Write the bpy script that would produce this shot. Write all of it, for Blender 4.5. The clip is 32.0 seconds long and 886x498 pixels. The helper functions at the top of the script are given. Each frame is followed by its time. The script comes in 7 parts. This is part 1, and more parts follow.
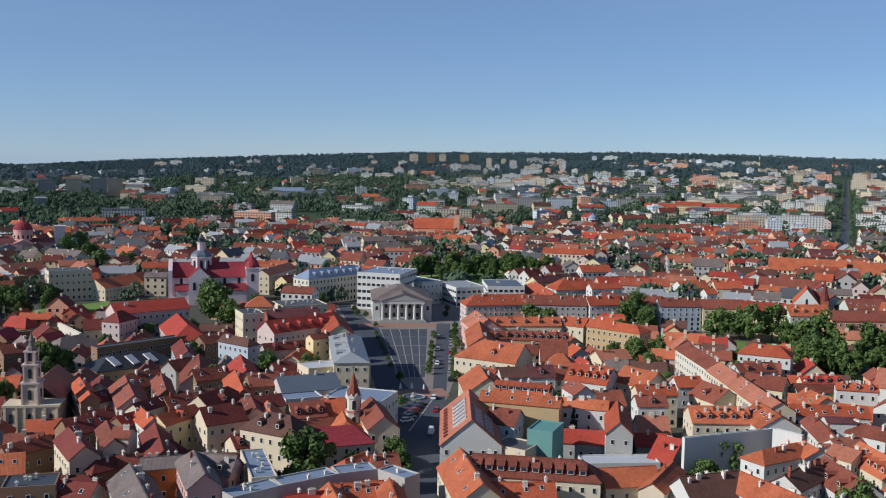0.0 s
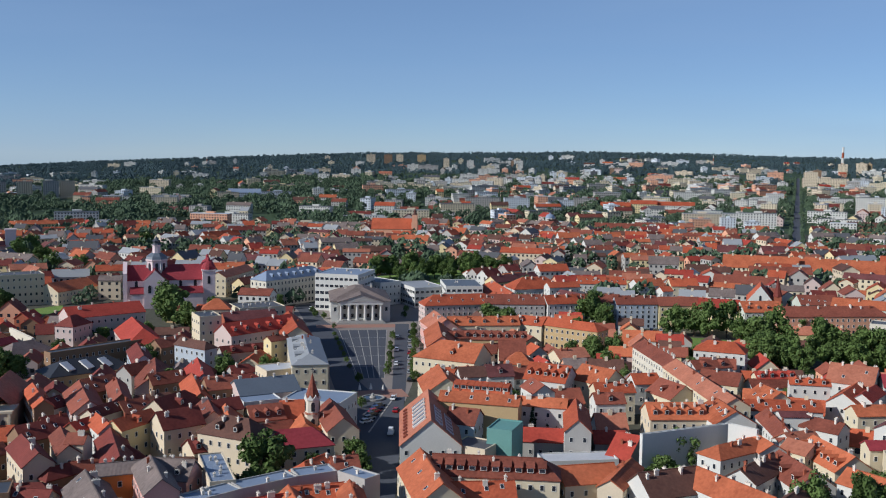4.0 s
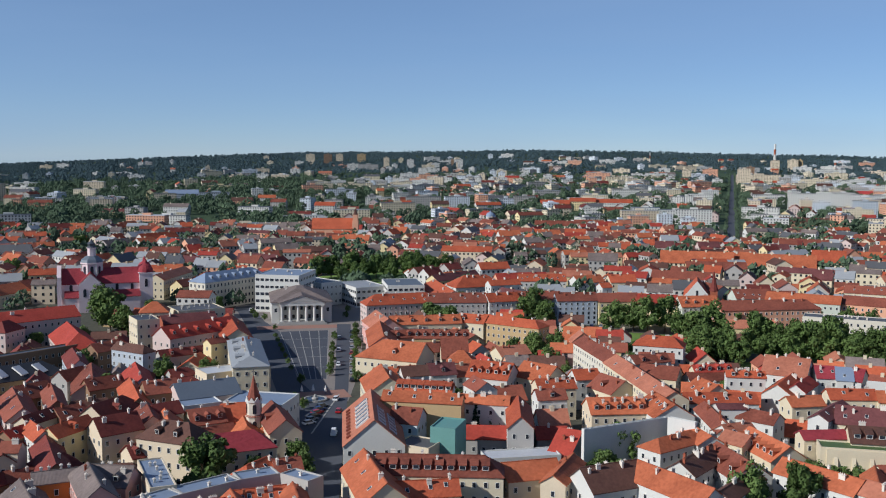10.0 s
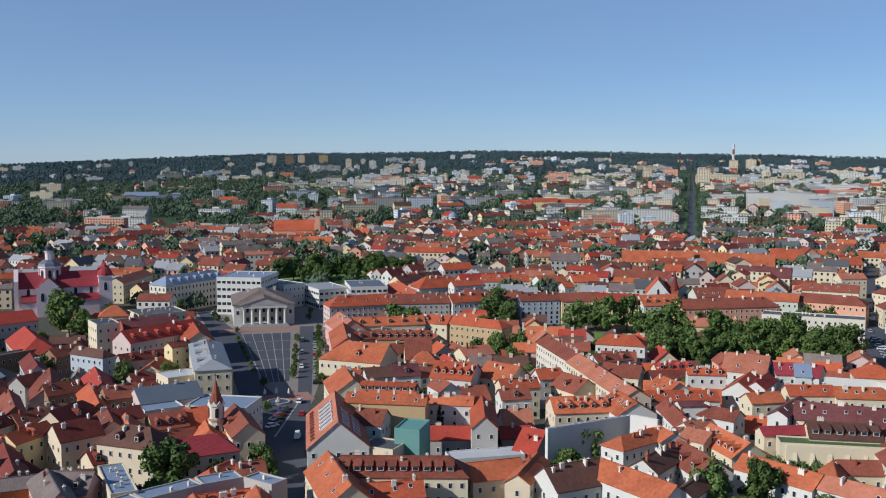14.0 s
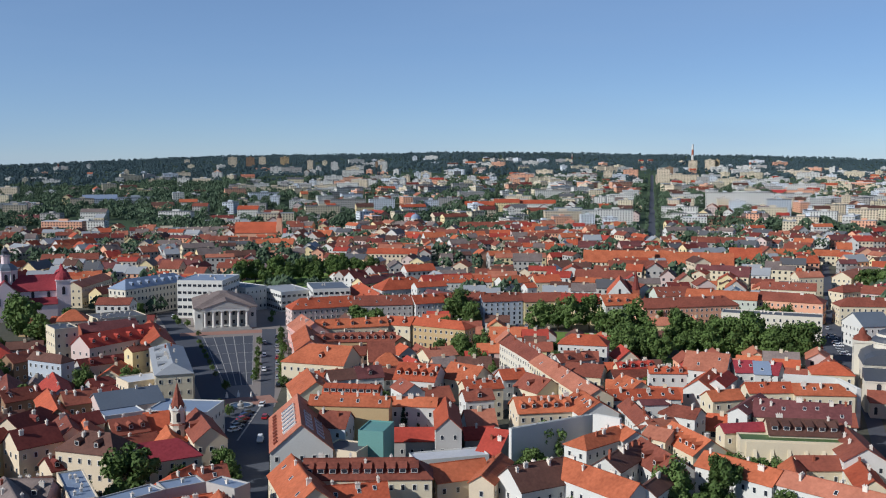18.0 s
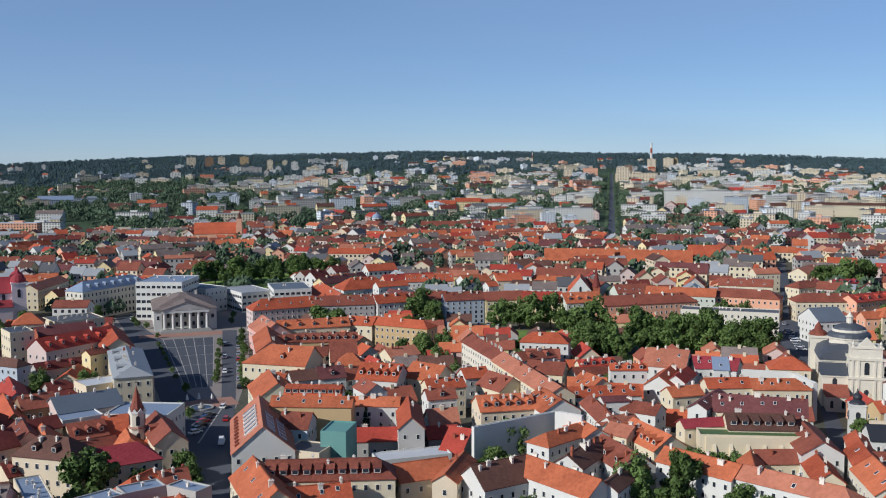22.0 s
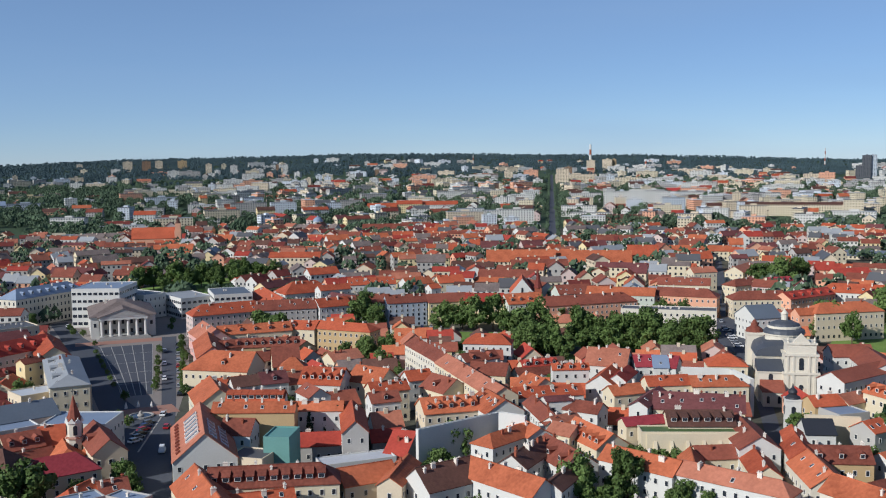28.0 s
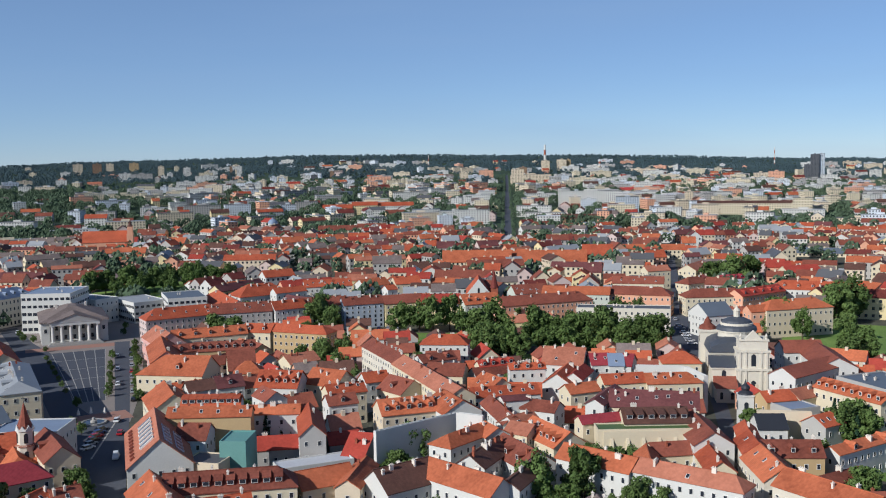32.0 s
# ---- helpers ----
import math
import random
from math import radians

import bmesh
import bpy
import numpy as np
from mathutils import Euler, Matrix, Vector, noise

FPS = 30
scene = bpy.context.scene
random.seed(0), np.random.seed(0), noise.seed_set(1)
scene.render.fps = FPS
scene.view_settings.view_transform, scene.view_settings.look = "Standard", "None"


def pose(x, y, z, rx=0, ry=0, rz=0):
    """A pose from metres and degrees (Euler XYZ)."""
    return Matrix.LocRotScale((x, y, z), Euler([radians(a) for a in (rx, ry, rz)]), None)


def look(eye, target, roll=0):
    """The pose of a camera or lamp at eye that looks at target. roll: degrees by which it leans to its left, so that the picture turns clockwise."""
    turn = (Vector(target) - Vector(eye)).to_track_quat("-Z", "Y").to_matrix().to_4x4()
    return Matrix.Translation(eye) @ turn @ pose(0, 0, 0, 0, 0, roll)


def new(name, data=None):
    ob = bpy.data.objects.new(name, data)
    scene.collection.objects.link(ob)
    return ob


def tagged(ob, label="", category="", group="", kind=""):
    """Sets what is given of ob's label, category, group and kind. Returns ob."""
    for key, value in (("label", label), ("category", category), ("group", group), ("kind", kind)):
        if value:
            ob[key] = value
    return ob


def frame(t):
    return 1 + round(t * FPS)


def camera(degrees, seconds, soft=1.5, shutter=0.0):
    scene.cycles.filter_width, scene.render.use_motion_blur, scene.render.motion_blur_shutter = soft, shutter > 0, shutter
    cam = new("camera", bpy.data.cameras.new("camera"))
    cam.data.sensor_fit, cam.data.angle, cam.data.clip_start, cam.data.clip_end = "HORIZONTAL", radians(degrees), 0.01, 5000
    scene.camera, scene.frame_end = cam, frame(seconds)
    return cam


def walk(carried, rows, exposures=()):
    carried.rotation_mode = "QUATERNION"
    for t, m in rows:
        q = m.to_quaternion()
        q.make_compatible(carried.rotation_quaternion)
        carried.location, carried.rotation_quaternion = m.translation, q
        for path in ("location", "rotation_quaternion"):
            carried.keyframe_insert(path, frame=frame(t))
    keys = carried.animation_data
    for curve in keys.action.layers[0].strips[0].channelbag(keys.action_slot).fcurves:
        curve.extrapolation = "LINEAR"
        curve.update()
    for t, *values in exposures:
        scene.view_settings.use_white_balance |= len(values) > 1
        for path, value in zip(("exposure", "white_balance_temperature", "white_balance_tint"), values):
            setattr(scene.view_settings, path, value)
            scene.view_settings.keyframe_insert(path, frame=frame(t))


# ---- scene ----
# The camera hangs 85 m over the old town and turns slowly to the right.
cam = camera(48.26, 32.0, soft=1.12)
EYE = Vector((0, 0, 85.0))


def aim(yaw, pitch, roll):
    """A pose at EYE from degrees: yaw to the left of +y, pitch up, roll."""
    return Matrix.Translation(EYE) @ pose(0, 0, 0, 90 + pitch, 0, yaw) @ pose(0, 0, 0, 0, 0, roll)


PATH = [
    (0.0, aim(0.000, -5.335, 1.016)),
    (1.0, aim(-0.591, -5.308, 0.968)),
    (2.0, aim(-1.221, -5.300, 0.887)),
    (3.0, aim(-1.842, -5.292, 0.810)),
    (6.0, aim(-3.586, -5.306, 0.585)),
    (7.0, aim(-4.156, -5.324, 0.509)),
    (8.0, aim(-4.723, -5.307, 0.413)),
    (9.0, aim(-5.303, -5.298, 0.412)),
    (10.0, aim(-5.861, -5.310, 0.354)),
    (11.0, aim(-6.407, -5.319, 0.320)),
    (12.0, aim(-6.953, -5.299, 0.283)),
    (13.0, aim(-7.495, -5.288, 0.215)),
    (14.0, aim(-8.018, -5.249, 0.144)),
    (17.0, aim(-9.628, -5.175, 0.003)),
    (18.0, aim(-10.191, -5.175, -0.046)),
    (19.0, aim(-10.751, -5.188, -0.120)),
    (20.0, aim(-11.310, -5.208, -0.157)),
    (21.0, aim(-11.875, -5.211, -0.236)),
    (22.0, aim(-12.434, -5.226, -0.269)),
    (23.0, aim(-12.997, -5.231, -0.333)),
    (24.0, aim(-13.558, -5.205, -0.375)),
    (25.0, aim(-14.106, -5.164, -0.447)),
    (28.0, aim(-15.802, -5.111, -0.614)),
    (29.0, aim(-16.423, -5.100, -0.692)),
    (30.0, aim(-17.065, -5.086, -0.757)),
    (31.0, aim(-17.728, -5.094, -0.860)),
    (32.0, aim(-18.356, -5.091, -0.923)),
]
walk(cam, PATH, [(0.0, 0.0, 5900, 10), (32.0, 0.05, 5900, 10)])

# ---- world and sun ----
SUN_AZ, SUN_EL = 250.0, 29.0            # degrees; azimuth from +y towards +x
sun_to = Vector((math.sin(radians(SUN_AZ)) * math.cos(radians(SUN_EL)), math.cos(radians(SUN_AZ)) * math.cos(radians(SUN_EL)), math.sin(radians(SUN_EL))))
world = bpy.data.worlds.new("sky")
scene.world = world
world.use_nodes = True
wn = world.node_tree.nodes
wn.clear()
sky = wn.new("ShaderNodeTexSky")
sky.sky_type, sky.sun_disc = "NISHITA", False
sky.sun_elevation, sky.sun_rotation = radians(SUN_EL), radians(SUN_AZ)
sky.altitude, sky.air_density, sky.dust_density, sky.ozone_density = 2500, 0.9, 0.2, 4.0
bg, wo = wn.new("ShaderNodeBackground"), wn.new("ShaderNodeOutputWorld")
bg.inputs["Strength"].default_value = 0.088
# a thin even veil and faint streaks of cirrus over the clear sky
wc, wm, wv, wr, wx = wn.new("ShaderNodeTexCoord"), wn.new("ShaderNodeMapping"), wn.new("ShaderNodeTexNoise"), wn.new("ShaderNodeMapRange"), wn.new("ShaderNodeMix")
wm.inputs["Scale"].default_value = (1.6, 1.6, 11.0)
wm.inputs["Rotation"].default_value = (0.06, 0.05, 0)
wv.inputs["Scale"].default_value, wv.inputs["Detail"].default_value = 1.7, 6.0
wr.inputs["From Min"].default_value, wr.inputs["From Max"].default_value = 0.42, 0.72
wr.inputs["To Min"].default_value, wr.inputs["To Max"].default_value = 0.38, 0.52
wx.data_type = "RGBA"
wx.inputs["B"].default_value = (3.2, 4.5, 6.5, 1)
wl = world.node_tree.links
wl.new(wc.outputs["Generated"], wm.inputs["Vector"])
wl.new(wm.outputs[0], wv.inputs["Vector"])
wl.new(wv.outputs[0], wr.inputs["Value"])
# the veil thins out towards the zenith
ws, wk, wf = wn.new("ShaderNodeSeparateXYZ"), wn.new("ShaderNodeMapRange"), wn.new("ShaderNodeMath")
wk.inputs["From Min"].default_value, wk.inputs["From Max"].default_value = 0.12, 0.6
wk.inputs["To Min"].default_value, wk.inputs["To Max"].default_value = 1.0, 0.15
wf.operation = "MULTIPLY"
wl.new(wc.outputs["Generated"], ws.inputs[0])
wl.new(ws.outputs["Z"], wk.inputs["Value"])
wl.new(wr.outputs[0], wf.inputs[0])
wl.new(wk.outputs[0], wf.inputs[1])
wl.new(wf.outputs[0], wx.inputs["Factor"])
wl.new(sky.outputs[0], wx.inputs["A"])
wl.new(wx.outputs["Result"], bg.inputs[0])
world.node_tree.links.new(bg.outputs[0], wo.inputs[0])
sun = new("sun", bpy.data.lights.new("sun", "SUN"))
sun.data.energy, sun.data.angle, sun.data.color = 4.6, radians(0.5), (1.0, 0.945, 0.85)
sun.matrix_world = look(sun_to * 1000, (0, 0, 0))

# ---- materials ----
def srgb(r, g, b):
    return tuple(((c / 255) / 12.92 if c < 11 else (((c / 255) + 0.055) / 1.055) ** 2.4) for c in (r, g, b)) + (1,)


def material(name, base, rough=0.85, metal=0.0, vary=0.18, fine=6.0, coarse=0.25, other=None, bump=0.0, by_object=0.0, rows=0.0, spec=0.3):
    """A surface with grain at two scales, and a shift from object to object."""
    m = bpy.data.materials.new(name)
    m.use_nodes = True
    nt = m.node_tree
    n, l = nt.nodes, nt.links
    b = n["Principled BSDF"]
    b.inputs["Roughness"].default_value, b.inputs["Metallic"].default_value = rough, metal
    b.inputs["Specular IOR Level"].default_value = spec
    co = n.new("ShaderNodeNewGeometry").outputs["Position"]
    n1, n2 = n.new("ShaderNodeTexNoise"), n.new("ShaderNodeTexNoise")
    n1.inputs["Scale"].default_value, n1.inputs["Detail"].default_value = fine, 3
    n2.inputs["Scale"].default_value, n2.inputs["Detail"].default_value = coarse, 4
    l.new(co, n1.inputs["Vector"]), l.new(co, n2.inputs["Vector"])
    mixf = n.new("ShaderNodeMath")
    mixf.operation = "ADD"
    l.new(n1.outputs["Fac"], mixf.inputs[0]), l.new(n2.outputs["Fac"], mixf.inputs[1])
    total = mixf.outputs[0]
    if by_object:
        oi, mu = n.new("ShaderNodeObjectInfo"), n.new("ShaderNodeMath")
        mu.operation = "MULTIPLY_ADD"
        mu.inputs[1].default_value = by_object
        l.new(oi.outputs["Random"], mu.inputs[0]), l.new(total, mu.inputs[2])
        total = mu.outputs[0]
    ramp = n.new("ShaderNodeMapRange")
    mid = 1.0 + by_object / 2
    ramp.inputs["From Min"].default_value, ramp.inputs["From Max"].default_value = mid - 0.45 - by_object / 2, mid + 0.45 + by_object / 2
    l.new(total, ramp.inputs["Value"])
    mix = n.new("ShaderNodeMix")
    mix.data_type = "RGBA"
    dark = tuple(c * (1 - vary) for c in base[:3]) + (1,)
    light = tuple(min(1, c * (1 + vary)) for c in (other or base)[:3]) + (1,)
    mix.inputs["A"].default_value, mix.inputs["B"].default_value = dark, light
    l.new(ramp.outputs[0], mix.inputs["Factor"])
    l.new(mix.outputs["Result"], b.inputs["Base Color"])
    if bump:
        bp = n.new("ShaderNodeBump")
        bp.inputs["Strength"].default_value, bp.inputs["Distance"].default_value = bump, 0.1
        l.new(n1.outputs["Fac"], bp.inputs["Height"])
        l.new(bp.outputs[0], b.inputs["Normal"])
    return m


def tile_material(name, base, other, vary=0.42, by_object=0.55):
    """Clay tiles: courses running along the object's ridge, patched and weathered."""
    m = material(name, base, 0.8, 0, vary, 1.1, 0.16, other, 0, by_object)
    n, l = m.node_tree.nodes, m.node_tree.links
    b = n["Principled BSDF"]
    co = n.new("ShaderNodeTexCoord").outputs["Object"]
    w = n.new("ShaderNodeTexWave")
    w.wave_type, w.bands_direction = "BANDS", "X"
    w.inputs["Scale"].default_value, w.inputs["Distortion"].default_value, w.inputs["Detail"].default_value = 1.1, 0.6, 2
    l.new(co, w.inputs["Vector"])
    w2 = n.new("ShaderNodeTexWave")
    w2.wave_type, w2.bands_direction = "BANDS", "Z"
    w2.inputs["Scale"].default_value, w2.inputs["Distortion"].default_value = 1.6, 0.5
    l.new(co, w2.inputs["Vector"])
    ad = n.new("ShaderNodeMath")
    ad.operation = "ADD"
    l.new(w.outputs["Fac"], ad.inputs[0]), l.new(w2.outputs["Fac"], ad.inputs[1])
    bp = n.new("ShaderNodeBump")
    bp.inputs["Strength"].default_value, bp.inputs["Distance"].default_value = 0.32, 0.06
    l.new(ad.outputs[0], bp.inputs["Height"]), l.new(bp.outputs[0], b.inputs["Normal"])
    return m


WALLS = {
    "white": (200, 198, 191), "cream": (206, 193, 165), "yellow": (216, 198, 152), "ochre": (182, 156, 116), "pink": (205, 158, 148),
    "grey": (168, 164, 158), "greypink": (196, 176, 168), "salmon": (214, 160, 130), "orange": (205, 128, 70), "beige": (206, 190, 164),
    "paleblue": (204, 209, 214), "bluegrey": (172, 179, 186), "brown": (140, 112, 88), "greygreen": (186, 190, 176), "teal": (104, 146, 139),
    "brick": (150, 84, 62), "darkgrey": (84, 86, 90), "lilac": (218, 198, 198), "ivory": (205, 197, 180), "mint": (150, 196, 178), "blue": (70, 96, 150)}
ROOFS = {
    "orange": ((168, 86, 54), (184, 104, 70)), "redorange": ((160, 70, 45), (174, 88, 58)), "red": ((148, 52, 42), (162, 66, 52)),
    "salmon": ((158, 92, 70), (172, 110, 86)), "brown": ((80, 52, 45), (100, 69, 58)), "redbrown": ((116, 60, 47), (138, 78, 61)),
    "darkred": ((98, 42, 37), (116, 55, 47)), "maroon": ((98, 54, 54), (114, 68, 66)), "crimson": ((130, 42, 50), (146, 56, 62)),
    "greybrown": ((105, 93, 88), (126, 112, 106))}
FLATS = {
    "bluewhite": (128, 141, 161), "whitemetal": (190, 192, 196), "greymetal": (150, 152, 154), "darkmetal": (72, 76, 84), "slate": (96, 104, 114),
    "black": (48, 50, 56), "tar": (88, 88, 90), "green": (82, 104, 60), "tealnet": (104, 150, 143), "reddeck": (170, 60, 56), "copper": (110, 150, 140)}
MAT = {}
for k, c in WALLS.items():
    MAT[k] = material("plaster_" + k, srgb(*c), 0.9, 0, 0.10, 3.0, 0.22, None, 0.15, 0.25)
for k, (c, o) in ROOFS.items():
    MAT["r_" + k] = tile_material("tiles_" + k, srgb(*c), srgb(*o))
for k, c in FLATS.items():
    MAT["r_" + k] = material("sheet_" + k, srgb(*c), 0.55, 0.0, 0.14, 1.5, 0.12, None, 0.05, 0.2, spec=0.4)
MAT["glass"] = material("window_glass", (0.03, 0.035, 0.045, 1), 0.12, 0, 0.3, 2, 0.2, None, 0, 0.6, spec=0.5)
MAT["frame"] = material("white_frame", srgb(215, 212, 205), 0.6)
MAT["darkframe"] = material("dark_frame", srgb(90, 70, 58), 0.6)
MAT["chimney"] = material("chimney_plaster", srgb(214, 204, 190), 0.9, 0, 0.2, 2, 0.4, None, 0, 0.5)
MAT["chimney_brick"] = material("chimney_brick", srgb(150, 84, 62), 0.9, 0, 0.2, 3, 0.4, None, 0, 0.5)
MAT["solar"] = material("solar_panel", (0.012, 0.016, 0.035, 1), 0.2, 0, 0.2, 2, 0.3, spec=0.6)
MAT["asphalt"] = material("asphalt", srgb(76, 79, 87), 0.92, 0, 0.16, 1.2, 0.05)
MAT["ground"] = material("city_ground", srgb(70, 68, 62), 0.95, 0, 0.3, 0.4, 0.03, srgb(84, 84, 70))
MAT["grass"] = material("grass", srgb(86, 122, 52), 0.95, 0, 0.3, 1.5, 0.06, srgb(120, 140, 70))
MAT["paving"] = material("paving", srgb(136, 127, 121), 0.9, 0, 0.14, 1.0, 0.06)
MAT["redpaving"] = material("red_paving", srgb(156, 117, 102), 0.9, 0, 0.14, 1.0, 0.06)
MAT["stoneline"] = material("pale_stone_strip", srgb(160, 157, 152), 0.85, 0, 0.1, 1.0, 0.1)
MAT["leaf"] = material("leaves", (0.058, 0.1, 0.026, 1), 0.75, 0, 0.45, 1.2, 0.12, (0.1, 0.15, 0.04, 1), 0, 0.5, spec=0.2)
MAT["leaf2"] = material("leaves_pale", (0.08, 0.13, 0.035, 1), 0.75, 0, 0.4, 1.2, 0.12, (0.11, 0.16, 0.045, 1), 0, 0.5, spec=0.2)
MAT["conifer"] = material("conifer_needles", (0.025, 0.055, 0.03, 1), 0.8, 0, 0.35, 1.5, 0.12, None, 0, 0.4, spec=0.15)
MAT["bark"] = material("bark", srgb(86, 72, 60), 0.95, 0, 0.3, 4, 0.5)
MAT["wood_far"] = material("far_woods", (0.022, 0.042, 0.026, 1), 0.9, 0, 0.4, 0.08, 0.008, (0.045, 0.075, 0.03, 1))
# far leaves: aerial haze is put into the colour, bluer with distance
MAT["leaf_hazed_mid"] = material("leaves_hazed_mid", (0.052, 0.08, 0.05, 1), 0.85, 0, 0.4, 0.2, 0.02, (0.075, 0.108, 0.062, 1), spec=0.1)
MAT["leaf_hazed_far"] = material("leaves_hazed_far", (0.048, 0.074, 0.086, 1), 0.9, 0, 0.4, 0.05, 0.006, (0.06, 0.09, 0.096, 1), spec=0.05)
CAR_COLOURS = {"white": (225, 225, 225), "silver": (150, 152, 156), "black": (28, 28, 32), "red": (160, 30, 34), "blue": (40, 60, 110), "grey": (90, 92, 96)}
for k, c in CAR_COLOURS.items():
    MAT["car_" + k] = material("car_paint_" + k, srgb(*c), 0.3, 0.0, 0.05, 2, 0.3, spec=0.6)
MAT["rubber"] = material("tyre_rubber", (0.02, 0.02, 0.02, 1), 0.9)

# ---- building blocks ----
def mesh(name, verts, faces, mats, idx=None):
    me = bpy.data.meshes.new(name)
    me.from_pydata([tuple(v) for v in verts], [], faces)
    for k in mats:
        me.materials.append(MAT[k])
    if idx:
        me.polygons.foreach_set("material_index", idx)
    me.update()
    return me


class Shape:
    """Collects vertices, faces and material slots for one mesh."""

    def __init__(self):
        self.v, self.f, self.i = [], [], []

    def add(self, verts, faces, slot=0):
        o = len(self.v)
        self.v += [tuple(p) for p in verts]
        self.f += [tuple(a + o for a in q) for q in faces]
        self.i += [slot] * len(faces)
        return self

    def box(self, x0, x1, y0, y1, z0, z1, slot=0):
        v = [(x0, y0, z0), (x1, y0, z0), (x1, y1, z0), (x0, y1, z0), (x0, y0, z1), (x1, y0, z1), (x1, y1, z1), (x0, y1, z1)]
        return self.add(v, [(0, 3, 2, 1), (4, 5, 6, 7), (0, 1, 5, 4), (1, 2, 6, 5), (2, 3, 7, 6), (3, 0, 4, 7)], slot)

    def ring(self, pts, n=12, slot=0, turn=0.0, sx=1.0, sy=1.0, cx=0.0, cy=0.0):
        """A turned body from (radius, height) pairs."""
        v = [(cx + sx * r * math.cos(turn + 2 * math.pi * k / n), cy + sy * r * math.sin(turn + 2 * math.pi * k / n), z) for r, z in pts for k in range(n)]
        f = [(a * n + k, a * n + (k + 1) % n, (a + 1) * n + (k + 1) % n, (a + 1) * n + k) for a in range(len(pts) - 1) for k in range(n)]
        f += [tuple(range(n))[::-1], tuple((len(pts) - 1) * n + k for k in range(n))]
        return self.add(v, f, slot)

    def mesh(self, name, mats):
        return mesh(name, self.v, self.f, mats, self.i)


def part(name, me, parent, m=None, label=""):
    """Links a mesh as one part under a thing or a part."""
    ob = new(name, me)
    ob.parent = parent
    if m is not None:
        ob.matrix_basis = m
    if label:
        ob["label"] = label
    return ob


def thing(name, x, y, z, rot, label, category, group="", kind=""):
    e = new(name)
    e.matrix_basis = pose(x, y, z, 0, 0, rot)
    return tagged(e, label, category, group, kind)


# small shared meshes
def ring_window(w, h, frame, glazed):
    """A frame round an opening, proud of the wall; glazed: with its pane in the same mesh."""
    t, d = 0.1, -0.1
    v = [(-w / 2, 0.02, 0), (w / 2, 0.02, 0), (w / 2, 0.02, h), (-w / 2, 0.02, h), (-w / 2, d, 0), (w / 2, d, 0), (w / 2, d, h), (-w / 2, d, h)]
    v += [(-w / 2 + t, d, t), (w / 2 - t, d, t), (w / 2 - t, d, h - t), (-w / 2 + t, d, h - t)]
    v += [(-w / 2 + t, d + 0.06, t), (w / 2 - t, d + 0.06, t), (w / 2 - t, d + 0.06, h - t), (-w / 2 + t, d + 0.06, h - t)]
    f = [(k, (k + 1) % 4, 4 + (k + 1) % 4, 4 + k) for k in range(4)] + [(4 + k, 4 + (k + 1) % 4, 8 + (k + 1) % 4, 8 + k) for k in range(4)]
    f += [(8 + k, 8 + (k + 1) % 4, 12 + (k + 1) % 4, 12 + k) for k in range(4)]
    if glazed:
        return mesh("window", v, f + [(12, 13, 14, 15)], [frame, "glass"], [0] * 12 + [1])
    return mesh("window", v, f, [frame])


def window_mesh(w, h, frame="frame"):
    return ring_window(w, h, frame, False)


def pane_mesh(w, h):
    return Shape().box(-w / 2 + 0.1, w / 2 - 0.1, -0.045, 0.0, 0.1, h - 0.1).mesh("pane", ["glass"])


def full_window_mesh(w, h, frame="frame"):
    return ring_window(w, h, frame, True)


WIN = {"s": (1.0, 1.45), "m": (1.2, 1.9), "l": (1.5, 2.2), "q": (0.9, 1.0), "w": (2.2, 1.6)}
WIN_ME = {k: window_mesh(*v) for k, v in WIN.items()}
PANE_ME = {k: pane_mesh(*v) for k, v in WIN.items()}
FULL_ME = {k: full_window_mesh(*v) for k, v in WIN.items()}


def chimney_mesh(w, d, h, kind):
    s = Shape()
    s.box(-w / 2, w / 2, -d / 2, d / 2, -1.6, h).box(-w / 2 - 0.1, w / 2 + 0.1, -d / 2 - 0.1, d / 2 + 0.1, h, h + 0.16)
    n = max(1, round(w / 0.5))
    for k in range(n):
        x = (k + 0.5) / n * w - w / 2
        s.ring([(0.13, h + 0.16), (0.11, h + 0.5)], 6, 0, 0, 1, 1, x, 0)
    return s.mesh("chimney", [kind])


CHIM = [chimney_mesh(0.6, 0.5, 0.9, "chimney"), chimney_mesh(1.1, 0.5, 1.0, "chimney"), chimney_mesh(0.6, 0.5, 0.9, "chimney_brick"), chimney_mesh(1.6, 0.55, 0.9, "chimney")]


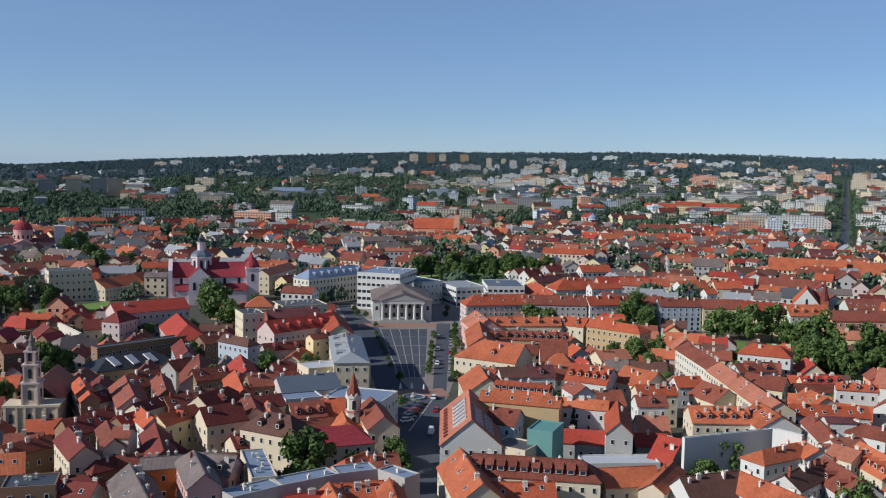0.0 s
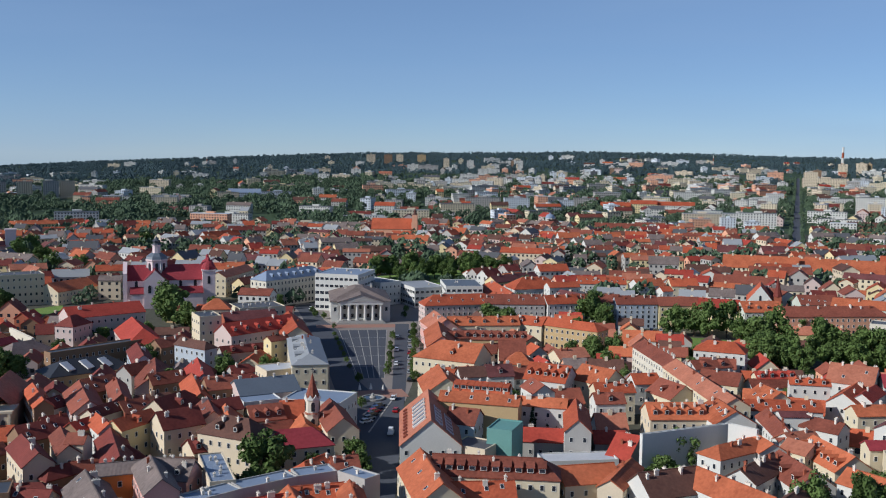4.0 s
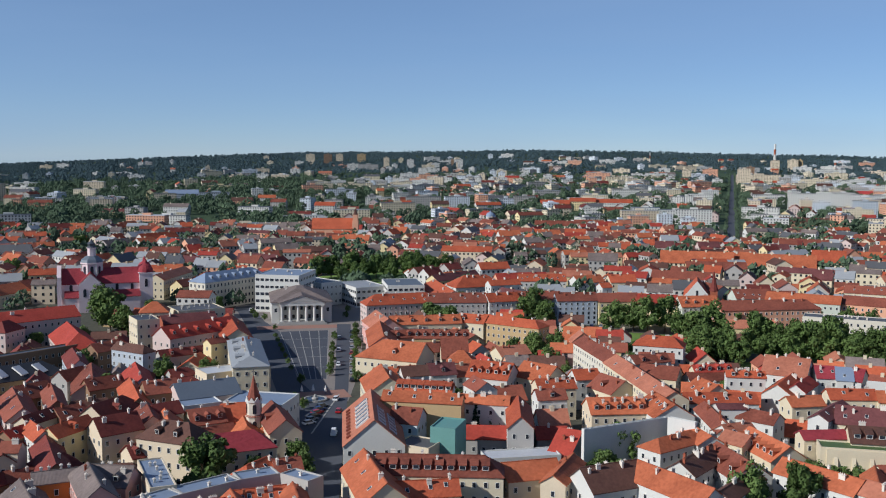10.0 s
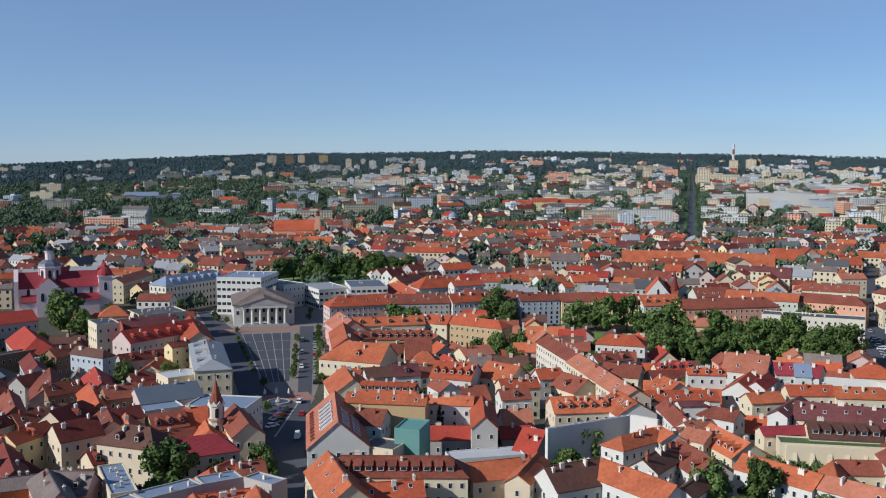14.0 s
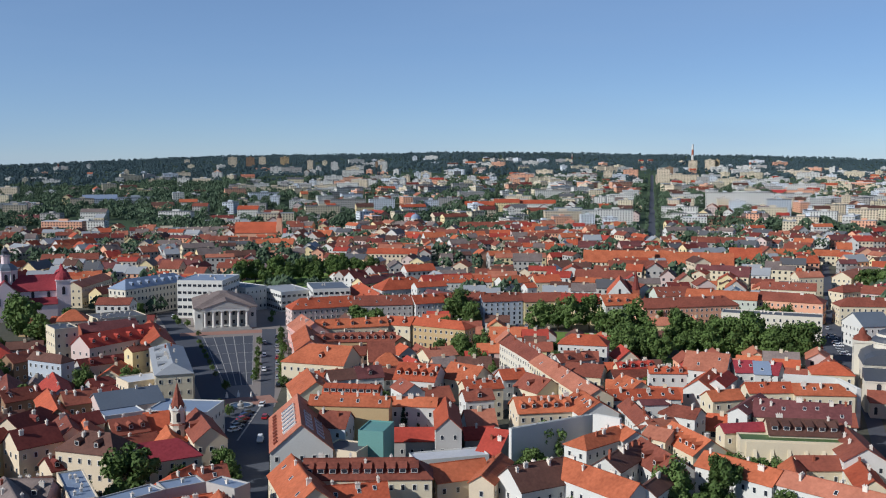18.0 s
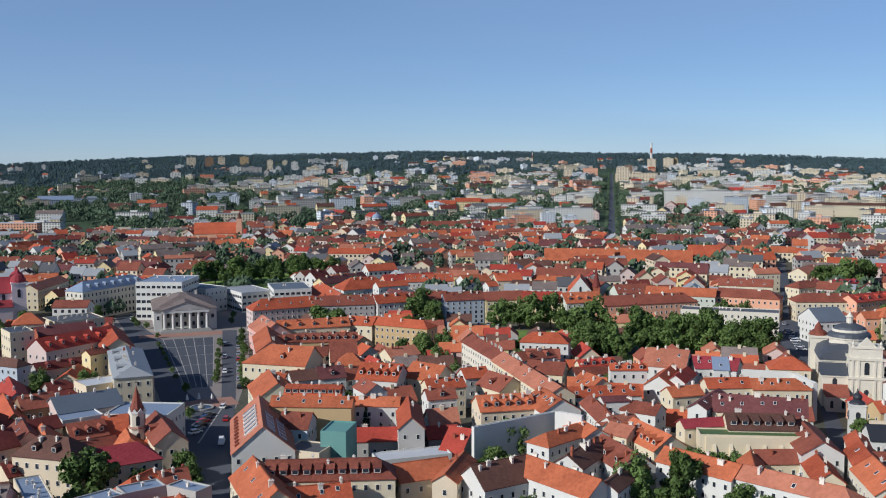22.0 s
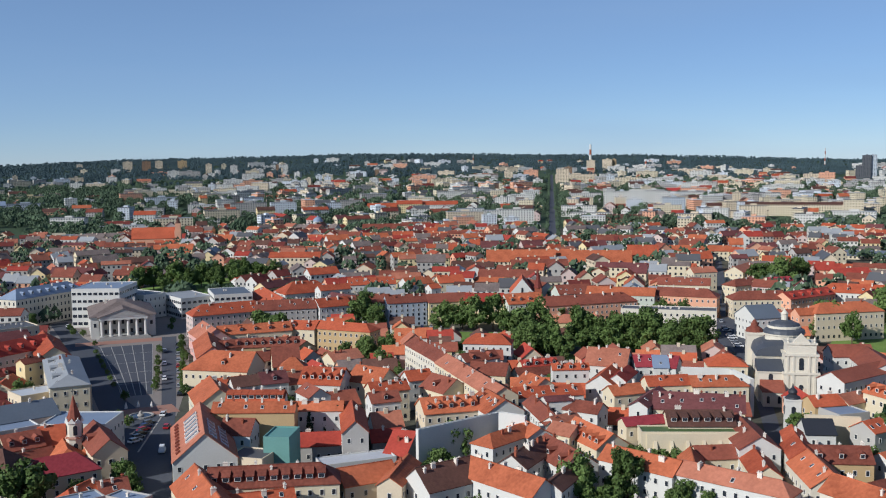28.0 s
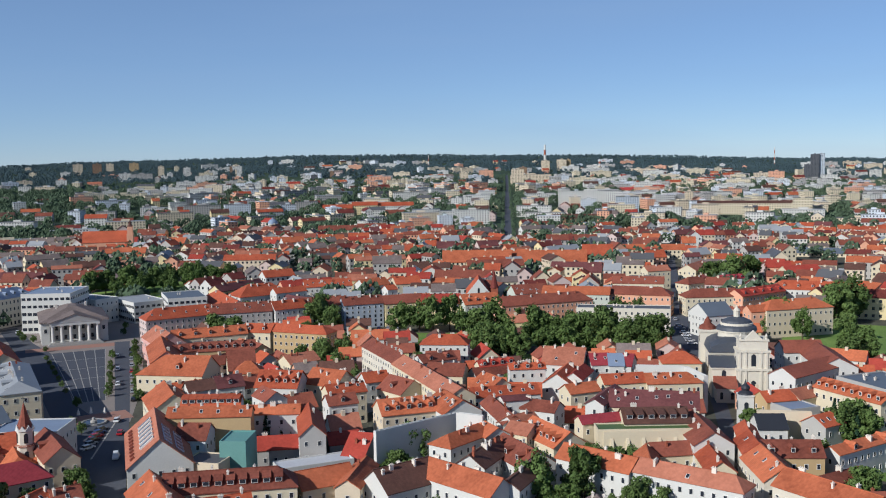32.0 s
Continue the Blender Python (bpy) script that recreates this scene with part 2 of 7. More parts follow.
def dormer_meshes(roof):
    b = Shape().add([(-0.7, -1.0, 0), (0.7, -1.0, 0), (0.7, -1.0, 1.25), (0, -1.0, 1.75), (-0.7, -1.0, 1.25), (-0.7, 1.6, 0), (0.7, 1.6, 0), (0.7, 1.6, 1.25), (0, 1.6, 1.75), (-0.7, 1.6, 1.25)],
                    [(0, 1, 2, 3, 4), (1, 6, 7, 2), (5, 0, 4, 9), (6, 5, 9, 8, 7), (0, 5, 6, 1), (2, 7, 8, 3), (3, 8, 9, 4)]).mesh("dormer", ["r_" + roof])
    r = Shape()
    for sgn in (-1, 1):
        v = [(sgn * 0.9, -1.15, 1.15), (0, -1.15, 1.8), (0, 2.2, 1.8), (sgn * 0.9, 2.2, 1.15), (sgn * 0.9, -1.15, 1.25), (0, -1.15, 1.92), (0, 2.2, 1.92), (sgn * 0.9, 2.2, 1.25)]
        r.add(v, [(0, 1, 2, 3), (4, 7, 6, 5), (0, 4, 5, 1), (3, 2, 6, 7), (0, 3, 7, 4)])
    return b, r.mesh("roof", ["r_" + roof])


def shed_dormer_meshes(roof):
    b = Shape().add([(-0.9, -0.9, 0), (0.9, -0.9, 0), (0.9, -0.9, 1.25), (-0.9, -0.9, 1.25), (-0.9, 2.2, 0), (0.9, 2.2, 0), (0.9, 2.2, 1.9), (-0.9, 2.2, 1.9)],
                    [(0, 1, 2, 3), (1, 5, 6, 2), (4, 0, 3, 7), (5, 4, 7, 6), (0, 4, 5, 1), (3, 2, 6, 7)]).mesh("dormer", ["r_" + roof])
    r = Shape().add([(-1.05, -1.15, 1.2), (1.05, -1.15, 1.2), (1.05, 2.5, 1.98), (-1.05, 2.5, 1.98), (-1.05, -1.15, 1.34), (1.05, -1.15, 1.34), (1.05, 2.5, 2.1), (-1.05, 2.5, 2.1)],
                    [(3, 2, 1, 0), (4, 5, 6, 7), (0, 1, 5, 4), (1, 2, 6, 5), (2, 3, 7, 6), (3, 0, 4, 7)]).mesh("roof", ["r_" + roof])
    return b, r


DORMER, SHED = {}, {}
DORMER_PANE = Shape().box(-0.56, 0.56, -1.06, -0.98, 0.1, 1.25, 0).box(-0.44, 0.44, -1.09, -1.06, 0.22, 1.13, 1).mesh("pane", ["frame", "glass"])
SHED_PANE = Shape().box(-0.76, 0.76, -0.96, -0.88, 0.1, 1.15, 0).box(-0.64, 0.64, -0.99, -0.96, 0.22, 1.03, 1).mesh("pane", ["frame", "glass"])
SKYLIGHT = Shape().box(-0.45, 0.45, -0.65, 0.65, -0.02, 0.09, 0).box(-0.36, 0.36, -0.56, 0.56, 0.09, 0.11, 1).mesh("skylight", ["frame", "glass"])

TAKEN = {}          # footprints in use by 40 m cell: x, y, cos, sin, half length, half width


def cells(x, y, reach):
    for i in range(math.floor((x - reach) / 40), math.floor((x + reach) / 40) + 1):
        for j in range(math.floor((y - reach) / 40), math.floor((y + reach) / 40) + 1):
            yield i, j


def claim(x, y, rot, L, W):
    c, s = math.cos(radians(rot)), math.sin(radians(rot))
    for q in cells(x, y, math.hypot(L, W) / 2 + 4):
        TAKEN.setdefault(q, []).append((x, y, c, s, L / 2, W / 2))


def is_free(x, y, rot, L, W, gap=0.5):
    c, s = math.cos(radians(rot)), math.sin(radians(rot))
    for key in cells(x, y, math.hypot(L, W) / 2):
        for (a, b, ca, sa, hl, hw) in TAKEN.get(key, ()):
            dx, dy = a - x, b - y
            apart = False
            for ux, uy in ((c, s), (-s, c), (ca, sa), (-sa, ca)):
                d = abs(dx * ux + dy * uy)
                r1 = L / 2 * abs(c * ux + s * uy) + W / 2 * abs(-s * ux + c * uy)
                r2 = hl * abs(ca * ux + sa * uy) + hw * abs(-sa * ux + ca * uy)
                if d > r1 + r2 + gap:
                    apart = True
                    break
            if not apart:
                return False
    return True


def terrain(x, y):
    """Height of the ground: level under the old town, rising to wooded hills on the skyline."""
    r = math.hypot(x, y)
    az = math.degrees(math.atan2(x, y))
    if r < 1050:
        return 0.0
    u = min(1.05, (r - 1050) / 3250)
    top = np.interp(az, (-40, -23, -12, -2, 10, 25, 34, 42, 60), (15, 21, 61, 94, 107, 95, 74, 58, 44))
    hill = max(0, min(1, (r - 2600) / 1200))
    return float(top) * u ** 1.2 + (5 * noise.noise((x / 500, y / 500, 0.3)) + 3 * noise.noise((x / 160, y / 160, 1.3))) * hill


def roof_shape(L, W, rise, hip0, hip1, over=0.35, th=0.22):
    """A pitched roof above z = 0, ridge along x; hip0, hip1: how far the hip runs in at either end."""
    s = Shape()
    k = rise / (W / 2)
    lx, wy = L / 2 + over, W / 2 + over
    z0 = -over * k
    for lift, flip in ((0.0, True), (th, False)):
        a = [(-lx, -wy, z0 + lift), (lx, -wy, z0 + lift), (lx, wy, z0 + lift), (-lx, wy, z0 + lift)]
        r0 = (-lx + hip0, 0, rise + lift)
        r1 = (lx - hip1, 0, rise + lift)
        v = a + [r0, r1]
        f = [(0, 1, 5, 4), (2, 3, 4, 5)]
        if hip0 > 0.05:
            f.append((3, 0, 4))
        if hip1 > 0.05:
            f.append((1, 2, 5))
        s.add(v, [q[::-1] if flip else q for q in f])
    rim = [(0, 1), (1, 2), (2, 3), (3, 0)] if hip0 > 0.05 and hip1 > 0.05 else [(0, 1), (2, 3)] + ([(3, 0)] if hip0 > 0.05 else [(3, 4), (4, 0)]) + ([(1, 2)] if hip1 > 0.05 else [(1, 5), (5, 2)])
    for p, q in rim:
        s.f.append((p, q, q + 6, p + 6))
        s.i.append(0)
    return s


COUNT = {"win": 0}


def house(x, y, rot, L, W, he, rise, wall="white", roof="orange", ends="gg", floors=0, dm=0, ch=1, sky=0, shed=False, win="s", near=2,
          label="", z0=0.0, base=0.0, name="house", category="house", pitch_win=2.6, blank=False):
    """A town house: walls, roof, windows, chimneys, dormers. rot: the ridge's direction; near: 2 windows in parts, 1 in one mesh each, 0 joined."""
    claim(x, y, rot, L, W)
    lab = label or "%s plastered house with a %s %s" % (WALL_WORD.get(wall, wall), ROOF_WORD.get(roof, roof), "flat roof" if rise <= 0 else ("hipped roof" if "h" in ends else "pitched roof"))
    h = thing(name, x, y, z0, rot, lab, category, "houses of the old town")
    flat = rise <= 0
    s = Shape()
    b = -3.0 - base
    g0, g1 = (0 if ends[0] == "h" else rise), (0 if ends[1] == "h" else rise)
    if flat:
        s.box(-L / 2, L / 2, -W / 2, W / 2, b, he)
        t = 0.3
        s2 = Shape()
        for q in ((-L / 2, L / 2, -W / 2, -W / 2 + t), (-L / 2, L / 2, W / 2 - t, W / 2), (-L / 2, -L / 2 + t, -W / 2 + t, W / 2 - t), (L / 2 - t, L / 2, -W / 2 + t, W / 2 - t)):
            s.box(*q, he, he + 0.5)
        s2.box(-L / 2 + t, L / 2 - t, -W / 2 + t, W / 2 - t, he, he + 0.18)
        part("wall", s.mesh("wall", [wall]), h)
        part("roof", s2.mesh("roof", ["r_" + roof]), h)
    else:
        v = [(-L / 2, -W / 2, b), (L / 2, -W / 2, b), (L / 2, W / 2, b), (-L / 2, W / 2, b), (-L / 2, -W / 2, he), (L / 2, -W / 2, he), (L / 2, W / 2, he), (-L / 2, W / 2, he)]
        f = [(0, 3, 2, 1), (0, 1, 5, 4), (2, 3, 7, 6)]
        f.append((4, 5, 6, 7))
        s.add(v, f)
        for sgn, g in ((-1, g0), (1, g1)):
            X = sgn * L / 2
            p = [(X, -W / 2, b), (X, W / 2, b), (X, W / 2, he), (X, -W / 2, he)] + ([(X, 0, he + g)] if g else [])
            q = (0, 1, 2, 4, 3) if g else (0, 1, 2, 3)
            s.add(p, [q if sgn > 0 else q[::-1]])
        part("wall", s.mesh("wall", [wall]), h)
        hip = min(W / 2, L / 2 - 0.5)
        part("roof", roof_shape(L, W, rise, hip if ends[0] == "h" else 0, hip if ends[1] == "h" else 0).mesh("roof", ["r_" + roof]), h, Matrix.Translation((0, 0, he)))
        if near == 2:
            rl = L + 0.7 - (hip if ends[0] == "h" else 0) - (hip if ends[1] == "h" else 0)
            cx = ((hip if ends[0] == "h" else 0) - (hip if ends[1] == "h" else 0)) / 2
            if rl > 1:
                part("ridge_cap", Shape().box(-rl / 2, rl / 2, -0.16, 0.16, 0, 0.16).mesh("ridge_cap", ["r_" + roof]), h, Matrix.Translation((cx, 0, he + rise + 0.12)))
    # windows
    c, sn = math.cos(radians(rot)), math.sin(radians(rot))
    nf = floors or max(1, int((he - 0.4) / 3.2))
    ww, wh = WIN[win]
    joined = Shape()
    for (nx, ny, length, dist, ang) in ((0, -1, L, W / 2, 0), (0, 1, L, W / 2, 180), (-1, 0, W, L / 2, 270), (1, 0, W, L / 2, 90)):
        wx, wy = c * nx - sn * ny, sn * nx + c * ny
        facing = wx * x + wy * y < 0
        n = 0 if blank else max(1, int((length - 1.2) / pitch_win))
        fh = (he - 0.5) / nf
        for i in range(n):
            for j in range(nf):
                px = (i + 0.5) * length / n - length / 2
                pz = j * fh + (fh - wh) * 0.55
                m = pose(0, 0, 0, 0, 0, ang) @ pose(px, -dist, pz)
                if facing and near == 2 and j >= nf - 2:
                    w = part("window", WIN_ME[win], h, m)
                    part("pane", PANE_ME[win], w)
                    COUNT["win"] += 1
                elif facing and near == 1 and j >= nf - 2:
                    part("window", FULL_ME[win], h, m)
                    COUNT["win"] += 1
                else:
                    p0, p1 = m @ Vector((-ww / 2, -0.05, 0)), m @ Vector((ww / 2, -0.05, 0))
                    joined.add([p0, p1, p1 + Vector((0, 0, wh)), p0 + Vector((0, 0, wh))], [(0, 1, 2, 3)])
    if joined.v:
        tagged(part("window_panes", joined.mesh("window_panes", ["glass"]), h), kind="stuff")
    rnd = random.Random(int(x * 7 + y * 13 + L))
    if flat:
        for k in range(ch):
            part("roof_vent", CHIM[0], h, pose(rnd.uniform(-0.35, 0.35) * L, rnd.uniform(-0.3, 0.3) * W, he))
        return h
    # chimneys, dormers, skylights
    hx = (W / 2 if ends[0] == "h" else 0), (W / 2 if ends[1] == "h" else 0)
    for k in range(ch):
        px = -L / 2 + hx[0] + (L - hx[0] - hx[1]) * (k + 0.5 + rnd.uniform(-0.3, 0.3)) / ch
        py = rnd.choice((-1, 1)) * rnd.uniform(0.06, 0.4) * W / 2
        part("chimney", CHIM[rnd.choice((0, 0, 1, 2, 3))], h, pose(px, py, he + rise * (1 - abs(py) / (W / 2)) + 0.25, 0, 0, rnd.choice((0, 90))))
    front = 0 if (sn * x - c * y) < 0 else 180        # which long side looks towards the town square's north
    D = SHED if shed else DORMER
    if dm and roof not in D:
        D[roof] = (shed_dormer_meshes if shed else dormer_meshes)(roof)
    for k in range(dm):
        px = -L / 2 + hx[0] * 0.6 + (L - 0.6 * hx[0] - 0.6 * hx[1]) * (k + 0.5) / dm
        u = 0.62
        m = pose(0, 0, 0, 0, 0, front) @ pose(px, -W / 2 * u, he + rise * (1 - u) - 0.25)
        d = part("dormer", D[roof][0], h, m)
        part("roof", D[roof][1], d)
        part("pane", SHED_PANE if shed else DORMER_PANE, d)
    tilt = math.degrees(math.atan2(rise, W / 2))
    for k in range(sky):
        px = -L / 2 + L * (k + 0.5 + rnd.uniform(-0.2, 0.2)) / sky
        u = rnd.uniform(0.35, 0.7)
        part("skylight", SKYLIGHT, h, pose(0, 0, 0, 0, 0, front) @ pose(px, -W / 2 * u, he + rise * (1 - u) + 0.24, tilt, 0, 0))
    return h


WALL_WORD = {"greypink": "grey-pink", "paleblue": "pale blue-white", "bluegrey": "blue-grey", "greygreen": "grey-green", "darkgrey": "dark grey", "teal": "teal"}
ROOF_WORD = {"redorange": "red-orange tiled", "redbrown": "red-brown tiled", "darkred": "dark red tiled", "greybrown": "grey-brown tiled", "orange": "orange tiled", "red": "red tiled", "salmon": "faded salmon tiled",
             "brown": "brown tiled", "maroon": "maroon sheet", "crimson": "crimson painted sheet", "bluewhite": "pale blue metal", "whitemetal": "white metal", "greymetal": "grey metal", "darkmetal": "dark metal",
             "slate": "slate-grey", "black": "black metal", "tar": "grey tarred", "green": "planted green", "tealnet": "teal netted", "reddeck": "red sheet", "copper": "verdigris copper"}


# ---- trees ----
def tree_meshes(seed, h, spread, leaf, leafsize, n, conifer=False):
    rnd = random.Random(seed)
    t = Shape()
    ht = h * (0.95 if conifer else 0.55)
    t.ring([(0.035 * h * 0.6, -0.5), (0.02 * h, ht * 0.4), (0.008 * h, ht)], 7)
    clumps = []
    if conifer:
        for k in range(70):
            z = h * (0.12 + 0.88 * k / 70)
            r = spread * (1.02 - z / h) * rnd.uniform(0.5, 1.0)
            a = rnd.uniform(0, 6.283)
            clumps.append((r * math.cos(a), r * math.sin(a), z, spread * 0.28 * (1.1 - z / h) + 0.15))
    else:
        for k in range(7):
            a = k * 0.9 + rnd.uniform(-0.3, 0.3)
            r = spread * rnd.uniform(0.45, 0.75)
            z0, z1 = h * rnd.uniform(0.25, 0.4), h * rnd.uniform(0.55, 0.8)
            p0, p1 = Vector((0, 0, z0)), Vector((r * math.cos(a), r * math.sin(a), z1))
            q = 0.009 * h
            v = [p0 + Vector((q, 0, 0)), p0 + Vector((-q * 0.5, q, 0)), p0 + Vector((-q * 0.5, -q, 0)), p1]
            t.add(v, [(0, 1, 3), (1, 2, 3), (2, 0, 3)])
        for k in range(34):
            a, e = rnd.uniform(0, 6.283), rnd.uniform(-0.95, 1.0)
            rr = rnd.uniform(0.45, 0.95)
            ce = math.sqrt(max(0, 1 - e * e))
            clumps.append((spread * rr * ce * math.cos(a), spread * rr * ce * math.sin(a), h * 0.56 + e * rr * h * 0.44, spread * rnd.uniform(0.22, 0.42)))
    c = Shape()
    for k in range(n):
        x, y, z, r = clumps[k % len(clumps)]
        d = Vector((rnd.gauss(0, 1), rnd.gauss(0, 1), rnd.gauss(0, 0.8)))
        d.normalize()
        p = Vector((x, y, z)) + d * r * rnd.uniform(0.55, 1.05)
        nrm = (d + Vector((rnd.gauss(0, 0.5), rnd.gauss(0, 0.5), rnd.gauss(0, 0.5)))).normalized()
        u = nrm.orthogonal().normalized()
        w = nrm.cross(u)
        s = leafsize * rnd.uniform(0.6, 1.3)
        a = rnd.uniform(0, 6.283)
        u, w = u * math.cos(a) + w * math.sin(a), w * math.cos(a) - u * math.sin(a)
        c.add([p - u * s, p + w * s * 0.6, p + u * s, p - w * s * 0.6], [(0, 1, 2, 3)])
    return t.mesh("trunk", ["bark"]), c.mesh("crown", [leaf])


TREES = [tree_meshes(1, 13, 5.0, "leaf", 0.5, 3300), tree_meshes(2, 15, 5.5, "leaf", 0.52, 3700), tree_meshes(3, 10, 4.2, "leaf2", 0.45, 2800),
         tree_meshes(4, 12, 4.4, "leaf2", 0.45, 3000), tree_meshes(5, 17, 6.2, "leaf", 0.56, 4200)]
CONIFERS = [tree_meshes(11, 11, 2.0, "conifer", 0.3, 1500, True), tree_meshes(12, 9, 1.7, "conifer", 0.26, 1300, True)]
BUSH = tree_meshes(21, 3.2, 1.5, "leaf", 0.22, 700)
TREE_WORDS = ["broad leafy deciduous tree with a dark green crown", "tall deciduous tree with a dense dark crown", "light green young deciduous tree", "round light green deciduous tree", "large old deciduous tree with spreading crown"]


def tree(x, y, kind=None, size=1.0, conifer=False, bush=False, z=None, group="trees of the parks"):
    rnd = random.Random(int(x * 31 + y * 17))
    k = rnd.randrange(len(TREES)) if kind is None else kind
    if conifer:
        (tm, cm), lab = CONIFERS[k % 2], "narrow dark green conifer in a courtyard"
    elif bush:
        (tm, cm), lab = BUSH, "small round clipped street tree"
    else:
        (tm, cm), lab = TREES[k], TREE_WORDS[k]
    e = new("tree")
    e.matrix_basis = pose(x, y, terrain(x, y) if z is None else z, 0, 0, rnd.uniform(0, 360)) @ Matrix.Diagonal((size * rnd.uniform(0.9, 1.1), size, size * rnd.uniform(0.9, 1.1), 1))
    tagged(e, lab, "tree", group)
    part("trunk", tm, e)
    part("crown", cm, e)
    return e


# ---- cars ----
CAR_PARTS = {}


def car(x, y, rot, colour, z=0.1, van=False):
    """A parked car: body, glass cabin and wheels."""
    key = (colour, van)
    if key not in CAR_PARTS:
        s = Shape()
        h = 1.0 if van else 0.78
        prof = [(-2.2, 0.3), (2.2, 0.3), (2.25, 0.65), (1.2, h + 0.05), (-2.0, h + 0.1), (-2.25, 0.7)]
        v = [(a, -0.88, b) for a, b in prof] + [(a, 0.88, b) for a, b in prof]
        n = len(prof)
        s.add(v, [tuple(range(n)), tuple(range(n, 2 * n))[::-1]] + [((k + 1) % n, k, n + k, n + (k + 1) % n) for k in range(n)])
        top = 2.2 if van else 1.42
        c = Shape().add([(-1.95, -0.82, h), (1.15, -0.82, h), (0.45, -0.66, top), (-1.6, -0.66, top), (-1.95, 0.82, h), (1.15, 0.82, h), (0.45, 0.66, top), (-1.6, 0.66, top)],
                        [(0, 1, 2, 3), (5, 4, 7, 6), (1, 5, 6, 2), (4, 0, 3, 7)])
        r = Shape().box(-1.62, 0.47, -0.67, 0.67, top, top + 0.06)
        w = Shape().ring([(0.32, -0.1), (0.32, 0.1)], 12)
        CAR_PARTS[key] = (s.mesh("body", ["car_" + colour]), c.mesh("cabin", ["car_" + colour if van else "glass"]), r.mesh("roof", ["car_" + colour]), w.mesh("wheel", ["rubber"]))
    b, c, r, w = CAR_PARTS[key]
    e = thing("car", x, y, z, rot, "%s %s parked on the asphalt" % (colour, "van" if van else "car"), "car", "parked cars")
    part("body", b, e)
    part("cabin", c, e)
    part("roof", r, e)
    for dx in (-1.4, 1.4):
        for dy in (-0.8, 0.8):
            part("wheel", w, e, pose(dx, dy, 0.32, 90, 0, 0))
    return e

# ---- ground ----
def ground_sheet():
    rs = [20, 120, 200, 300, 450, 650, 900, 1050] + [1050 + 3450 * (k / 46) for k in range(1, 47)]
    azs = [-60 + 1.5 * k for k in range(81)]
    v, f = [], []
    for r in rs:
        for a in azs:
            x, y = r * math.sin(radians(a)), r * math.cos(radians(a))
            v.append((x, y, terrain(x, y)))
    n = len(azs)
    for i in range(len(rs) - 1):
        for k in range(n - 1):
            f.append((i * n + k, i * n + k + 1, (i + 1) * n + k + 1, (i + 1) * n + k))
    o = len(v)
    v += [(-4600, -1500, -0.5), (4600, -1500, -0.5), (4600, 2300, -0.5), (-4600, 2300, -0.5)]
    f.append((o, o + 1, o + 2, o + 3))
    slots = [0 if (q[0] // n) < 9 else 1 for q in f]
    slots[-1] = 0
    me = mesh("ground", v, [q[::-1] if k < len(f) - 1 else q for k, q in enumerate(f)], ["ground", "wood_far"], slots)
    tagged(new("ground", me), "grey city ground rising to wooded hills", "ground", kind="structure")


ground_sheet()

# ---- town houses ----

# the eastern quarter; from here to the square, some colours are darkened to carry shade
house(-99.5, 271.7, 46.8, 13.4, 9.3, 7.5, 3.5, 'brown', 'darkred', sky=3, ch=2, near=1)
house(-54.4, 217.3, -68.1, 21.4, 7.4, 13.0, 3.0, 'pink', 'greybrown', ends='hg', dm=0, ch=3, floors=3, near=2)
house(-51.9, 224.7, -12.0, 9.9, 8.6, 11.6, 3.4, 'pink', 'greybrown', ends='gg', dm=2, ch=3, floors=3, near=2)
house(-64.6, 225.4, 19.3, 9.5, 5.5, 12.1, 1.9, 'orange', 'greybrown', ends='gg', ch=4, floors=3, near=2)
house(-64.4, 207.0, -64.3, 27.9, 9.8, 10.3, 3.7, 'beige', 'greybrown', ends='gg', sky=3, ch=4, near=2)
house(-80.9, 215.9, -9.1, 9.1, 6.9, 8.6, 2.4, 'grey', 'darkred', ends='gg', sky=2, ch=2, near=2)
house(-91.1, 215.1, 14.4, 11.3, 9.0, 11.0, 0.0, 'brown', 'darkmetal', ch=4, near=2)
house(-106.6, 238.4, 21.7, 7.4, 10.4, 6.4, 3.6, 'beige', 'orange', ends='gg', sky=2, ch=1, near=1)
house(-108.4, 253.3, 53.6, 13.5, 6.0, 6.7, 2.3, 'brown', 'redbrown', ends='gg', ch=3, near=1)
house(-91.7, 244.1, -57.9, 19.0, 7.4, 10.0, 3.0, 'beige', 'darkred', ends='gg', ch=2, near=1)
house(-83.3, 238.7, 48.8, 8.8, 5.9, 6.9, 2.1, 'brown', 'darkred', ends='hg', ch=1, near=1)
house(-78.0, 242.7, 31.6, 6.0, 5.5, 7.1, 1.9, 'greypink', 'redbrown', ends='gg', ch=2, near=1)
house(-72.4, 250.7, 32.3, 12.6, 7.3, 7.4, 2.6, 'beige', 'darkred', ends='hh', ch=1, near=1)
house(-72.4, 249.4, -69.2, 27.0, 8.0, 8.8, 3.2, 'brown', 'darkred', ends='gg', ch=1, near=1)
house(-80.5, 246.2, -2.9, 4.5, 5.5, 13.1, 1.9, 'beige', 'redbrown', ends='gg', ch=1, blank=True, near=1)
house(-85.4, 250.7, -65.4, 18.7, 5.5, 10.8, 2.2, 'beige', 'redbrown', ends='gg', ch=1, near=1)
house(-87.1, 271.1, 61.5, 9.4, 5.9, 9.9, 2.1, 'brown', 'red', ends='gg', sky=2, ch=2, near=1)
house(-80.9, 267.8, -58.6, 12.9, 5.5, 10.8, 2.2, 'white', 'redorange', ends='gg', ch=1, near=1)
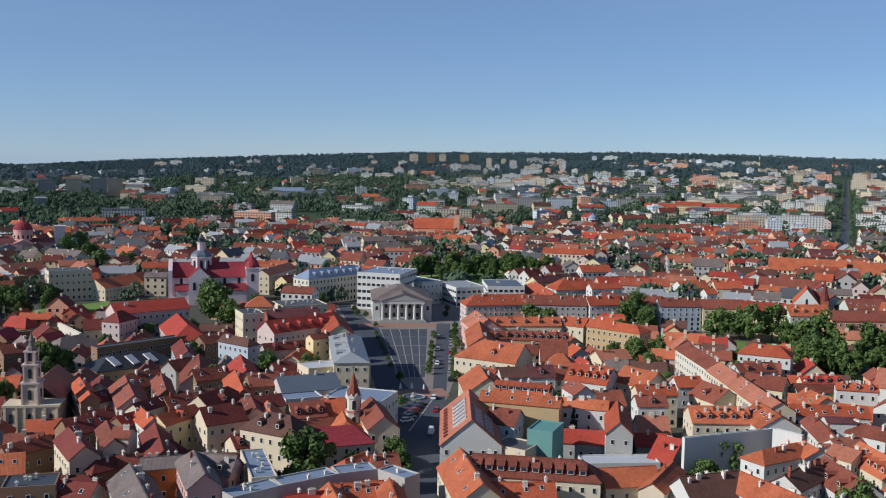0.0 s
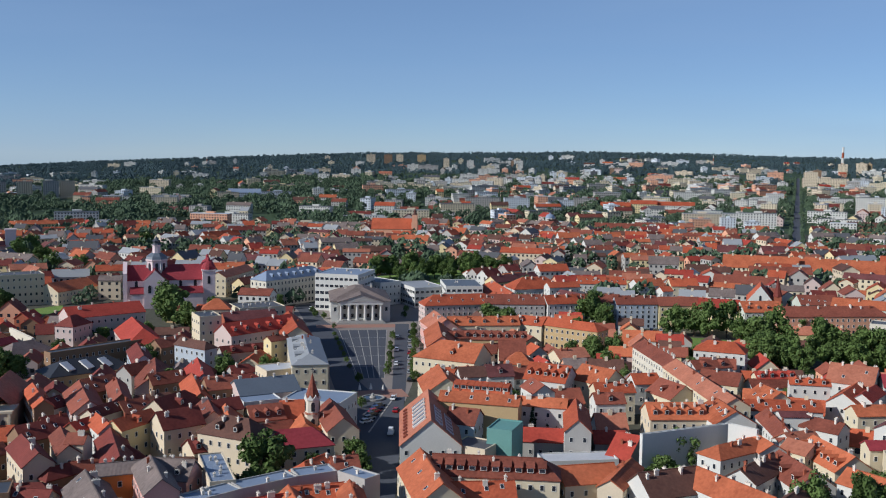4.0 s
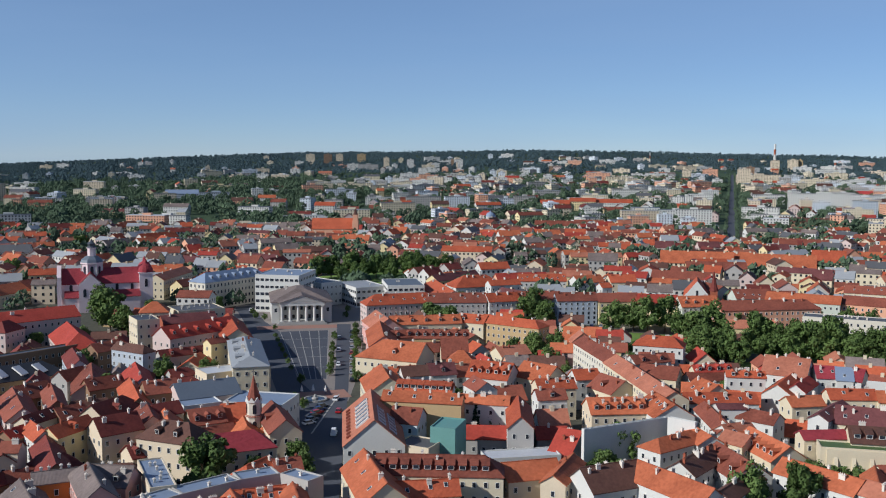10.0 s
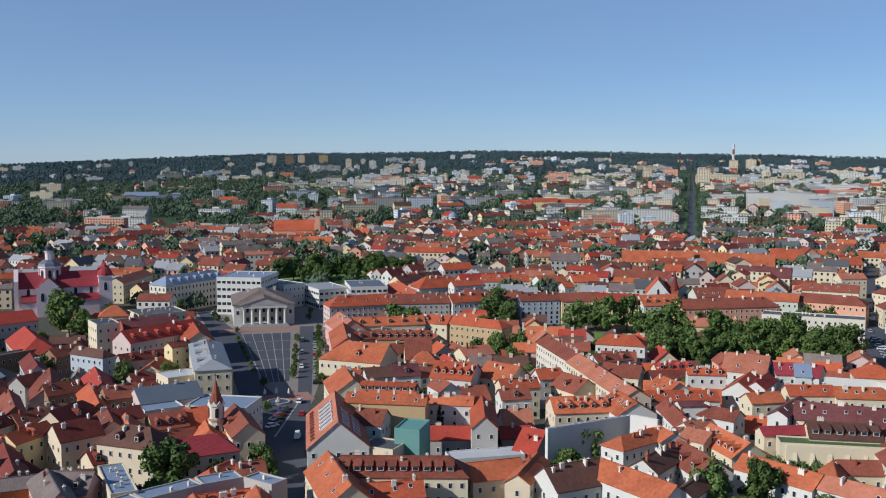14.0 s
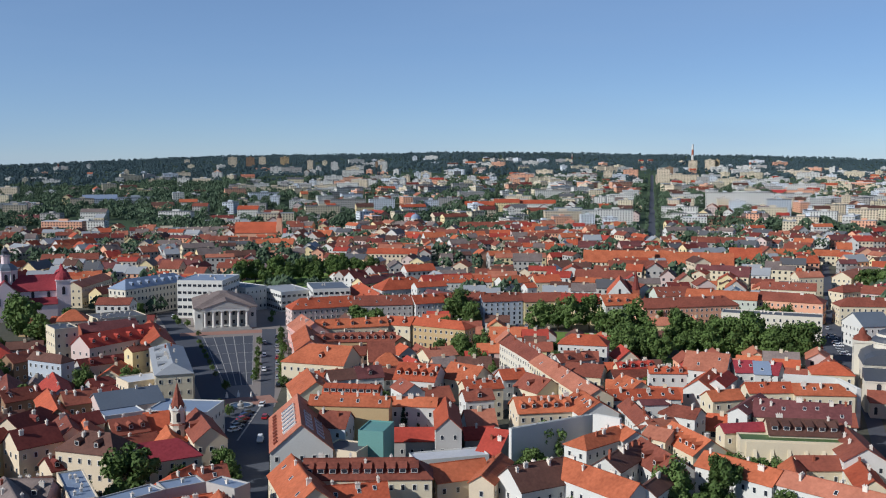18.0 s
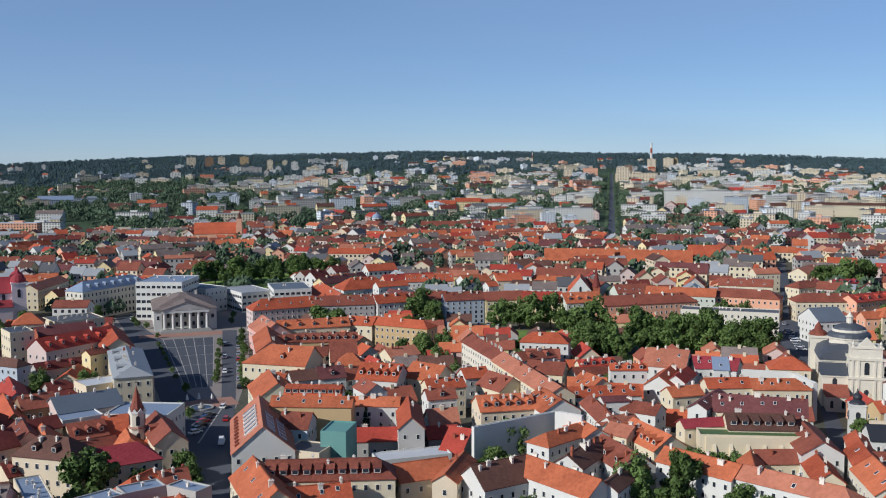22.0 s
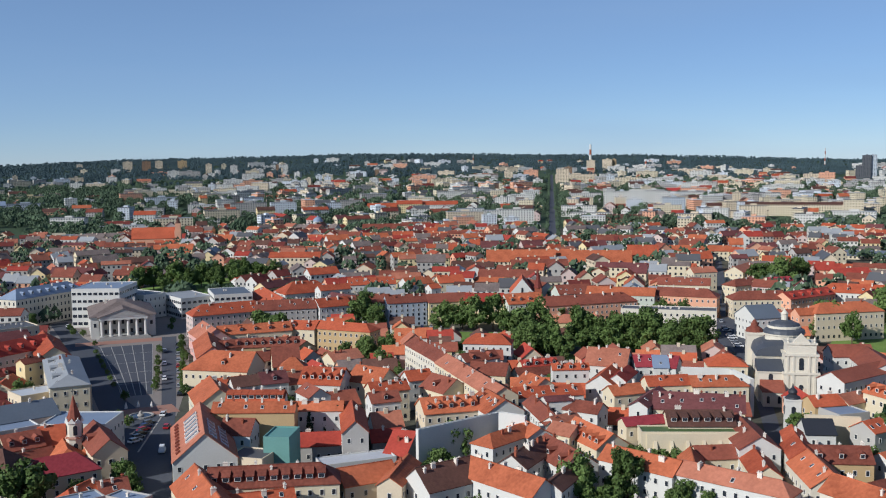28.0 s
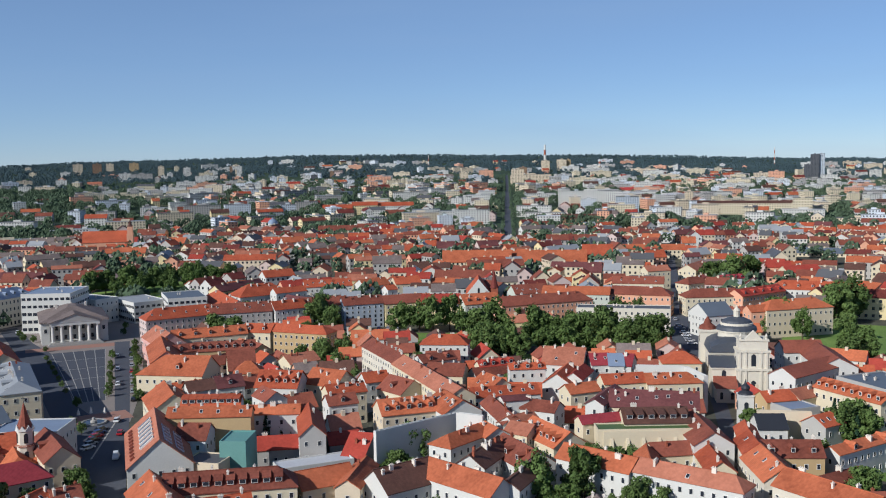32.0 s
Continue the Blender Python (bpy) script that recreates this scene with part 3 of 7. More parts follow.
house(-73.1, 268.2, 60.5, 13.9, 6.4, 11.6, 2.4, 'yellow', 'redorange', ends='gg', dm=1, ch=2, near=1)
house(-60.9, 268.4, 36.4, 11.7, 9.6, 11.6, 3.9, 'beige', 'darkred', ends='gg', ch=2, floors=3, near=1)
house(-67.9, 296.7, 61.2, 17.9, 9.9, 9.3, 3.7, 'beige', 'darkred', ends='gh', dm=1, ch=2, near=1)
house(-79.5, 293.1, 44.8, 8.7, 7.6, 9.1, 2.9, 'brown', 'redbrown', ends='gg', sky=2, ch=2, near=1)
house(-86.5, 286.7, 63.3, 11.9, 6.0, 9.9, 2.1, 'beige', 'darkred', ends='gg', sky=3, ch=2, near=1)
house(-96.2, 300.3, -66.6, 28.0, 9.6, 9.4, 3.6, 'greypink', 'redbrown', ends='gg', sky=2, ch=1, near=1)
house(-88.7, 310.9, -70.2, 24.8, 6.1, 9.5, 2.5, 'brown', 'redbrown', ends='gg', ch=2, near=1)
house(-100.6, 327.4, 45.2, 10.7, 9.9, 7.3, 3.7, 'brown', 'redbrown', ends='gg', sky=2, ch=2, near=1)
house(-110.9, 302.9, -62.8, 24.8, 5.5, 9.8, 2.2, 'brown', 'redorange', ends='gg', ch=3, near=1)
house(-105.9, 298.2, 66.7, 8.2, 6.3, 8.5, 2.5, 'grey', 'darkred', ends='gg', sky=2, ch=2, near=1)
house(-99.1, 282.0, 38.1, 6.9, 5.5, 8.1, 1.9, 'brown', 'darkred', ends='gg', ch=2, near=1)
house(-95.2, 354.1, 57.1, 10.2, 7.7, 7.1, 2.9, 'grey', 'redbrown', ends='gg', ch=2, near=1)
house(-85.7, 345.7, -75.3, 27.5, 13.7, 6.2, 4.8, 'greypink', 'redbrown', ends='gg', ch=2, near=1)
house(-97.6, 370.9, -69.8, 25.7, 7.6, 9.0, 3.0, 'bluegrey', 'darkred', ends='gg', ch=1, near=1)
house(-69.3, 341.4, -74.0, 27.2, 9.1, 8.3, 3.7, 'bluegrey', 'red', ends='gg', ch=2, near=1)
house(-65.3, 314.9, -73.0, 29.1, 8.0, 8.8, 3.2, 'brown', 'redorange', ends='gg', ch=2, near=1)
house(-94.1, 399.9, 50.6, 12.8, 8.4, 8.1, 2.9, 'brown', 'redbrown', ends='gg', ch=2, near=1)
house(-79.6, 383.6, -37.4, 17.4, 6.2, 10.8, 2.2, 'bluegrey', 'brown', ends='gh', ch=2, near=1)
house(-79.9, 335.8, 36.0, 12.3, 8.1, 7.9, 3.1, 'brown', 'redbrown', ends='gg', sky=2, ch=2, near=1)

# the monastery and the walls below the pink church
house(-117.3, 368.6, 38.0, 31.0, 15.2, 4.8, 4.2, 'ochre', 'black', ends='hh', ch=0, near=1)
house(-119.3, 392.5, 47.1, 43.5, 5.0, 9.0, 0.0, 'brown', 'darkmetal', ch=0, near=1)
house(-134.8, 449.1, 38.1, 34.4, 13.7, 12.9, 4.1, 'greypink', 'red', ends='gg', ch=4, floors=3, near=1)
house(-141.4, 429.3, 71.0, 12.7, 9.1, 11.3, 3.7, 'greypink', 'darkred', ends='hh', ch=0, near=1)
house(-111.0, 420.2, -66.9, 38.8, 15.3, 7.6, 5.4, 'greypink', 'red', ends='gh', ch=0, near=1)
house(-155.9, 435.9, 18.6, 7.1, 9.8, 6.3, 3.7, 'beige', 'darkred', ends='gg', ch=0, near=1)
house(-163.2, 428.3, -53.0, 31.5, 1.2, 7.0, 0.0, 'ivory', 'tar', ch=0, blank=True, near=1)
house(-152.5, 401.6, 57.4, 20.7, 12.5, 4.6, 4.1, 'brown', 'greybrown', ends='hh', ch=0, near=1)
house(-164.9, 412.1, 69.0, 10.5, 5.8, 6.0, 2.0, 'brown', 'crimson', ends='gg', ch=0, near=1)
house(-184.9, 413.3, 71.2, 9.0, 10.0, 5.5, 3.5, 'brown', 'crimson', ends='gg', ch=0, near=1)
house(-190.2, 443.3, -24.8, 13.8, 9.3, 5.3, 3.7, 'brown', 'red', ends='gh', ch=1, near=1)
house(-178.6, 435.5, 48.3, 29.6, 4.0, 5.0, 0.0, 'brown', 'tar', ch=0, near=1)
house(-164.1, 371.3, 46.8, 8.6, 8.0, 8.2, 2.8, 'brown', 'redbrown', ends='gg', ch=2, near=1)
house(-213.4, 560.0, 29.4, 23.2, 16.0, 17.0, 0.0, 'beige', 'tar', ch=5, floors=4, near=1)
house(-243.5, 557.6, 61.7, 9.8, 10.0, 13.0, 0.0, 'brown', 'tar', ch=2, near=1)
house(-191.1, 572.1, 66.4, 31.8, 15.0, 7.5, 4.5, 'beige', 'orange', ends='gg', ch=2, near=1)
house(-179.5, 600.8, 52.1, 21.6, 12.8, 7.5, 4.5, 'greypink', 'redbrown', ends='gg', ch=2, near=1)
house(-271.9, 632.4, 66.2, 32.0, 18.3, 6.5, 5.5, 'greypink', 'salmon', ends='gg', ch=2, near=1)

# round the orthodox church
house(-41.1, 211.3, 41.8, 12.7, 6.0, 11.5, 0.0, 'grey', 'bluewhite', ch=4, blank=True, near=2)
house(-30.5, 219.9, 36.5, 14.2, 6.0, 11.5, 0.0, 'grey', 'bluewhite', ch=2, blank=True, near=2)
house(-19.9, 226.4, 23.7, 9.4, 6.0, 11.5, 0.0, 'grey', 'bluewhite', ch=1, blank=True, near=2)
house(-9.4, 224.3, -42.9, 9.0, 5.0, 11.5, 0.0, 'grey', 'bluewhite', ch=1, blank=True, near=2)
house(-21.8, 240.4, 56.0, 11.8, 7.1, 7.5, 2.5, 'white', 'redorange', ends='hg', sky=2, ch=2, near=2)
house(-13.9, 243.4, 15.7, 6.7, 7.9, 7.2, 2.8, 'white', 'redbrown', ends='gg', ch=3, sky=1, near=2)
house(-17.6, 218.6, 15.0, 13.2, 6.9, 8.6, 2.4, 'beige', 'redorange', ends='gg', sky=6, ch=4, near=2)
house(-22.6, 208.4, -73.5, 13.7, 6.1, 9.6, 2.4, 'beige', 'orange', ends='gg', ch=2, near=2)
house(-10.0, 211.5, -80.5, 14.1, 5.8, 9.7, 2.3, 'beige', 'orange', ends='gg', ch=2, near=2)
house(-29.2, 210.6, 23.9, 8.2, 5.5, 9.1, 1.9, 'beige', 'red', ends='gg', ch=2, near=2)
house(-42.7, 227.4, -71.9, 22.0, 5.8, 12.0, 0.0, 'beige', 'bluewhite', ch=6, near=2)
house(-43.2, 258.3, -28.6, 17.6, 10.0, 12.0, 4.0, 'beige', 'brown', ends='hh', dm=2, ch=2, floors=3, near=1)
house(-53.2, 259.6, 35.4, 6.2, 7.7, 7.3, 2.7, 'beige', 'darkred', ends='gg', ch=2, dm=2, near=1)
house(-54.2, 280.2, -72.8, 17.7, 7.8, 10.9, 3.1, 'cream', 'redbrown', ends='gg', sky=1, ch=1, near=1)
house(-47.9, 273.3, -76.2, 21.2, 9.1, 9.4, 3.6, 'beige', 'orange', ends='gh', ch=1, near=1)
house(-50.9, 286.3, 35.5, 8.0, 7.1, 11.3, 2.7, 'beige', 'darkred', ends='gg', ch=2, near=1)
house(-43.5, 314.2, 24.7, 19.3, 14.2, 10.4, 3.6, 'greypink', 'slate', ends='gg', ch=4, blank=True, near=1)
house(-57.9, 316.4, 24.2, 10.1, 10.6, 10.8, 3.2, 'brown', 'redbrown', ends='gg', ch=4, near=1)
house(-43.5, 302.1, 25.1, 11.9, 8.5, 10.0, 0.0, 'white', 'bluewhite', ch=0, near=1)
house(-24.9, 305.1, -17.5, 19.1, 15.0, 10.0, 0.0, 'white', 'bluewhite', ch=0, near=1)
house(-39.8, 287.3, 23.9, 10.0, 9.9, 8.5, 3.5, 'cream', 'redbrown', ends='gg', dm=3, ch=1, near=1)
house(-31.7, 292.4, 14.4, 7.9, 11.8, 7.9, 4.1, 'cream', 'redorange', ends='gg', ch=1, near=1)
house(-36.5, 281.8, 35.8, 11.7, 5.5, 6.1, 1.9, 'beige', 'redbrown', ends='gg', ch=1, near=1)
house(-27.5, 281.1, -78.5, 15.5, 8.1, 6.2, 2.8, 'beige', 'orange', ends='gh', ch=0, near=1)
house(-26.4, 261.8, 19.5, 15.4, 10.2, 8.2, 3.8, 'beige', 'crimson', ends='gh', ch=0, floors=3, near=1)
house(-18.4, 283.3, -76.3, 23.2, 9.0, 8.4, 3.6, 'beige', 'redbrown', ends='gg', dm=1, ch=0, near=1)
house(-18.5, 282.1, -15.6, 11.1, 5.5, 6.3, 1.6, 'beige', 'orange', ends='hh', ch=0, near=1)

# along the east side of the square
house(-35.0, 365.8, -81.6, 50.8, 12.3, 12.6, 2.6, 'cream', 'greymetal', ends='hh', ch=7, sky=8, dm=3, floors=3, near=1)
house(-39.0, 355.3, 28.2, 24.0, 11.6, 9.0, 0.0, 'beige', 'whitemetal', ch=6, near=1)
house(-49.7, 395.2, 41.4, 8.8, 5.5, 11.3, 1.6, 'yellow', 'redbrown', ends='gg', ch=2, floors=3, near=1)
house(-61.3, 423.1, 47.3, 36.7, 11.5, 10.7, 4.3, 'greypink', 'red', ends='gg', dm=6, ch=2, floors=2, near=1)
house(-47.0, 429.9, -78.4, 42.9, 12.7, 9.6, 4.4, 'cream', 'redorange', ends='gg', ch=1, near=1)
house(-82.6, 420.7, 25.3, 9.2, 14.0, 17.0, 0.0, 'cream', 'darkmetal', ch=3, floors=4, near=1)
house(-67.5, 438.7, 26.9, 23.7, 10.5, 12.9, 3.1, 'brick', 'maroon', ends='gg', ch=3, near=1)
house(-85.7, 461.0, 7.2, 12.9, 11.3, 14.0, 4.0, 'beige', 'orange', ends='hh', ch=0, near=1)
house(-68.9, 474.4, 25.3, 22.3, 18.0, 13.0, 0.0, 'cream', 'tar', ch=9, near=1)
house(-63.7, 395.4, 29.3, 18.1, 6.6, 6.7, 2.3, 'grey', 'darkred', ends='gg', dm=2, ch=1, near=1)
house(-57.2, 357.4, 31.7, 9.9, 6.6, 6.7, 2.3, 'grey', 'darkred', ends='gh', ch=1, near=1)
house(-52.7, 342.7, 26.5, 7.9, 6.0, 6.9, 2.1, 'grey', 'darkred', ends='gh', ch=1, near=1)
house(-64.2, 571.1, 50.4, 48.2, 12.8, 15.5, 4.5, 'ivory', 'bluewhite', ends='hh', dm=7, ch=4, floors=4, win='m', near=1)
house(-31.2, 556.2, -16.0, 25.1, 30.0, 20.0, 0.0, 'white', 'bluewhite', ch=5, floors=5, win='w', near=1)
house(-25.5, 564.3, 73.9, 26.9, 12.0, 18.0, 0.0, 'darkgrey', 'slate', ch=2, floors=4, near=1)
house(-104.4, 614.6, 76.6, 44.5, 10.3, 11.9, 3.1, 'cream', 'salmon', ends='gg', ch=2, floors=3, near=1)
house(-90.3, 598.1, 56.9, 23.0, 10.0, 8.5, 3.5, 'yellow', 'redbrown', ends='gg', ch=3, near=1)
house(-13.9, 575.2, 38.9, 14.9, 25.8, 13.0, 0.0, 'white', 'slate', ch=1, near=1)

# the block west of the square
house(8.3, 270.7, 89.9, 34.6, 16.1, 9.7, 6.8, 'white', 'salmon', ends='gg', ch=0, floors=3, near=1)
house(20.4, 257.1, -32.8, 10.2, 9.0, 9.0, 0.0, 'beige', 'tar', ch=0, blank=True, near=1)
house(18.6, 275.9, -22.4, 8.6, 9.7, 10.6, 3.4, 'paleblue', 'redbrown', ends='gg', ch=2, near=1)
house(28.5, 260.5, -23.1, 7.0, 10.6, 13.0, 0.0, 'teal', 'tealnet', ch=0, blank=True, name='scaffolded_house', label='house wrapped in teal scaffold netting', near=1)
house(23.4, 281.3, -16.4, 23.3, 6.3, 14.8, 2.2, 'ochre', 'orange', ends='gg', ch=6, sky=4, blank=True, near=1)
house(42.3, 284.3, -15.4, 13.8, 5.7, 13.0, 2.0, 'white', 'orange', ends='gg', ch=4, floors=3, near=1)
house(25.5, 298.8, -17.2, 17.4, 6.2, 13.8, 2.2, 'white', 'redorange', ends='gg', dm=8, shed=True, ch=4, near=1)
house(43.5, 305.4, -75.2, 10.6, 7.2, 12.5, 2.5, 'white', 'redbrown', ends='gg', sky=1, ch=0, near=1)
house(40.4, 274.7, -9.6, 14.2, 9.0, 5.8, 2.7, 'grey', 'red', ends='gg', ch=1, near=1)
house(59.2, 272.1, -1.8, 8.9, 8.2, 6.0, 2.5, 'grey', 'red', ends='gg', ch=1, near=1)
house(49.9, 271.0, 81.5, 23.8, 7.1, 11.8, 3.2, 'grey', 'redorange', ends='gg', ch=1, near=1)
house(63.6, 294.9, 4.8, 9.1, 7.3, 11.5, 2.5, 'white', 'redbrown', ends='gg', dm=1, ch=2, near=1)
house(47.3, 254.8, 5.9, 20.3, 7.6, 6.0, 0.0, 'white', 'whitemetal', ch=0, blank=True, near=1)
house(45.4, 233.1, 11.2, 14.1, 9.6, 7.9, 3.1, 'beige', 'orange', ends='gg', ch=0, floors=2, near=2)
house(53.3, 229.8, 61.9, 18.4, 6.1, 9.0, 2.0, 'beige', 'orange', ends='gg', ch=1, near=2)
house(23.2, 229.8, -8.6, 30.2, 9.3, 10.5, 3.5, 'cream', 'redbrown', ends='gh', dm=10, shed=True, ch=4, near=2)
house(7.4, 223.3, -80.3, 26.3, 11.3, 9.5, 4.5, 'cream', 'orange', ends='gg', sky=3, ch=2, near=2)
house(17.4, 220.4, 3.1, 17.9, 7.4, 8.4, 2.6, 'cream', 'redorange', ends='gg', sky=4, ch=4, near=2)
house(18.0, 442.9, -79.3, 25.4, 13.1, 9.4, 4.6, 'pink', 'salmon', ends='gg', ch=2, near=1)
house(16.4, 406.7, -89.5, 36.8, 11.9, 9.8, 4.2, 'pink', 'orange', ends='gg', ch=2, near=1)
house(20.1, 373.5, -28.9, 25.5, 16.2, 9.3, 5.7, 'cream', 'orange', ends='hg', dm=1, ch=5, near=1)
house(37.6, 445.6, 4.8, 32.3, 10.5, 9.8, 3.2, 'cream', 'orange', ends='gg', dm=5, ch=5, near=1)
house(60.4, 446.7, -30.9, 13.6, 10.3, 9.9, 3.1, 'cream', 'redorange', ends='gg', dm=2, ch=2, near=1)
house(77.4, 435.2, -40.3, 29.8, 9.7, 10.3, 2.7, 'ochre', 'redorange', ends='gh', ch=4, floors=3, near=1)
house(41.7, 413.2, -6.2, 23.4, 8.5, 9.0, 3.0, 'ochre', 'redbrown', ends='gg', dm=7, ch=3, near=1)
house(25.0, 413.2, 14.5, 10.0, 7.3, 9.4, 2.6, 'salmon', 'redbrown', ends='gg', dm=2, ch=1, near=1)
house(44.2, 384.8, -2.8, 10.3, 15.6, 6.8, 6.2, 'cream', 'redbrown', ends='gg', ch=1, near=1)
house(44.8, 367.1, -9.6, 10.5, 9.0, 8.4, 3.6, 'cream', 'orange', ends='hh', ch=1, near=1)
house(34.9, 345.3, 8.5, 9.3, 9.3, 8.7, 3.3, 'white', 'maroon', ends='gg', dm=1, ch=2, near=1)
house(52.3, 336.6, -28.5, 14.9, 13.0, 9.4, 4.6, 'white', 'redorange', ends='gg', dm=5, ch=5, near=1)
house(66.9, 385.5, 22.2, 13.6, 9.7, 7.1, 2.9, 'cream', 'salmon', ends='gg', ch=3, near=1)
house(69.2, 336.7, -48.3, 13.9, 12.7, 8.6, 4.4, 'cream', 'orange', ends='gg', ch=5, near=1)
house(14.2, 324.5, -84.7, 21.4, 14.2, 9.0, 5.0, 'cream', 'orange', ends='gg', ch=2, near=1)
house(24.2, 331.4, 14.0, 9.1, 6.8, 11.3, 2.7, 'white', 'brown', ends='gg', ch=1, near=1)
house(69.0, 313.4, 5.7, 12.7, 8.4, 10.5, 2.5, 'cream', 'redorange', ends='gg', ch=5, sky=2, near=1)
house(82.5, 326.7, 8.6, 8.8, 7.8, 10.3, 2.7, 'white', 'redorange', ends='gg', ch=4, near=1)

# the walled courtyard and the houses before it
house(76.4, 256.5, 21.5, 28.0, 1.2, 13.0, 0.0, 'white', 'whitemetal', ch=0, blank=True, near=1)
house(91.9, 255.2, -49.0, 8.4, 1.2, 14.0, 0.0, 'white', 'whitemetal', ch=0, blank=True, near=1)
house(80.8, 282.7, 0.1, 16.9, 11.5, 10.5, 3.5, 'beige', 'orange', ends='gg', dm=5, ch=9, near=1)
house(94.7, 278.8, -87.5, 16.7, 12.1, 10.9, 3.6, 'white', 'orange', ends='gg', sky=5, ch=4, near=1)
house(62.4, 260.8, -36.2, 6.4, 18.5, 5.1, 5.6, 'grey', 'red', ends='gg', ch=3, near=1)
house(62.6, 222.8, 18.8, 15.7, 11.5, 8.7, 4.3, 'white', 'brown', ends='gg', ch=5, floors=2, near=2)
house(75.6, 214.4, -63.9, 24.2, 8.9, 9.7, 3.3, 'white', 'orange', ends='gg', ch=5, floors=2, near=2)
house(86.6, 246.1, 31.7, 19.9, 7.5, 10.7, 2.3, 'white', 'orange', ends='hh', ch=3, near=1)
house(94.9, 251.1, -84.0, 14.9, 7.4, 10.8, 2.2, 'white', 'orange', ends='gg', ch=1, near=1)
house(87.5, 232.9, 45.5, 18.4, 8.3, 9.1, 2.9, 'white', 'brown', ends='gg', ch=6, near=2)
house(97.4, 232.5, -84.7, 18.4, 10.4, 8.4, 3.6, 'white', 'redbrown', ends='gg', dm=3, ch=3, near=1)
house(89.8, 212.1, 46.2, 20.5, 5.5, 10.1, 1.9, 'white', 'brown', ends='gg', ch=1, near=2)
house(107.0, 255.4, 17.6, 9.2, 9.0, 10.3, 2.7, 'white', 'salmon', ends='gg', sky=2, ch=2, near=1)
house(110.7, 242.3, -82.7, 18.9, 10.2, 9.4, 3.6, 'cream', 'orange', ends='gg', sky=4, dm=6, ch=2, near=1)
house(105.9, 266.6, 83.9, 25.9, 6.4, 10.7, 2.3, 'white', 'redbrown', ends='gg', ch=5, near=1)
house(115.8, 290.0, -5.7, 22.4, 8.0, 10.6, 2.4, 'white', 'redorange', ends='gg', sky=6, ch=3, near=1)
house(116.7, 301.7, -81.1, 12.3, 11.3, 10.0, 4.0, 'cream', 'orange', ends='gg', sky=2, ch=3, near=1)
house(112.3, 272.7, -4.6, 7.9, 5.8, 13.1, 0.9, 'white', 'maroon', ends='gg', ch=0, near=1)

# long cream house and its neighbours
house(96.4, 360.0, -86.2, 36.7, 8.8, 12.4, 2.6, 'ivory', 'redbrown', ends='gg', ch=8, floors=4, near=1)
house(98.6, 312.4, -87.9, 56.6, 9.3, 12.2, 2.8, 'cream', 'salmon', ends='gg', ch=4, sky=3, floors=4, near=1)
house(126.8, 381.2, -25.3, 19.6, 10.0, 10.7, 3.3, 'white', 'redorange', ends='hh', ch=2, near=1)
house(113.8, 355.5, 16.0, 15.3, 8.3, 9.5, 2.5, 'white', 'redbrown', ends='gg', dm=2, ch=1, near=1)
house(112.1, 335.2, -30.9, 13.5, 11.3, 8.6, 3.4, 'cream', 'redbrown', ends='gg', ch=2, near=1)
house(88.9, 314.0, -68.7, 13.1, 11.0, 9.1, 3.9, 'cream', 'redbrown', ends='gg', dm=1, ch=3, near=1)
house(130.6, 335.1, 2.8, 14.0, 5.5, 10.1, 1.9, 'cream', 'red', ends='gg', dm=4, ch=3, near=1)
house(131.9, 332.6, 2.7, 22.6, 7.6, 7.7, 2.3, 'white', 'redbrown', ends='gg', ch=4, near=1)
house(155.4, 327.2, -36.1, 14.9, 14.6, 10.9, 5.1, 'white', 'salmon', ends='gg', ch=3, sky=2, floors=3, near=1)
house(135.0, 315.9, -14.0, 12.6, 5.5, 12.3, 1.6, 'white', 'redorange', ends='gg', dm=3, ch=3, near=1)
house(165.8, 321.0, -14.5, 7.1, 10.6, 10.8, 3.2, 'white', 'crimson', ends='gg', sky=2, ch=1, near=1)
house(171.1, 318.2, -23.1, 5.3, 13.0, 10.8, 3.2, 'white', 'bluewhite', ends='gg', sky=1, ch=0, near=1)
house(175.0, 315.9, -39.6, 4.5, 11.1, 10.7, 3.3, 'white', 'crimson', ends='gg', ch=1, near=1)
house(178.8, 300.2, -29.4, 16.4, 1.4, 12.0, 0.0, 'white', 'whitemetal', ch=0, blank=True, near=1)
house(185.3, 287.6, 82.4, 15.8, 1.4, 12.0, 0.0, 'white', 'whitemetal', ch=0, blank=True, near=1)
house(194.7, 312.7, -23.2, 13.8, 11.0, 10.7, 3.3, 'cream', 'redorange', ends='hh', ch=2, near=1)
house(172.7, 282.3, -15.5, 18.3, 8.6, 11.4, 2.6, 'cream', 'orange', ends='gh', sky=4, ch=2, near=1)
house(157.0, 287.6, -8.6, 14.3, 8.1, 11.6, 2.4, 'cream', 'redorange', ends='gg', sky=2, ch=4, near=1)
house(140.0, 284.1, 4.1, 10.9, 7.6, 10.7, 2.3, 'cream', 'orange', ends='gg', ch=2, near=1)
house(147.5, 311.9, 51.5, 21.7, 10.0, 8.5, 3.5, 'white', 'redorange', ends='gg', ch=2, near=1)
house(151.8, 308.9, 49.5, 15.9, 6.4, 9.7, 2.3, 'white', 'red', ends='gg', ch=1, near=1)

# the western quarter
house(111.6, 215.3, -59.7, 20.9, 8.1, 10.2, 2.8, 'white', 'orange', ends='gg', ch=3, floors=3, near=2)
house(124.9, 195.2, -56.4, 27.3, 6.9, 10.6, 2.4, 'white', 'salmon', ends='gh', ch=3, floors=3, sky=1, near=2)
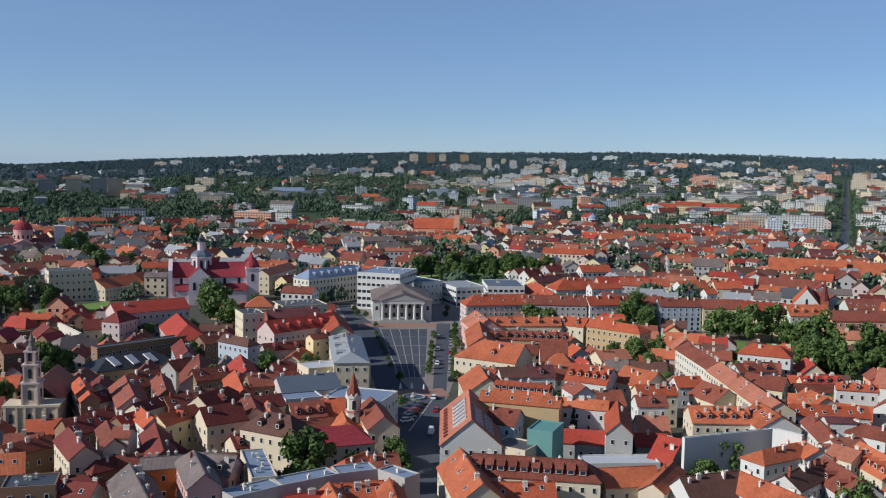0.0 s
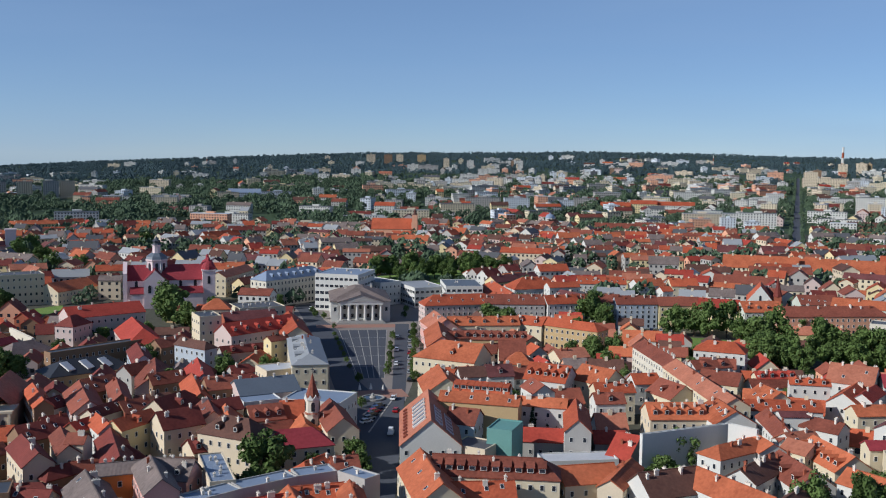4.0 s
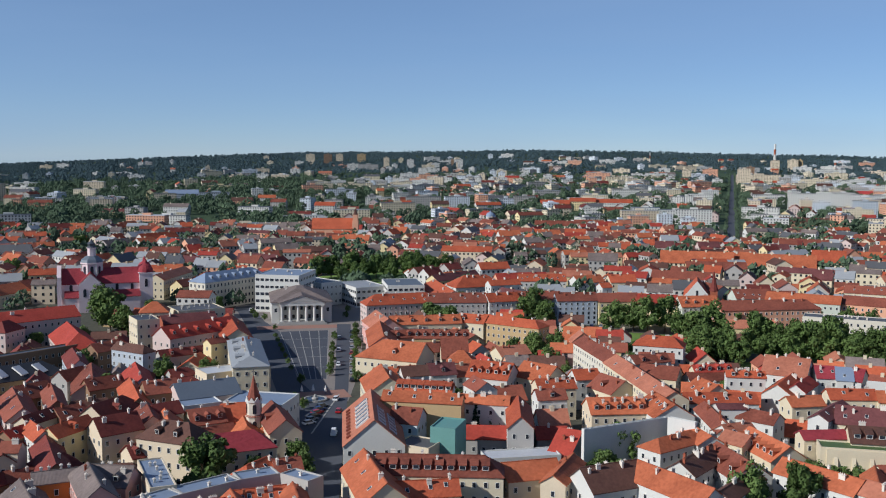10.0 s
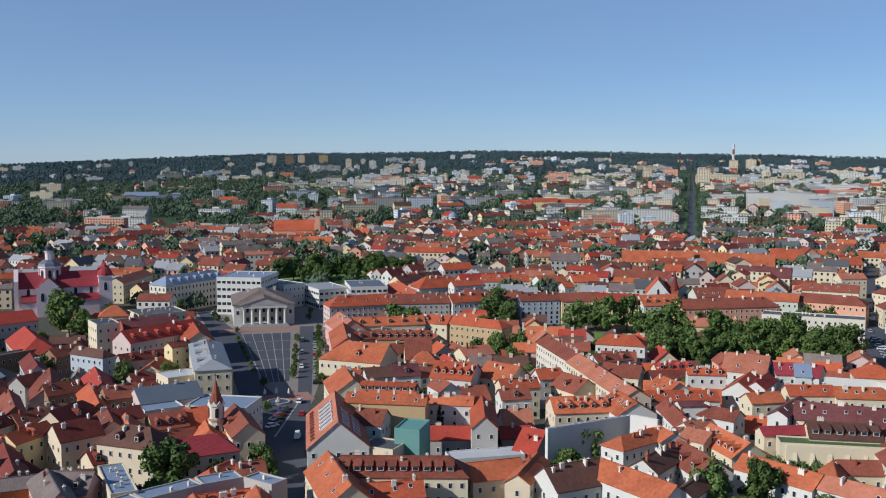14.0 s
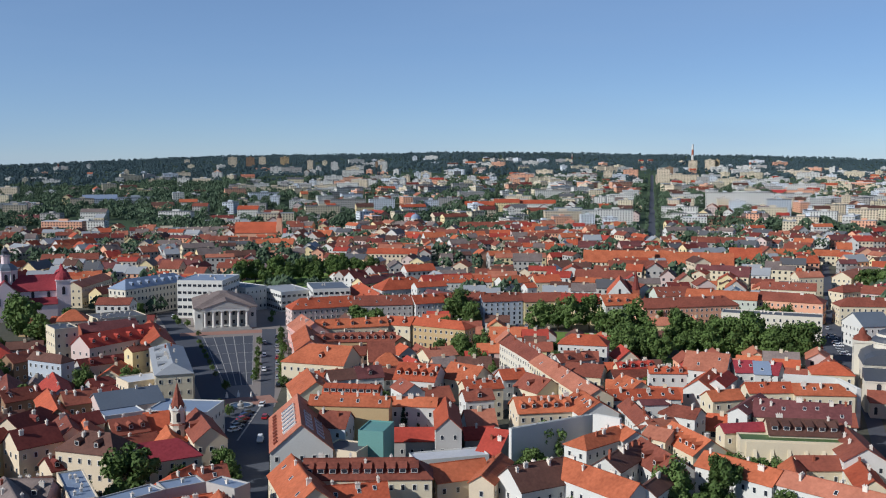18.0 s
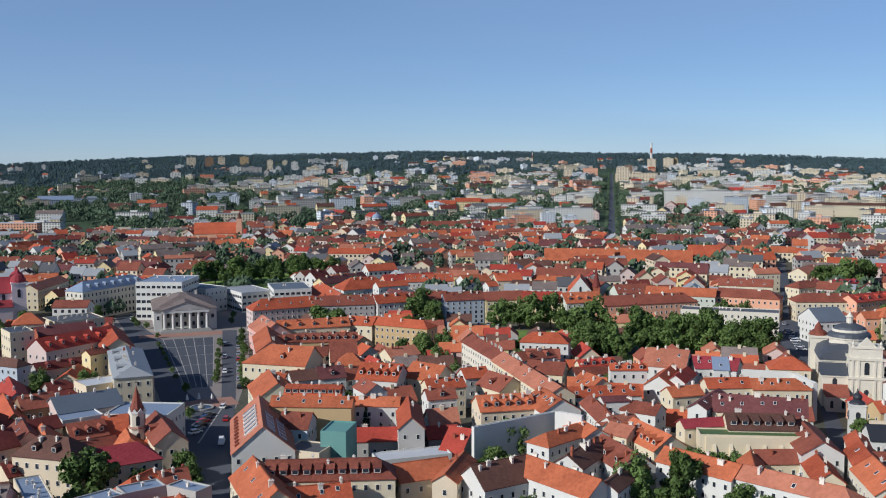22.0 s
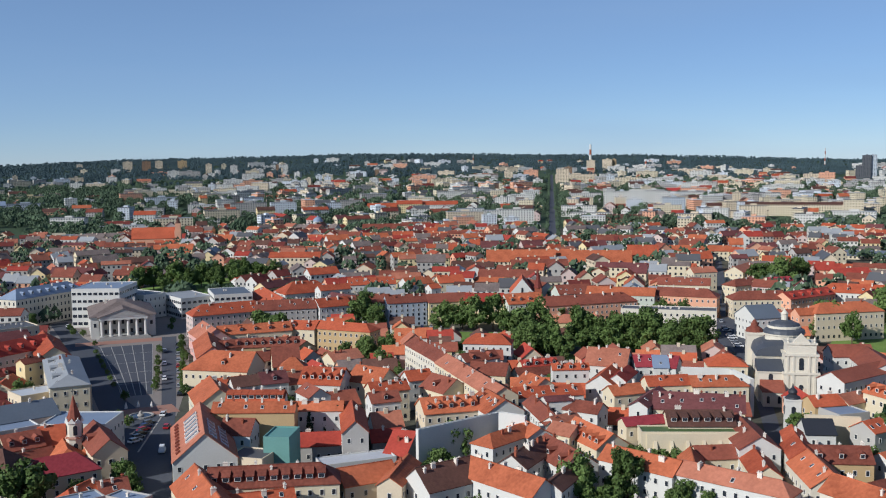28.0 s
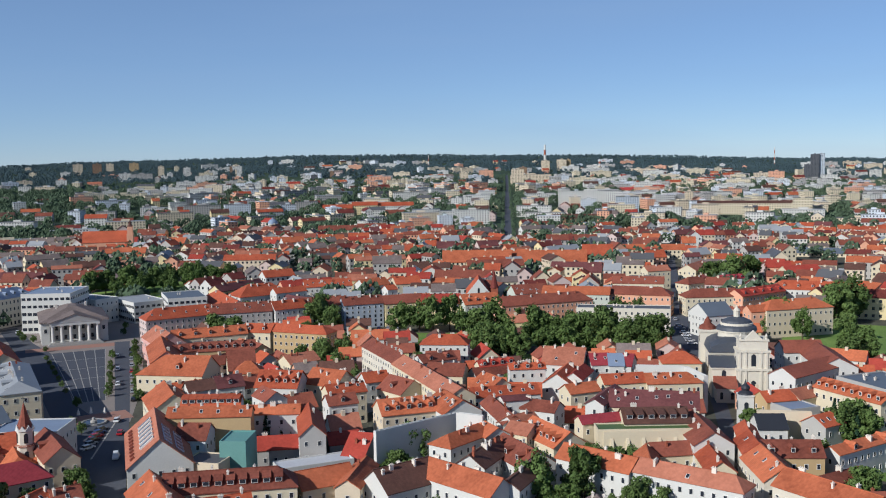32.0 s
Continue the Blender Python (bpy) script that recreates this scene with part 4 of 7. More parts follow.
garden_wall = house(134.5, 229.8, -16.9, 26.2, 1.4, 11.5, 0.0, 'cream', 'tar', ch=0, blank=True, near=1)
BUTTRESS = Shape().box(-0.45, 0.45, -1.6, -0.705, 0, 8.2).add([(-0.45, -1.6, 8.2), (0.45, -1.6, 8.2), (0.45, -0.705, 10.2), (-0.45, -0.705, 10.2), (-0.45, -0.705, 8.2), (0.45, -0.705, 8.2)], [(0, 1, 2, 3), (0, 3, 4), (1, 5, 2)]).mesh("buttress", ["cream"])
for k in range(6):
    part("buttress", BUTTRESS, garden_wall, pose(-10.9 + 4.3 * k, 0, 0))
house(137.4, 222.7, -10.8, 13.9, 8.1, 8.1, 2.4, 'cream', 'redbrown', ends='gg', ch=1, near=1)
house(125.3, 215.8, 65.0, 12.7, 5.9, 8.6, 2.4, 'cream', 'orange', ends='gg', ch=0, near=2)
house(140.8, 210.1, 68.6, 18.0, 7.0, 8.5, 2.5, 'cream', 'redorange', ends='gg', ch=3, near=1)
house(134.7, 232.8, -18.3, 27.6, 6.8, 12.0, 0.0, 'cream', 'green', ch=0, blank=True, near=1)
house(125.7, 243.7, -0.6, 11.9, 5.5, 12.3, 1.6, 'cream', 'crimson', ends='gg', ch=0, near=1)
house(139.6, 237.4, -18.0, 17.9, 10.2, 12.9, 3.1, 'cream', 'brown', ends='gg', dm=6, shed=True, ch=2, near=1)
house(147.7, 251.1, -30.5, 25.3, 13.0, 13.4, 3.6, 'cream', 'maroon', ends='gg', sky=5, ch=8, near=1)
house(136.1, 259.5, 45.2, 20.3, 5.5, 14.3, 1.6, 'white', 'maroon', ends='gg', sky=3, ch=0, near=1)
house(148.2, 226.8, 72.0, 23.9, 10.5, 10.8, 3.2, 'white', 'redbrown', ends='gg', ch=4, dm=0, near=1)
house(103.9, 246.2, -55.8, 7.4, 7.4, 10.8, 2.2, 'cream', 'salmon', ends='gg', ch=1, near=1)
house(119.4, 267.6, -48.4, 11.1, 7.6, 10.7, 2.3, 'white', 'redbrown', ends='gg', ch=2, near=1)
house(158.9, 222.0, 60.9, 9.2, 5.5, 11.1, 1.9, 'ivory', 'redorange', ends='gg', ch=1, near=1)
house(153.9, 211.8, 65.3, 13.6, 7.6, 10.3, 2.7, 'ivory', 'redorange', ends='gg', ch=1, sky=1, near=1)
house(148.1, 196.6, 70.8, 18.8, 9.6, 9.6, 3.4, 'ivory', 'orange', ends='gg', ch=2, sky=3, near=2)
house(147.9, 175.4, -75.7, 24.6, 9.1, 9.8, 3.2, 'ivory', 'orange', ends='gg', ch=3, near=2)
house(162.2, 208.7, -21.6, 15.4, 9.6, 8.9, 3.1, 'ochre', 'redbrown', ends='gg', dm=3, ch=3, near=1)
house(176.1, 235.5, -22.0, 8.0, 10.2, 7.9, 3.1, 'white', 'black', ends='gg', ch=0, near=1)
house(183.6, 238.5, -29.3, 15.3, 1.6, 10.0, 0.0, 'beige', 'tar', ch=0, blank=True, near=1)
house(190.7, 230.3, 14.1, 8.7, 8.2, 8.5, 2.5, 'grey', 'redorange', ends='gg', sky=3, ch=0, near=1)
house(193.2, 255.7, -4.7, 10.1, 8.1, 9.6, 2.4, 'ochre', 'redorange', ends='gg', ch=2, near=1)
house(204.4, 256.2, 14.0, 13.2, 7.9, 9.6, 2.4, 'cream', 'salmon', ends='gg', ch=1, near=1)
house(194.2, 247.5, 0.4, 10.6, 10.6, 9.0, 0.0, 'grey', 'bluewhite', ch=0, near=1)
house(211.7, 241.2, -83.8, 25.9, 8.3, 12.5, 2.5, 'cream', 'orange', ends='gg', dm=8, ch=0, floors=3, near=1)
house(229.9, 249.3, -88.3, 21.6, 19.2, 13.0, 0.0, 'grey', 'slate', ch=9, near=1)
house(226.0, 280.4, 19.7, 32.8, 10.1, 11.2, 2.8, 'white', 'redbrown', ends='gg', ch=0, floors=2, near=1)
house(244.7, 309.4, -18.9, 15.0, 11.6, 11.5, 3.5, 'white', 'redbrown', ends='gg', ch=0, near=1)
house(243.6, 293.3, 64.8, 32.4, 13.5, 11.1, 3.4, 'white', 'redbrown', ends='gg', ch=0, near=1)
house(186.0, 209.2, 14.7, 27.2, 5.5, 8.3, 1.6, 'white', 'orange', ends='gg', dm=2, ch=1, near=1)
house(163.0, 193.1, 11.2, 19.1, 5.5, 6.3, 1.6, 'cream', 'redbrown', ends='hg', ch=1, near=1)

# long rows beyond the park
house(11.3, 571.6, 21.0, 18.8, 30.0, 11.0, 0.0, 'white', 'greymetal', ch=1, win='w', near=1)
house(34.2, 556.1, 3.8, 20.6, 30.0, 14.0, 0.0, 'white', 'slate', ch=2, win='w', near=1)
house(26.7, 496.1, 13.2, 32.9, 12.5, 11.6, 4.4, 'greypink', 'redorange', ends='hg', ch=6, sky=6, floors=4, near=1)
house(57.8, 497.3, -1.5, 30.0, 11.6, 11.9, 4.1, 'grey', 'redbrown', ends='gg', ch=8, floors=4, sky=4, near=1)
house(81.1, 496.6, 12.7, 16.9, 10.5, 12.3, 3.7, 'white', 'redorange', ends='gg', ch=5, floors=4, near=1)
house(99.8, 501.1, 3.2, 19.7, 11.2, 12.1, 3.9, 'white', 'redbrown', ends='gg', ch=5, floors=4, near=1)
house(119.3, 495.6, 2.4, 21.0, 10.4, 12.4, 3.6, 'bluegrey', 'redbrown', ends='gg', ch=6, floors=5, near=1)
house(141.3, 495.6, 2.1, 21.6, 10.5, 11.8, 3.7, 'yellow', 'redbrown', ends='gg', ch=3, floors=4, near=1)
house(160.7, 489.0, -15.8, 20.0, 11.6, 11.4, 4.1, 'yellow', 'red', ends='gg', ch=3, floors=4, near=1)
house(179.1, 482.6, 2.8, 19.9, 13.0, 11.0, 4.5, 'greygreen', 'orange', ends='gg', dm=4, ch=2, floors=4, near=1)
house(207.6, 463.2, 3.1, 51.9, 11.5, 12.0, 4.0, 'salmon', 'redbrown', ends='gh', ch=9, floors=4, near=1)
house(231.9, 422.7, -31.5, 44.4, 12.0, 13.0, 0.0, 'ivory', 'tar', ch=7, floors=4, near=1)
house(217.5, 506.3, -2.5, 19.2, 14.0, 11.3, 4.2, 'greygreen', 'redbrown', ends='gg', sky=5, ch=3, near=1)
house(239.9, 490.2, -33.3, 36.7, 12.0, 11.4, 3.6, 'greygreen', 'orange', ends='gg', ch=2, floors=3, near=1)
house(271.2, 473.8, -39.0, 32.3, 12.2, 11.3, 3.7, 'salmon', 'redbrown', ends='gh', ch=4, floors=3, near=1)
house(292.8, 515.9, -31.8, 29.6, 11.6, 11.5, 3.5, 'cream', 'redbrown', ends='gg', sky=4, ch=3, near=1)
house(302.7, 457.9, -15.2, 28.5, 12.3, 10.3, 3.7, 'cream', 'redbrown', ends='hg', ch=3, near=1)
house(329.8, 453.3, 16.1, 36.2, 10.8, 10.8, 3.2, 'salmon', 'red', ends='gg', dm=5, ch=2, near=1)
house(368.9, 452.8, -43.5, 49.0, 13.5, 10.9, 4.1, 'white', 'redorange', ends='hg', dm=6, ch=3, near=1)
house(304.5, 390.4, -4.8, 35.1, 12.8, 13.2, 3.8, 'beige', 'orange', ends='hh', ch=3, floors=3, near=1)
house(286.5, 391.3, -7.9, 12.7, 8.4, 12.5, 2.5, 'salmon', 'orange', ends='gg', ch=3, near=1)
house(268.4, 403.6, -1.3, 14.2, 17.8, 10.7, 5.0, 'white', 'slate', ends='gg', ch=0, floors=3, near=1)
house(167.7, 579.3, 1.0, 16.1, 12.8, 11.1, 3.9, 'cream', 'redorange', ends='gg', ch=3, near=1)
house(120.0, 584.3, -3.7, 28.4, 11.9, 11.4, 3.6, 'white', 'redorange', ends='gg', sky=8, ch=4, near=1)
house(92.1, 558.0, 15.6, 18.7, 8.4, 12.5, 2.5, 'white', 'redorange', ends='gg', ch=3, near=1)
house(56.0, 547.3, -83.5, 58.2, 15.3, 9.4, 4.6, 'white', 'redorange', ends='hg', ch=4, near=1)
house(78.1, 575.2, 15.2, 30.9, 17.5, 9.9, 5.8, 'white', 'redorange', ends='hh', ch=5, near=1)
house(145.9, 577.0, 19.0, 18.3, 12.3, 11.3, 3.7, 'white', 'orange', ends='gg', ch=2, near=1)
house(149.0, 548.4, 14.7, 6.3, 7.4, 11.8, 2.2, 'white', 'redorange', ends='gg', ch=1, near=1)
house(323.0, 506.5, 13.9, 15.6, 10.7, 10.8, 3.2, 'cream', 'redbrown', ends='hg', ch=2, near=1)
house(369.8, 576.3, 39.8, 31.9, 12.1, 10.4, 3.6, 'cream', 'salmon', ends='gg', ch=2, near=1)
house(387.9, 562.8, 14.1, 43.8, 11.9, 10.4, 3.6, 'ochre', 'redbrown', ends='gg', ch=3, near=1)
house(359.5, 521.3, 3.9, 18.0, 6.9, 9.9, 2.1, 'cream', 'crimson', ends='gg', dm=4, ch=1, near=1)
house(420.0, 532.2, -3.0, 25.3, 12.5, 10.2, 3.8, 'cream', 'red', ends='gg', ch=1, near=1)
house(332.8, 564.3, -2.1, 16.4, 10.1, 12.0, 3.0, 'cream', 'salmon', ends='gg', ch=3, near=1)
house(210.1, 539.6, -80.8, 22.2, 11.1, 10.7, 3.3, 'white', 'redbrown', ends='gg', ch=2, near=1)

# ---- the town hall square ----
def sheet(name, pts, mat, z, label, category="pavement", kind="structure"):
    """A flat piece of paving, 4 mm or more proud of what lies under it."""
    n = len(pts)
    v = [(x, y, z) for x, y in pts] + [(x, y, -0.6) for x, y in pts]
    f = [tuple(range(n))] + [(k, n + k, n + (k + 1) % n, (k + 1) % n) for k in range(n)]
    return tagged(new(name, mesh(name, v, f, [mat])), label, category, kind=kind)


SQ = pose(-18.6, 430, 0, 0, 0, 3.0)      # the square's middle


def strip(name, x0, y0, x1, y1, w, mat, z, label, category="pavement"):
    d = Vector((y1 - y0, x0 - x1)).normalized() * w / 2
    return sheet(name, [(x0 - d.x, y0 - d.y), (x0 + d.x, y0 + d.y), (x1 + d.x, y1 + d.y), (x1 - d.x, y1 - d.y)][::-1], mat, z, label, category)


def clear_strip(x0, y0, x1, y1, w):
    claim((x0 + x1) / 2, (y0 + y1) / 2, math.degrees(math.atan2(y1 - y0, x1 - x0)), math.hypot(x1 - x0, y1 - y0), w)


# open ground that no house stands on
for q in ((-18, 375, -18, 640, 30), (0, 480, 2, 560, 26), (-2, 350, 3, 500, 16), (-3.5, 220, -6, 300, 9), (-7.5, 298, -11, 352, 20), (-57, 540, 40, 556, 20), (-48, 510, -22, 345, 13), (-216, 501, -184, 543, 26)):
    clear_strip(*q)
sheet("lawn", [(-210.8, 488.9), (-179.2, 529.6), (-188.7, 555.8), (-221.1, 513.1)], "grass", 0.1, "strip of mown green lawn between garden walls", "lawn")
sheet("road", [(-2, 225), (-7.2, 225), (-15, 300), (-22, 345), (-34, 425), (-48, 500), (-60, 560), (-52, 566), (-40, 512), (-27, 470), (-17, 375), (-8, 345), (1, 340), (0, 300)][::-1], "asphalt", 0.05, "grey asphalt street curving past the square", "road")
sheet("pavement", [(-44, 372), (-44, 505), (10, 505), (8, 400), (2, 340), (-14, 340)], "paving", 0.03, "light stone paving round the town hall square")
sheet("pavement", [(-60, 505), (-60, 570), (45, 575), (12, 505)], "paving", 0.02, "grey stone paving round the town hall")
sheet("road", [(-2.6, 500), (4.4, 500), (2.2, 360), (-1.0, 240), (-6.2, 240), (-2.8, 360)], "asphalt", 0.07, "narrow asphalt street along the square", "road")
strip("red_paving", -42, 491, 2, 495, 9, "redpaving", 0.06, "band of red stone paving before the town hall")
strip("red_paving", -24, 346, 2, 352, 12, "redpaving", 0.08, "band of red stone paving by the fountain")
sheet("square_paving", [(-30.4, 480), (-16.3, 375), (-5.9, 376), (-6.8, 482.6)], "asphalt", 0.09, "dark grey stone paving of the square with pale lines")
for k in range(6):
    a = k / 5
    strip("paving_line", -30 + 23.2 * a, 480 + 2.4 * a, -16.0 + 10.1 * a, 375.5, 0.28, "stoneline", 0.115, "pale stone line in the dark paving")
for k in range(1, 5):
    a = k / 5
    strip("paving_line", -30.4 + 14.1 * a + 0.3, 480 - 105 * a, -6.8 + 0.9 * a, 482.6 - 106.6 * a, 0.28, "stoneline", 0.12, "pale stone line in the dark paving")
strip("paving_line", -9.5, 300, -1.2, 350, 0.5, "stoneline", 0.125, "pale stone line in the paving")

# fountain with a stone basin
ft = thing("fountain", -9.5, 343, 0.0, 0, "round stone fountain basin on the paved square", "fountain")
part("basin", Shape().ring([(4.2, 0), (4.2, 0.6), (3.6, 0.6), (3.6, 0.35), (1.2, 0.3), (1.0, 1.0), (0.5, 1.1), (0.4, 2.0)], 24).mesh("basin", ["stoneline"]), ft)
part("water", Shape().ring([(3.55, 0.36), (3.5, 0.45)], 24).mesh("water", ["glass"]), ft)
for k, (x, y) in enumerate(((-14.5, 352), (-10.5, 353), (-6.0, 351))):
    u = thing("parasol", x, y, 0.1, 0, "folded pale parasol beside the fountain", "parasol", "parasols by the fountain")
    part("canopy", Shape().ring([(0.55, 1.0), (0.4, 2.0), (0.06, 3.2)], 8).mesh("canopy", ["frame"]), u)
    part("pole", Shape().ring([(0.05, 0), (0.05, 1.2)], 6).mesh("pole", ["r_darkmetal"]), u)


def town_hall():
    claim(-22.4, 524, 5.3, 32, 44)
    h = thing("town_hall", -20.5, 506.0, 0, 5.3, "white neoclassical town hall with columned portico and grey-pink hipped roof", "town hall")
    W, D, he = 30.4, 40.0, 10.2
    part("wall", Shape().box(-W / 2, W / 2, 4, D, -2, he).box(-W / 2, -11.3, 0, 4, -2, he).box(11.3, W / 2, 0, 4, -2, he).box(-11.3, 11.3, 0, 4, -2, 1.3).mesh("wall", ["white"]), h)
    part("cornice", Shape().box(-W / 2 - 0.5, W / 2 + 0.5, -0.5, D + 0.5, he, he + 0.7).mesh("cornice", ["white"]), h)
    part("roof", hall_roof(W, D), h, Matrix.Translation((0, 0, he + 0.7)))
    part("steps", Shape().box(-12.5, 12.5, -5.6, 0, -0.2, 0.5).box(-12.0, 12.0, -5.0, 0, 0.5, 0.9).box(-11.5, 11.5, -4.5, 0, 0.9, 1.3).mesh("steps", ["stoneline"]), h)
    col = Shape().box(-0.9, 0.9, -0.9, 0.9, 0, 0.35).ring([(0.8, 0.35), (0.8, 0.6), (0.72, 0.7), (0.7, 4), (0.62, 7.4), (0.8, 7.6), (0.8, 7.9)], 14).box(-0.9, 0.9, -0.9, 0.9, 7.9, 8.2).mesh("column", ["white"])
    for k in range(6):
        part("column", col, h, pose(-10.2 + 4.08 * k, -3.4, 1.3))
    part("entablature", Shape().box(-11.3, 11.3, -4.3, 4.0, 9.5, 10.9).mesh("entablature", ["white"]), h)
    part("pediment", Shape().add([(-11.6, -4.5, 10.9), (11.6, -4.5, 10.9), (0, -4.5, 14.6), (-11.6, 6, 10.9), (11.6, 6, 10.9), (0, 6, 14.6)], [(0, 1, 2), (3, 5, 4), (0, 3, 4, 1)]).mesh("pediment", ["white"]), h)
    part("pediment_roof", Shape().add([(-12.2, -4.9, 10.95), (0, -4.9, 14.85), (12.2, -4.9, 10.95), (-12.2, 14, 10.95), (0, 14, 14.85), (12.2, 14, 10.95), (-12.2, -4.9, 10.7), (0, -4.9, 14.6), (12.2, -4.9, 10.7)],
                                      [(0, 1, 4, 3), (1, 2, 5, 4), (6, 7, 1, 0), (7, 8, 2, 1)]).mesh("pediment_roof", ["r_greybrown"]), h)
    tym = part("tympanum", Shape().add([(-9.4, -4.56, 11.3), (9.4, -4.56, 11.3), (0, -4.56, 14.1)], [(0, 1, 2)]).mesh("tympanum", ["grey"]), h)
    for k in range(5):
        for z in (1.6, 6.0):
            w = part("window", WIN_ME["l"], h, pose(-8.16 + 4.08 * k, 4, z))
            part("pane", PANE_ME["l"], w)
    for s, ang in ((-1, 270), (1, 90)):
        for k in range(8):
            for z in (1.6, 5.8):
                w = part("window", WIN_ME["m"], h, pose(s * W / 2, 3 + 4.8 * k, z, 0, 0, ang))
                part("pane", PANE_ME["m"], w)
    for x in (-13.2, 13.2):
        w = part("window", WIN_ME["l"], h, pose(x, 0, 5.6))
        part("pane", PANE_ME["l"], w)
    for k in range(3):
        part("chimney", CHIM[1], h, pose(-7 + 7 * k, 24 + 2 * k, 15.0))


def hall_roof(W, D):
    a, b = W / 2 + 0.7, 0.7
    v = [(-a, -b, 0), (a, -b, 0), (a, D + b, 0), (-a, D + b, 0), (-2, 14, 5.2), (2, 14, 5.2), (2, D - 14, 5.2), (-2, D - 14, 5.2), (-a, -b, -0.3), (a, -b, -0.3), (a, D + b, -0.3), (-a, D + b, -0.3)]
    return mesh("roof", v, [(0, 1, 5, 4), (1, 2, 6, 5), (2, 3, 7, 6), (3, 0, 4, 7), (4, 5, 6, 7), (8, 9, 1, 0), (9, 10, 2, 1), (10, 11, 3, 2), (11, 8, 0, 3), (11, 10, 9, 8)], ["r_greybrown"])


town_hall()


# ---- churches ----
def arch_window(w, h):
    pts = [(-w / 2, 0), (w / 2, 0)] + [(w / 2 * math.cos(a), h - w / 2 + w / 2 * math.sin(a)) for a in [math.pi * k / 8 for k in range(9)]]
    n = len(pts)
    v = [(x, -0.12, z) for x, z in pts] + [(x, 0.05, z) for x, z in pts]
    return mesh("window", v, [tuple(range(n))] + [(k, n + k, n + (k + 1) % n, (k + 1) % n) for k in range(n)], ["glass"])


ARCH = {"s": arch_window(1.2, 3.0), "m": arch_window(1.8, 4.4), "l": arch_window(2.4, 5.0)}


def prism(w, d, z0, h, slot=0, cx=0.0, cy=0.0, s=None):
    """A gable block with its ridge along y."""
    s = s or Shape()
    a = w / 2
    v = [(cx - a, cy, z0), (cx + a, cy, z0), (cx, cy, z0 + h), (cx - a, cy + d, z0), (cx + a, cy + d, z0), (cx, cy + d, z0 + h)]
    return s.add(v, [(0, 1, 2), (5, 4, 3), (0, 2, 5, 3), (2, 1, 4, 5), (0, 3, 4, 1)], slot)


def cross_part(h, x, y, z):
    part("cross", Shape().box(-0.08, 0.08, -0.08, 0.08, 0, 2.0).box(-0.55, 0.55, -0.08, 0.08, 1.2, 1.4).mesh("cross", ["r_darkmetal"]), h, pose(x, y, z))


def baroque_church():
    """White church with a tall front block, a side tower and a dark domed roof beside the narrow street."""
    rot = -27.0
    c = thing("church", 210.5, 291, 0, rot, "white baroque church with tall towers and dark grey domed roof", "church")
    claim(208, 303, rot, 24, 30)
    c.scale = (0.82, 0.82, 0.84)
    part("nave", Shape().box(-17, 8, 8, 34, -3, 17).box(-17.5, 8.5, 7.6, 34.4, 17, 17.8).mesh("nave", ["ivory"]), c)
    v, f = [], []
    n = 9
    ys = [7, 12, 20, 28, 34.5]
    for i, y in enumerate(ys):
        q = 0.75 if i in (0, len(ys) - 1) else 1.0
        for k in range(n):
            a = math.pi * k / (n - 1)
            v.append((-4.5 - 13.0 * math.cos(a), y, 17.8 + q * 6.0 * math.sin(a) ** 0.7))
    for i in range(len(ys) - 1):
        for k in range(n - 1):
            f.append((i * n + k, i * n + k + 1, (i + 1) * n + k + 1, (i + 1) * n + k))
    f += [tuple(range(n))[::-1], tuple((len(ys) - 1) * n + k for k in range(n))]
    part("roof", mesh("roof", v, f, ["r_darkmetal"]), c)
    part("drum", Shape().ring([(8.2, 18), (8.2, 25.0), (8.7, 25.2), (8.7, 25.9)], 20, 0, 0, 1, 0.9, -4, 20).mesh("drum", ["ivory"]), c)
    part("dome", Shape().ring([(9.0, 25.9), (8.6, 27.2), (6.9, 28.2)], 20, 0, 0, 1, 0.9, -4, 20).mesh("dome", ["r_darkmetal"]), c)
    part("dome_band", Shape().ring([(7.2, 27.9), (7.2, 28.8), (6.8, 29.0)], 20, 0, 0, 1, 0.9, -4, 20).mesh("dome_band", ["ivory"]), c)
    part("dome_cap", Shape().ring([(6.8, 28.95), (6.2, 29.9), (3.6, 31.0), (1.7, 31.4)], 16, 0, 0, 1, 0.9, -4, 20).mesh("dome_cap", ["r_darkmetal"]), c)
    part("lantern", Shape().ring([(1.4, 31.2), (1.4, 33.8), (1.7, 34.0), (1.1, 34.8), (0.4, 35.6), (0.1, 36.6)], 10, 0, 0, 1, 1, -4, 20).mesh("lantern", ["ivory"]), c)
    cross_part(c, -4, 20, 36.3)
    for a in (-70, -35, 0, 35):
        part("window", ARCH["s"], c, pose(-4, 20, 0, 0, 0, a) @ pose(0, -7.8, 20.3))
    # the front block
    t = part("front_block", Shape().box(-6.6, 6.6, -3, 8, -3, 11).box(-6.2, 6.2, -2.6, 8, 11, 17.6).box(-5.6, 5.6, -2.2, 7, 17.6, 21.5).mesh("front_block", ["ivory"]), c)
    t.scale = (1.06, 1.0, 1.15)
    part("cornice", Shape().box(-7.1, 7.1, -3.5, 8.4, 10.6, 11.4).mesh("cornice", ["ivory"]), t)
    part("cornice", Shape().box(-6.7, 6.7, -3.1, 8.4, 17.2, 18.0).mesh("cornice", ["ivory"]), t)
    part("cornice", Shape().box(-6.0, 6.0, -2.6, 7.4, 21.3, 22.0).mesh("cornice", ["ivory"]), t)
    part("gablet", prism(7.0, 2.2, 22.0, 3.2, 0, 0, -2.3).mesh("gablet", ["ivory"]), t)
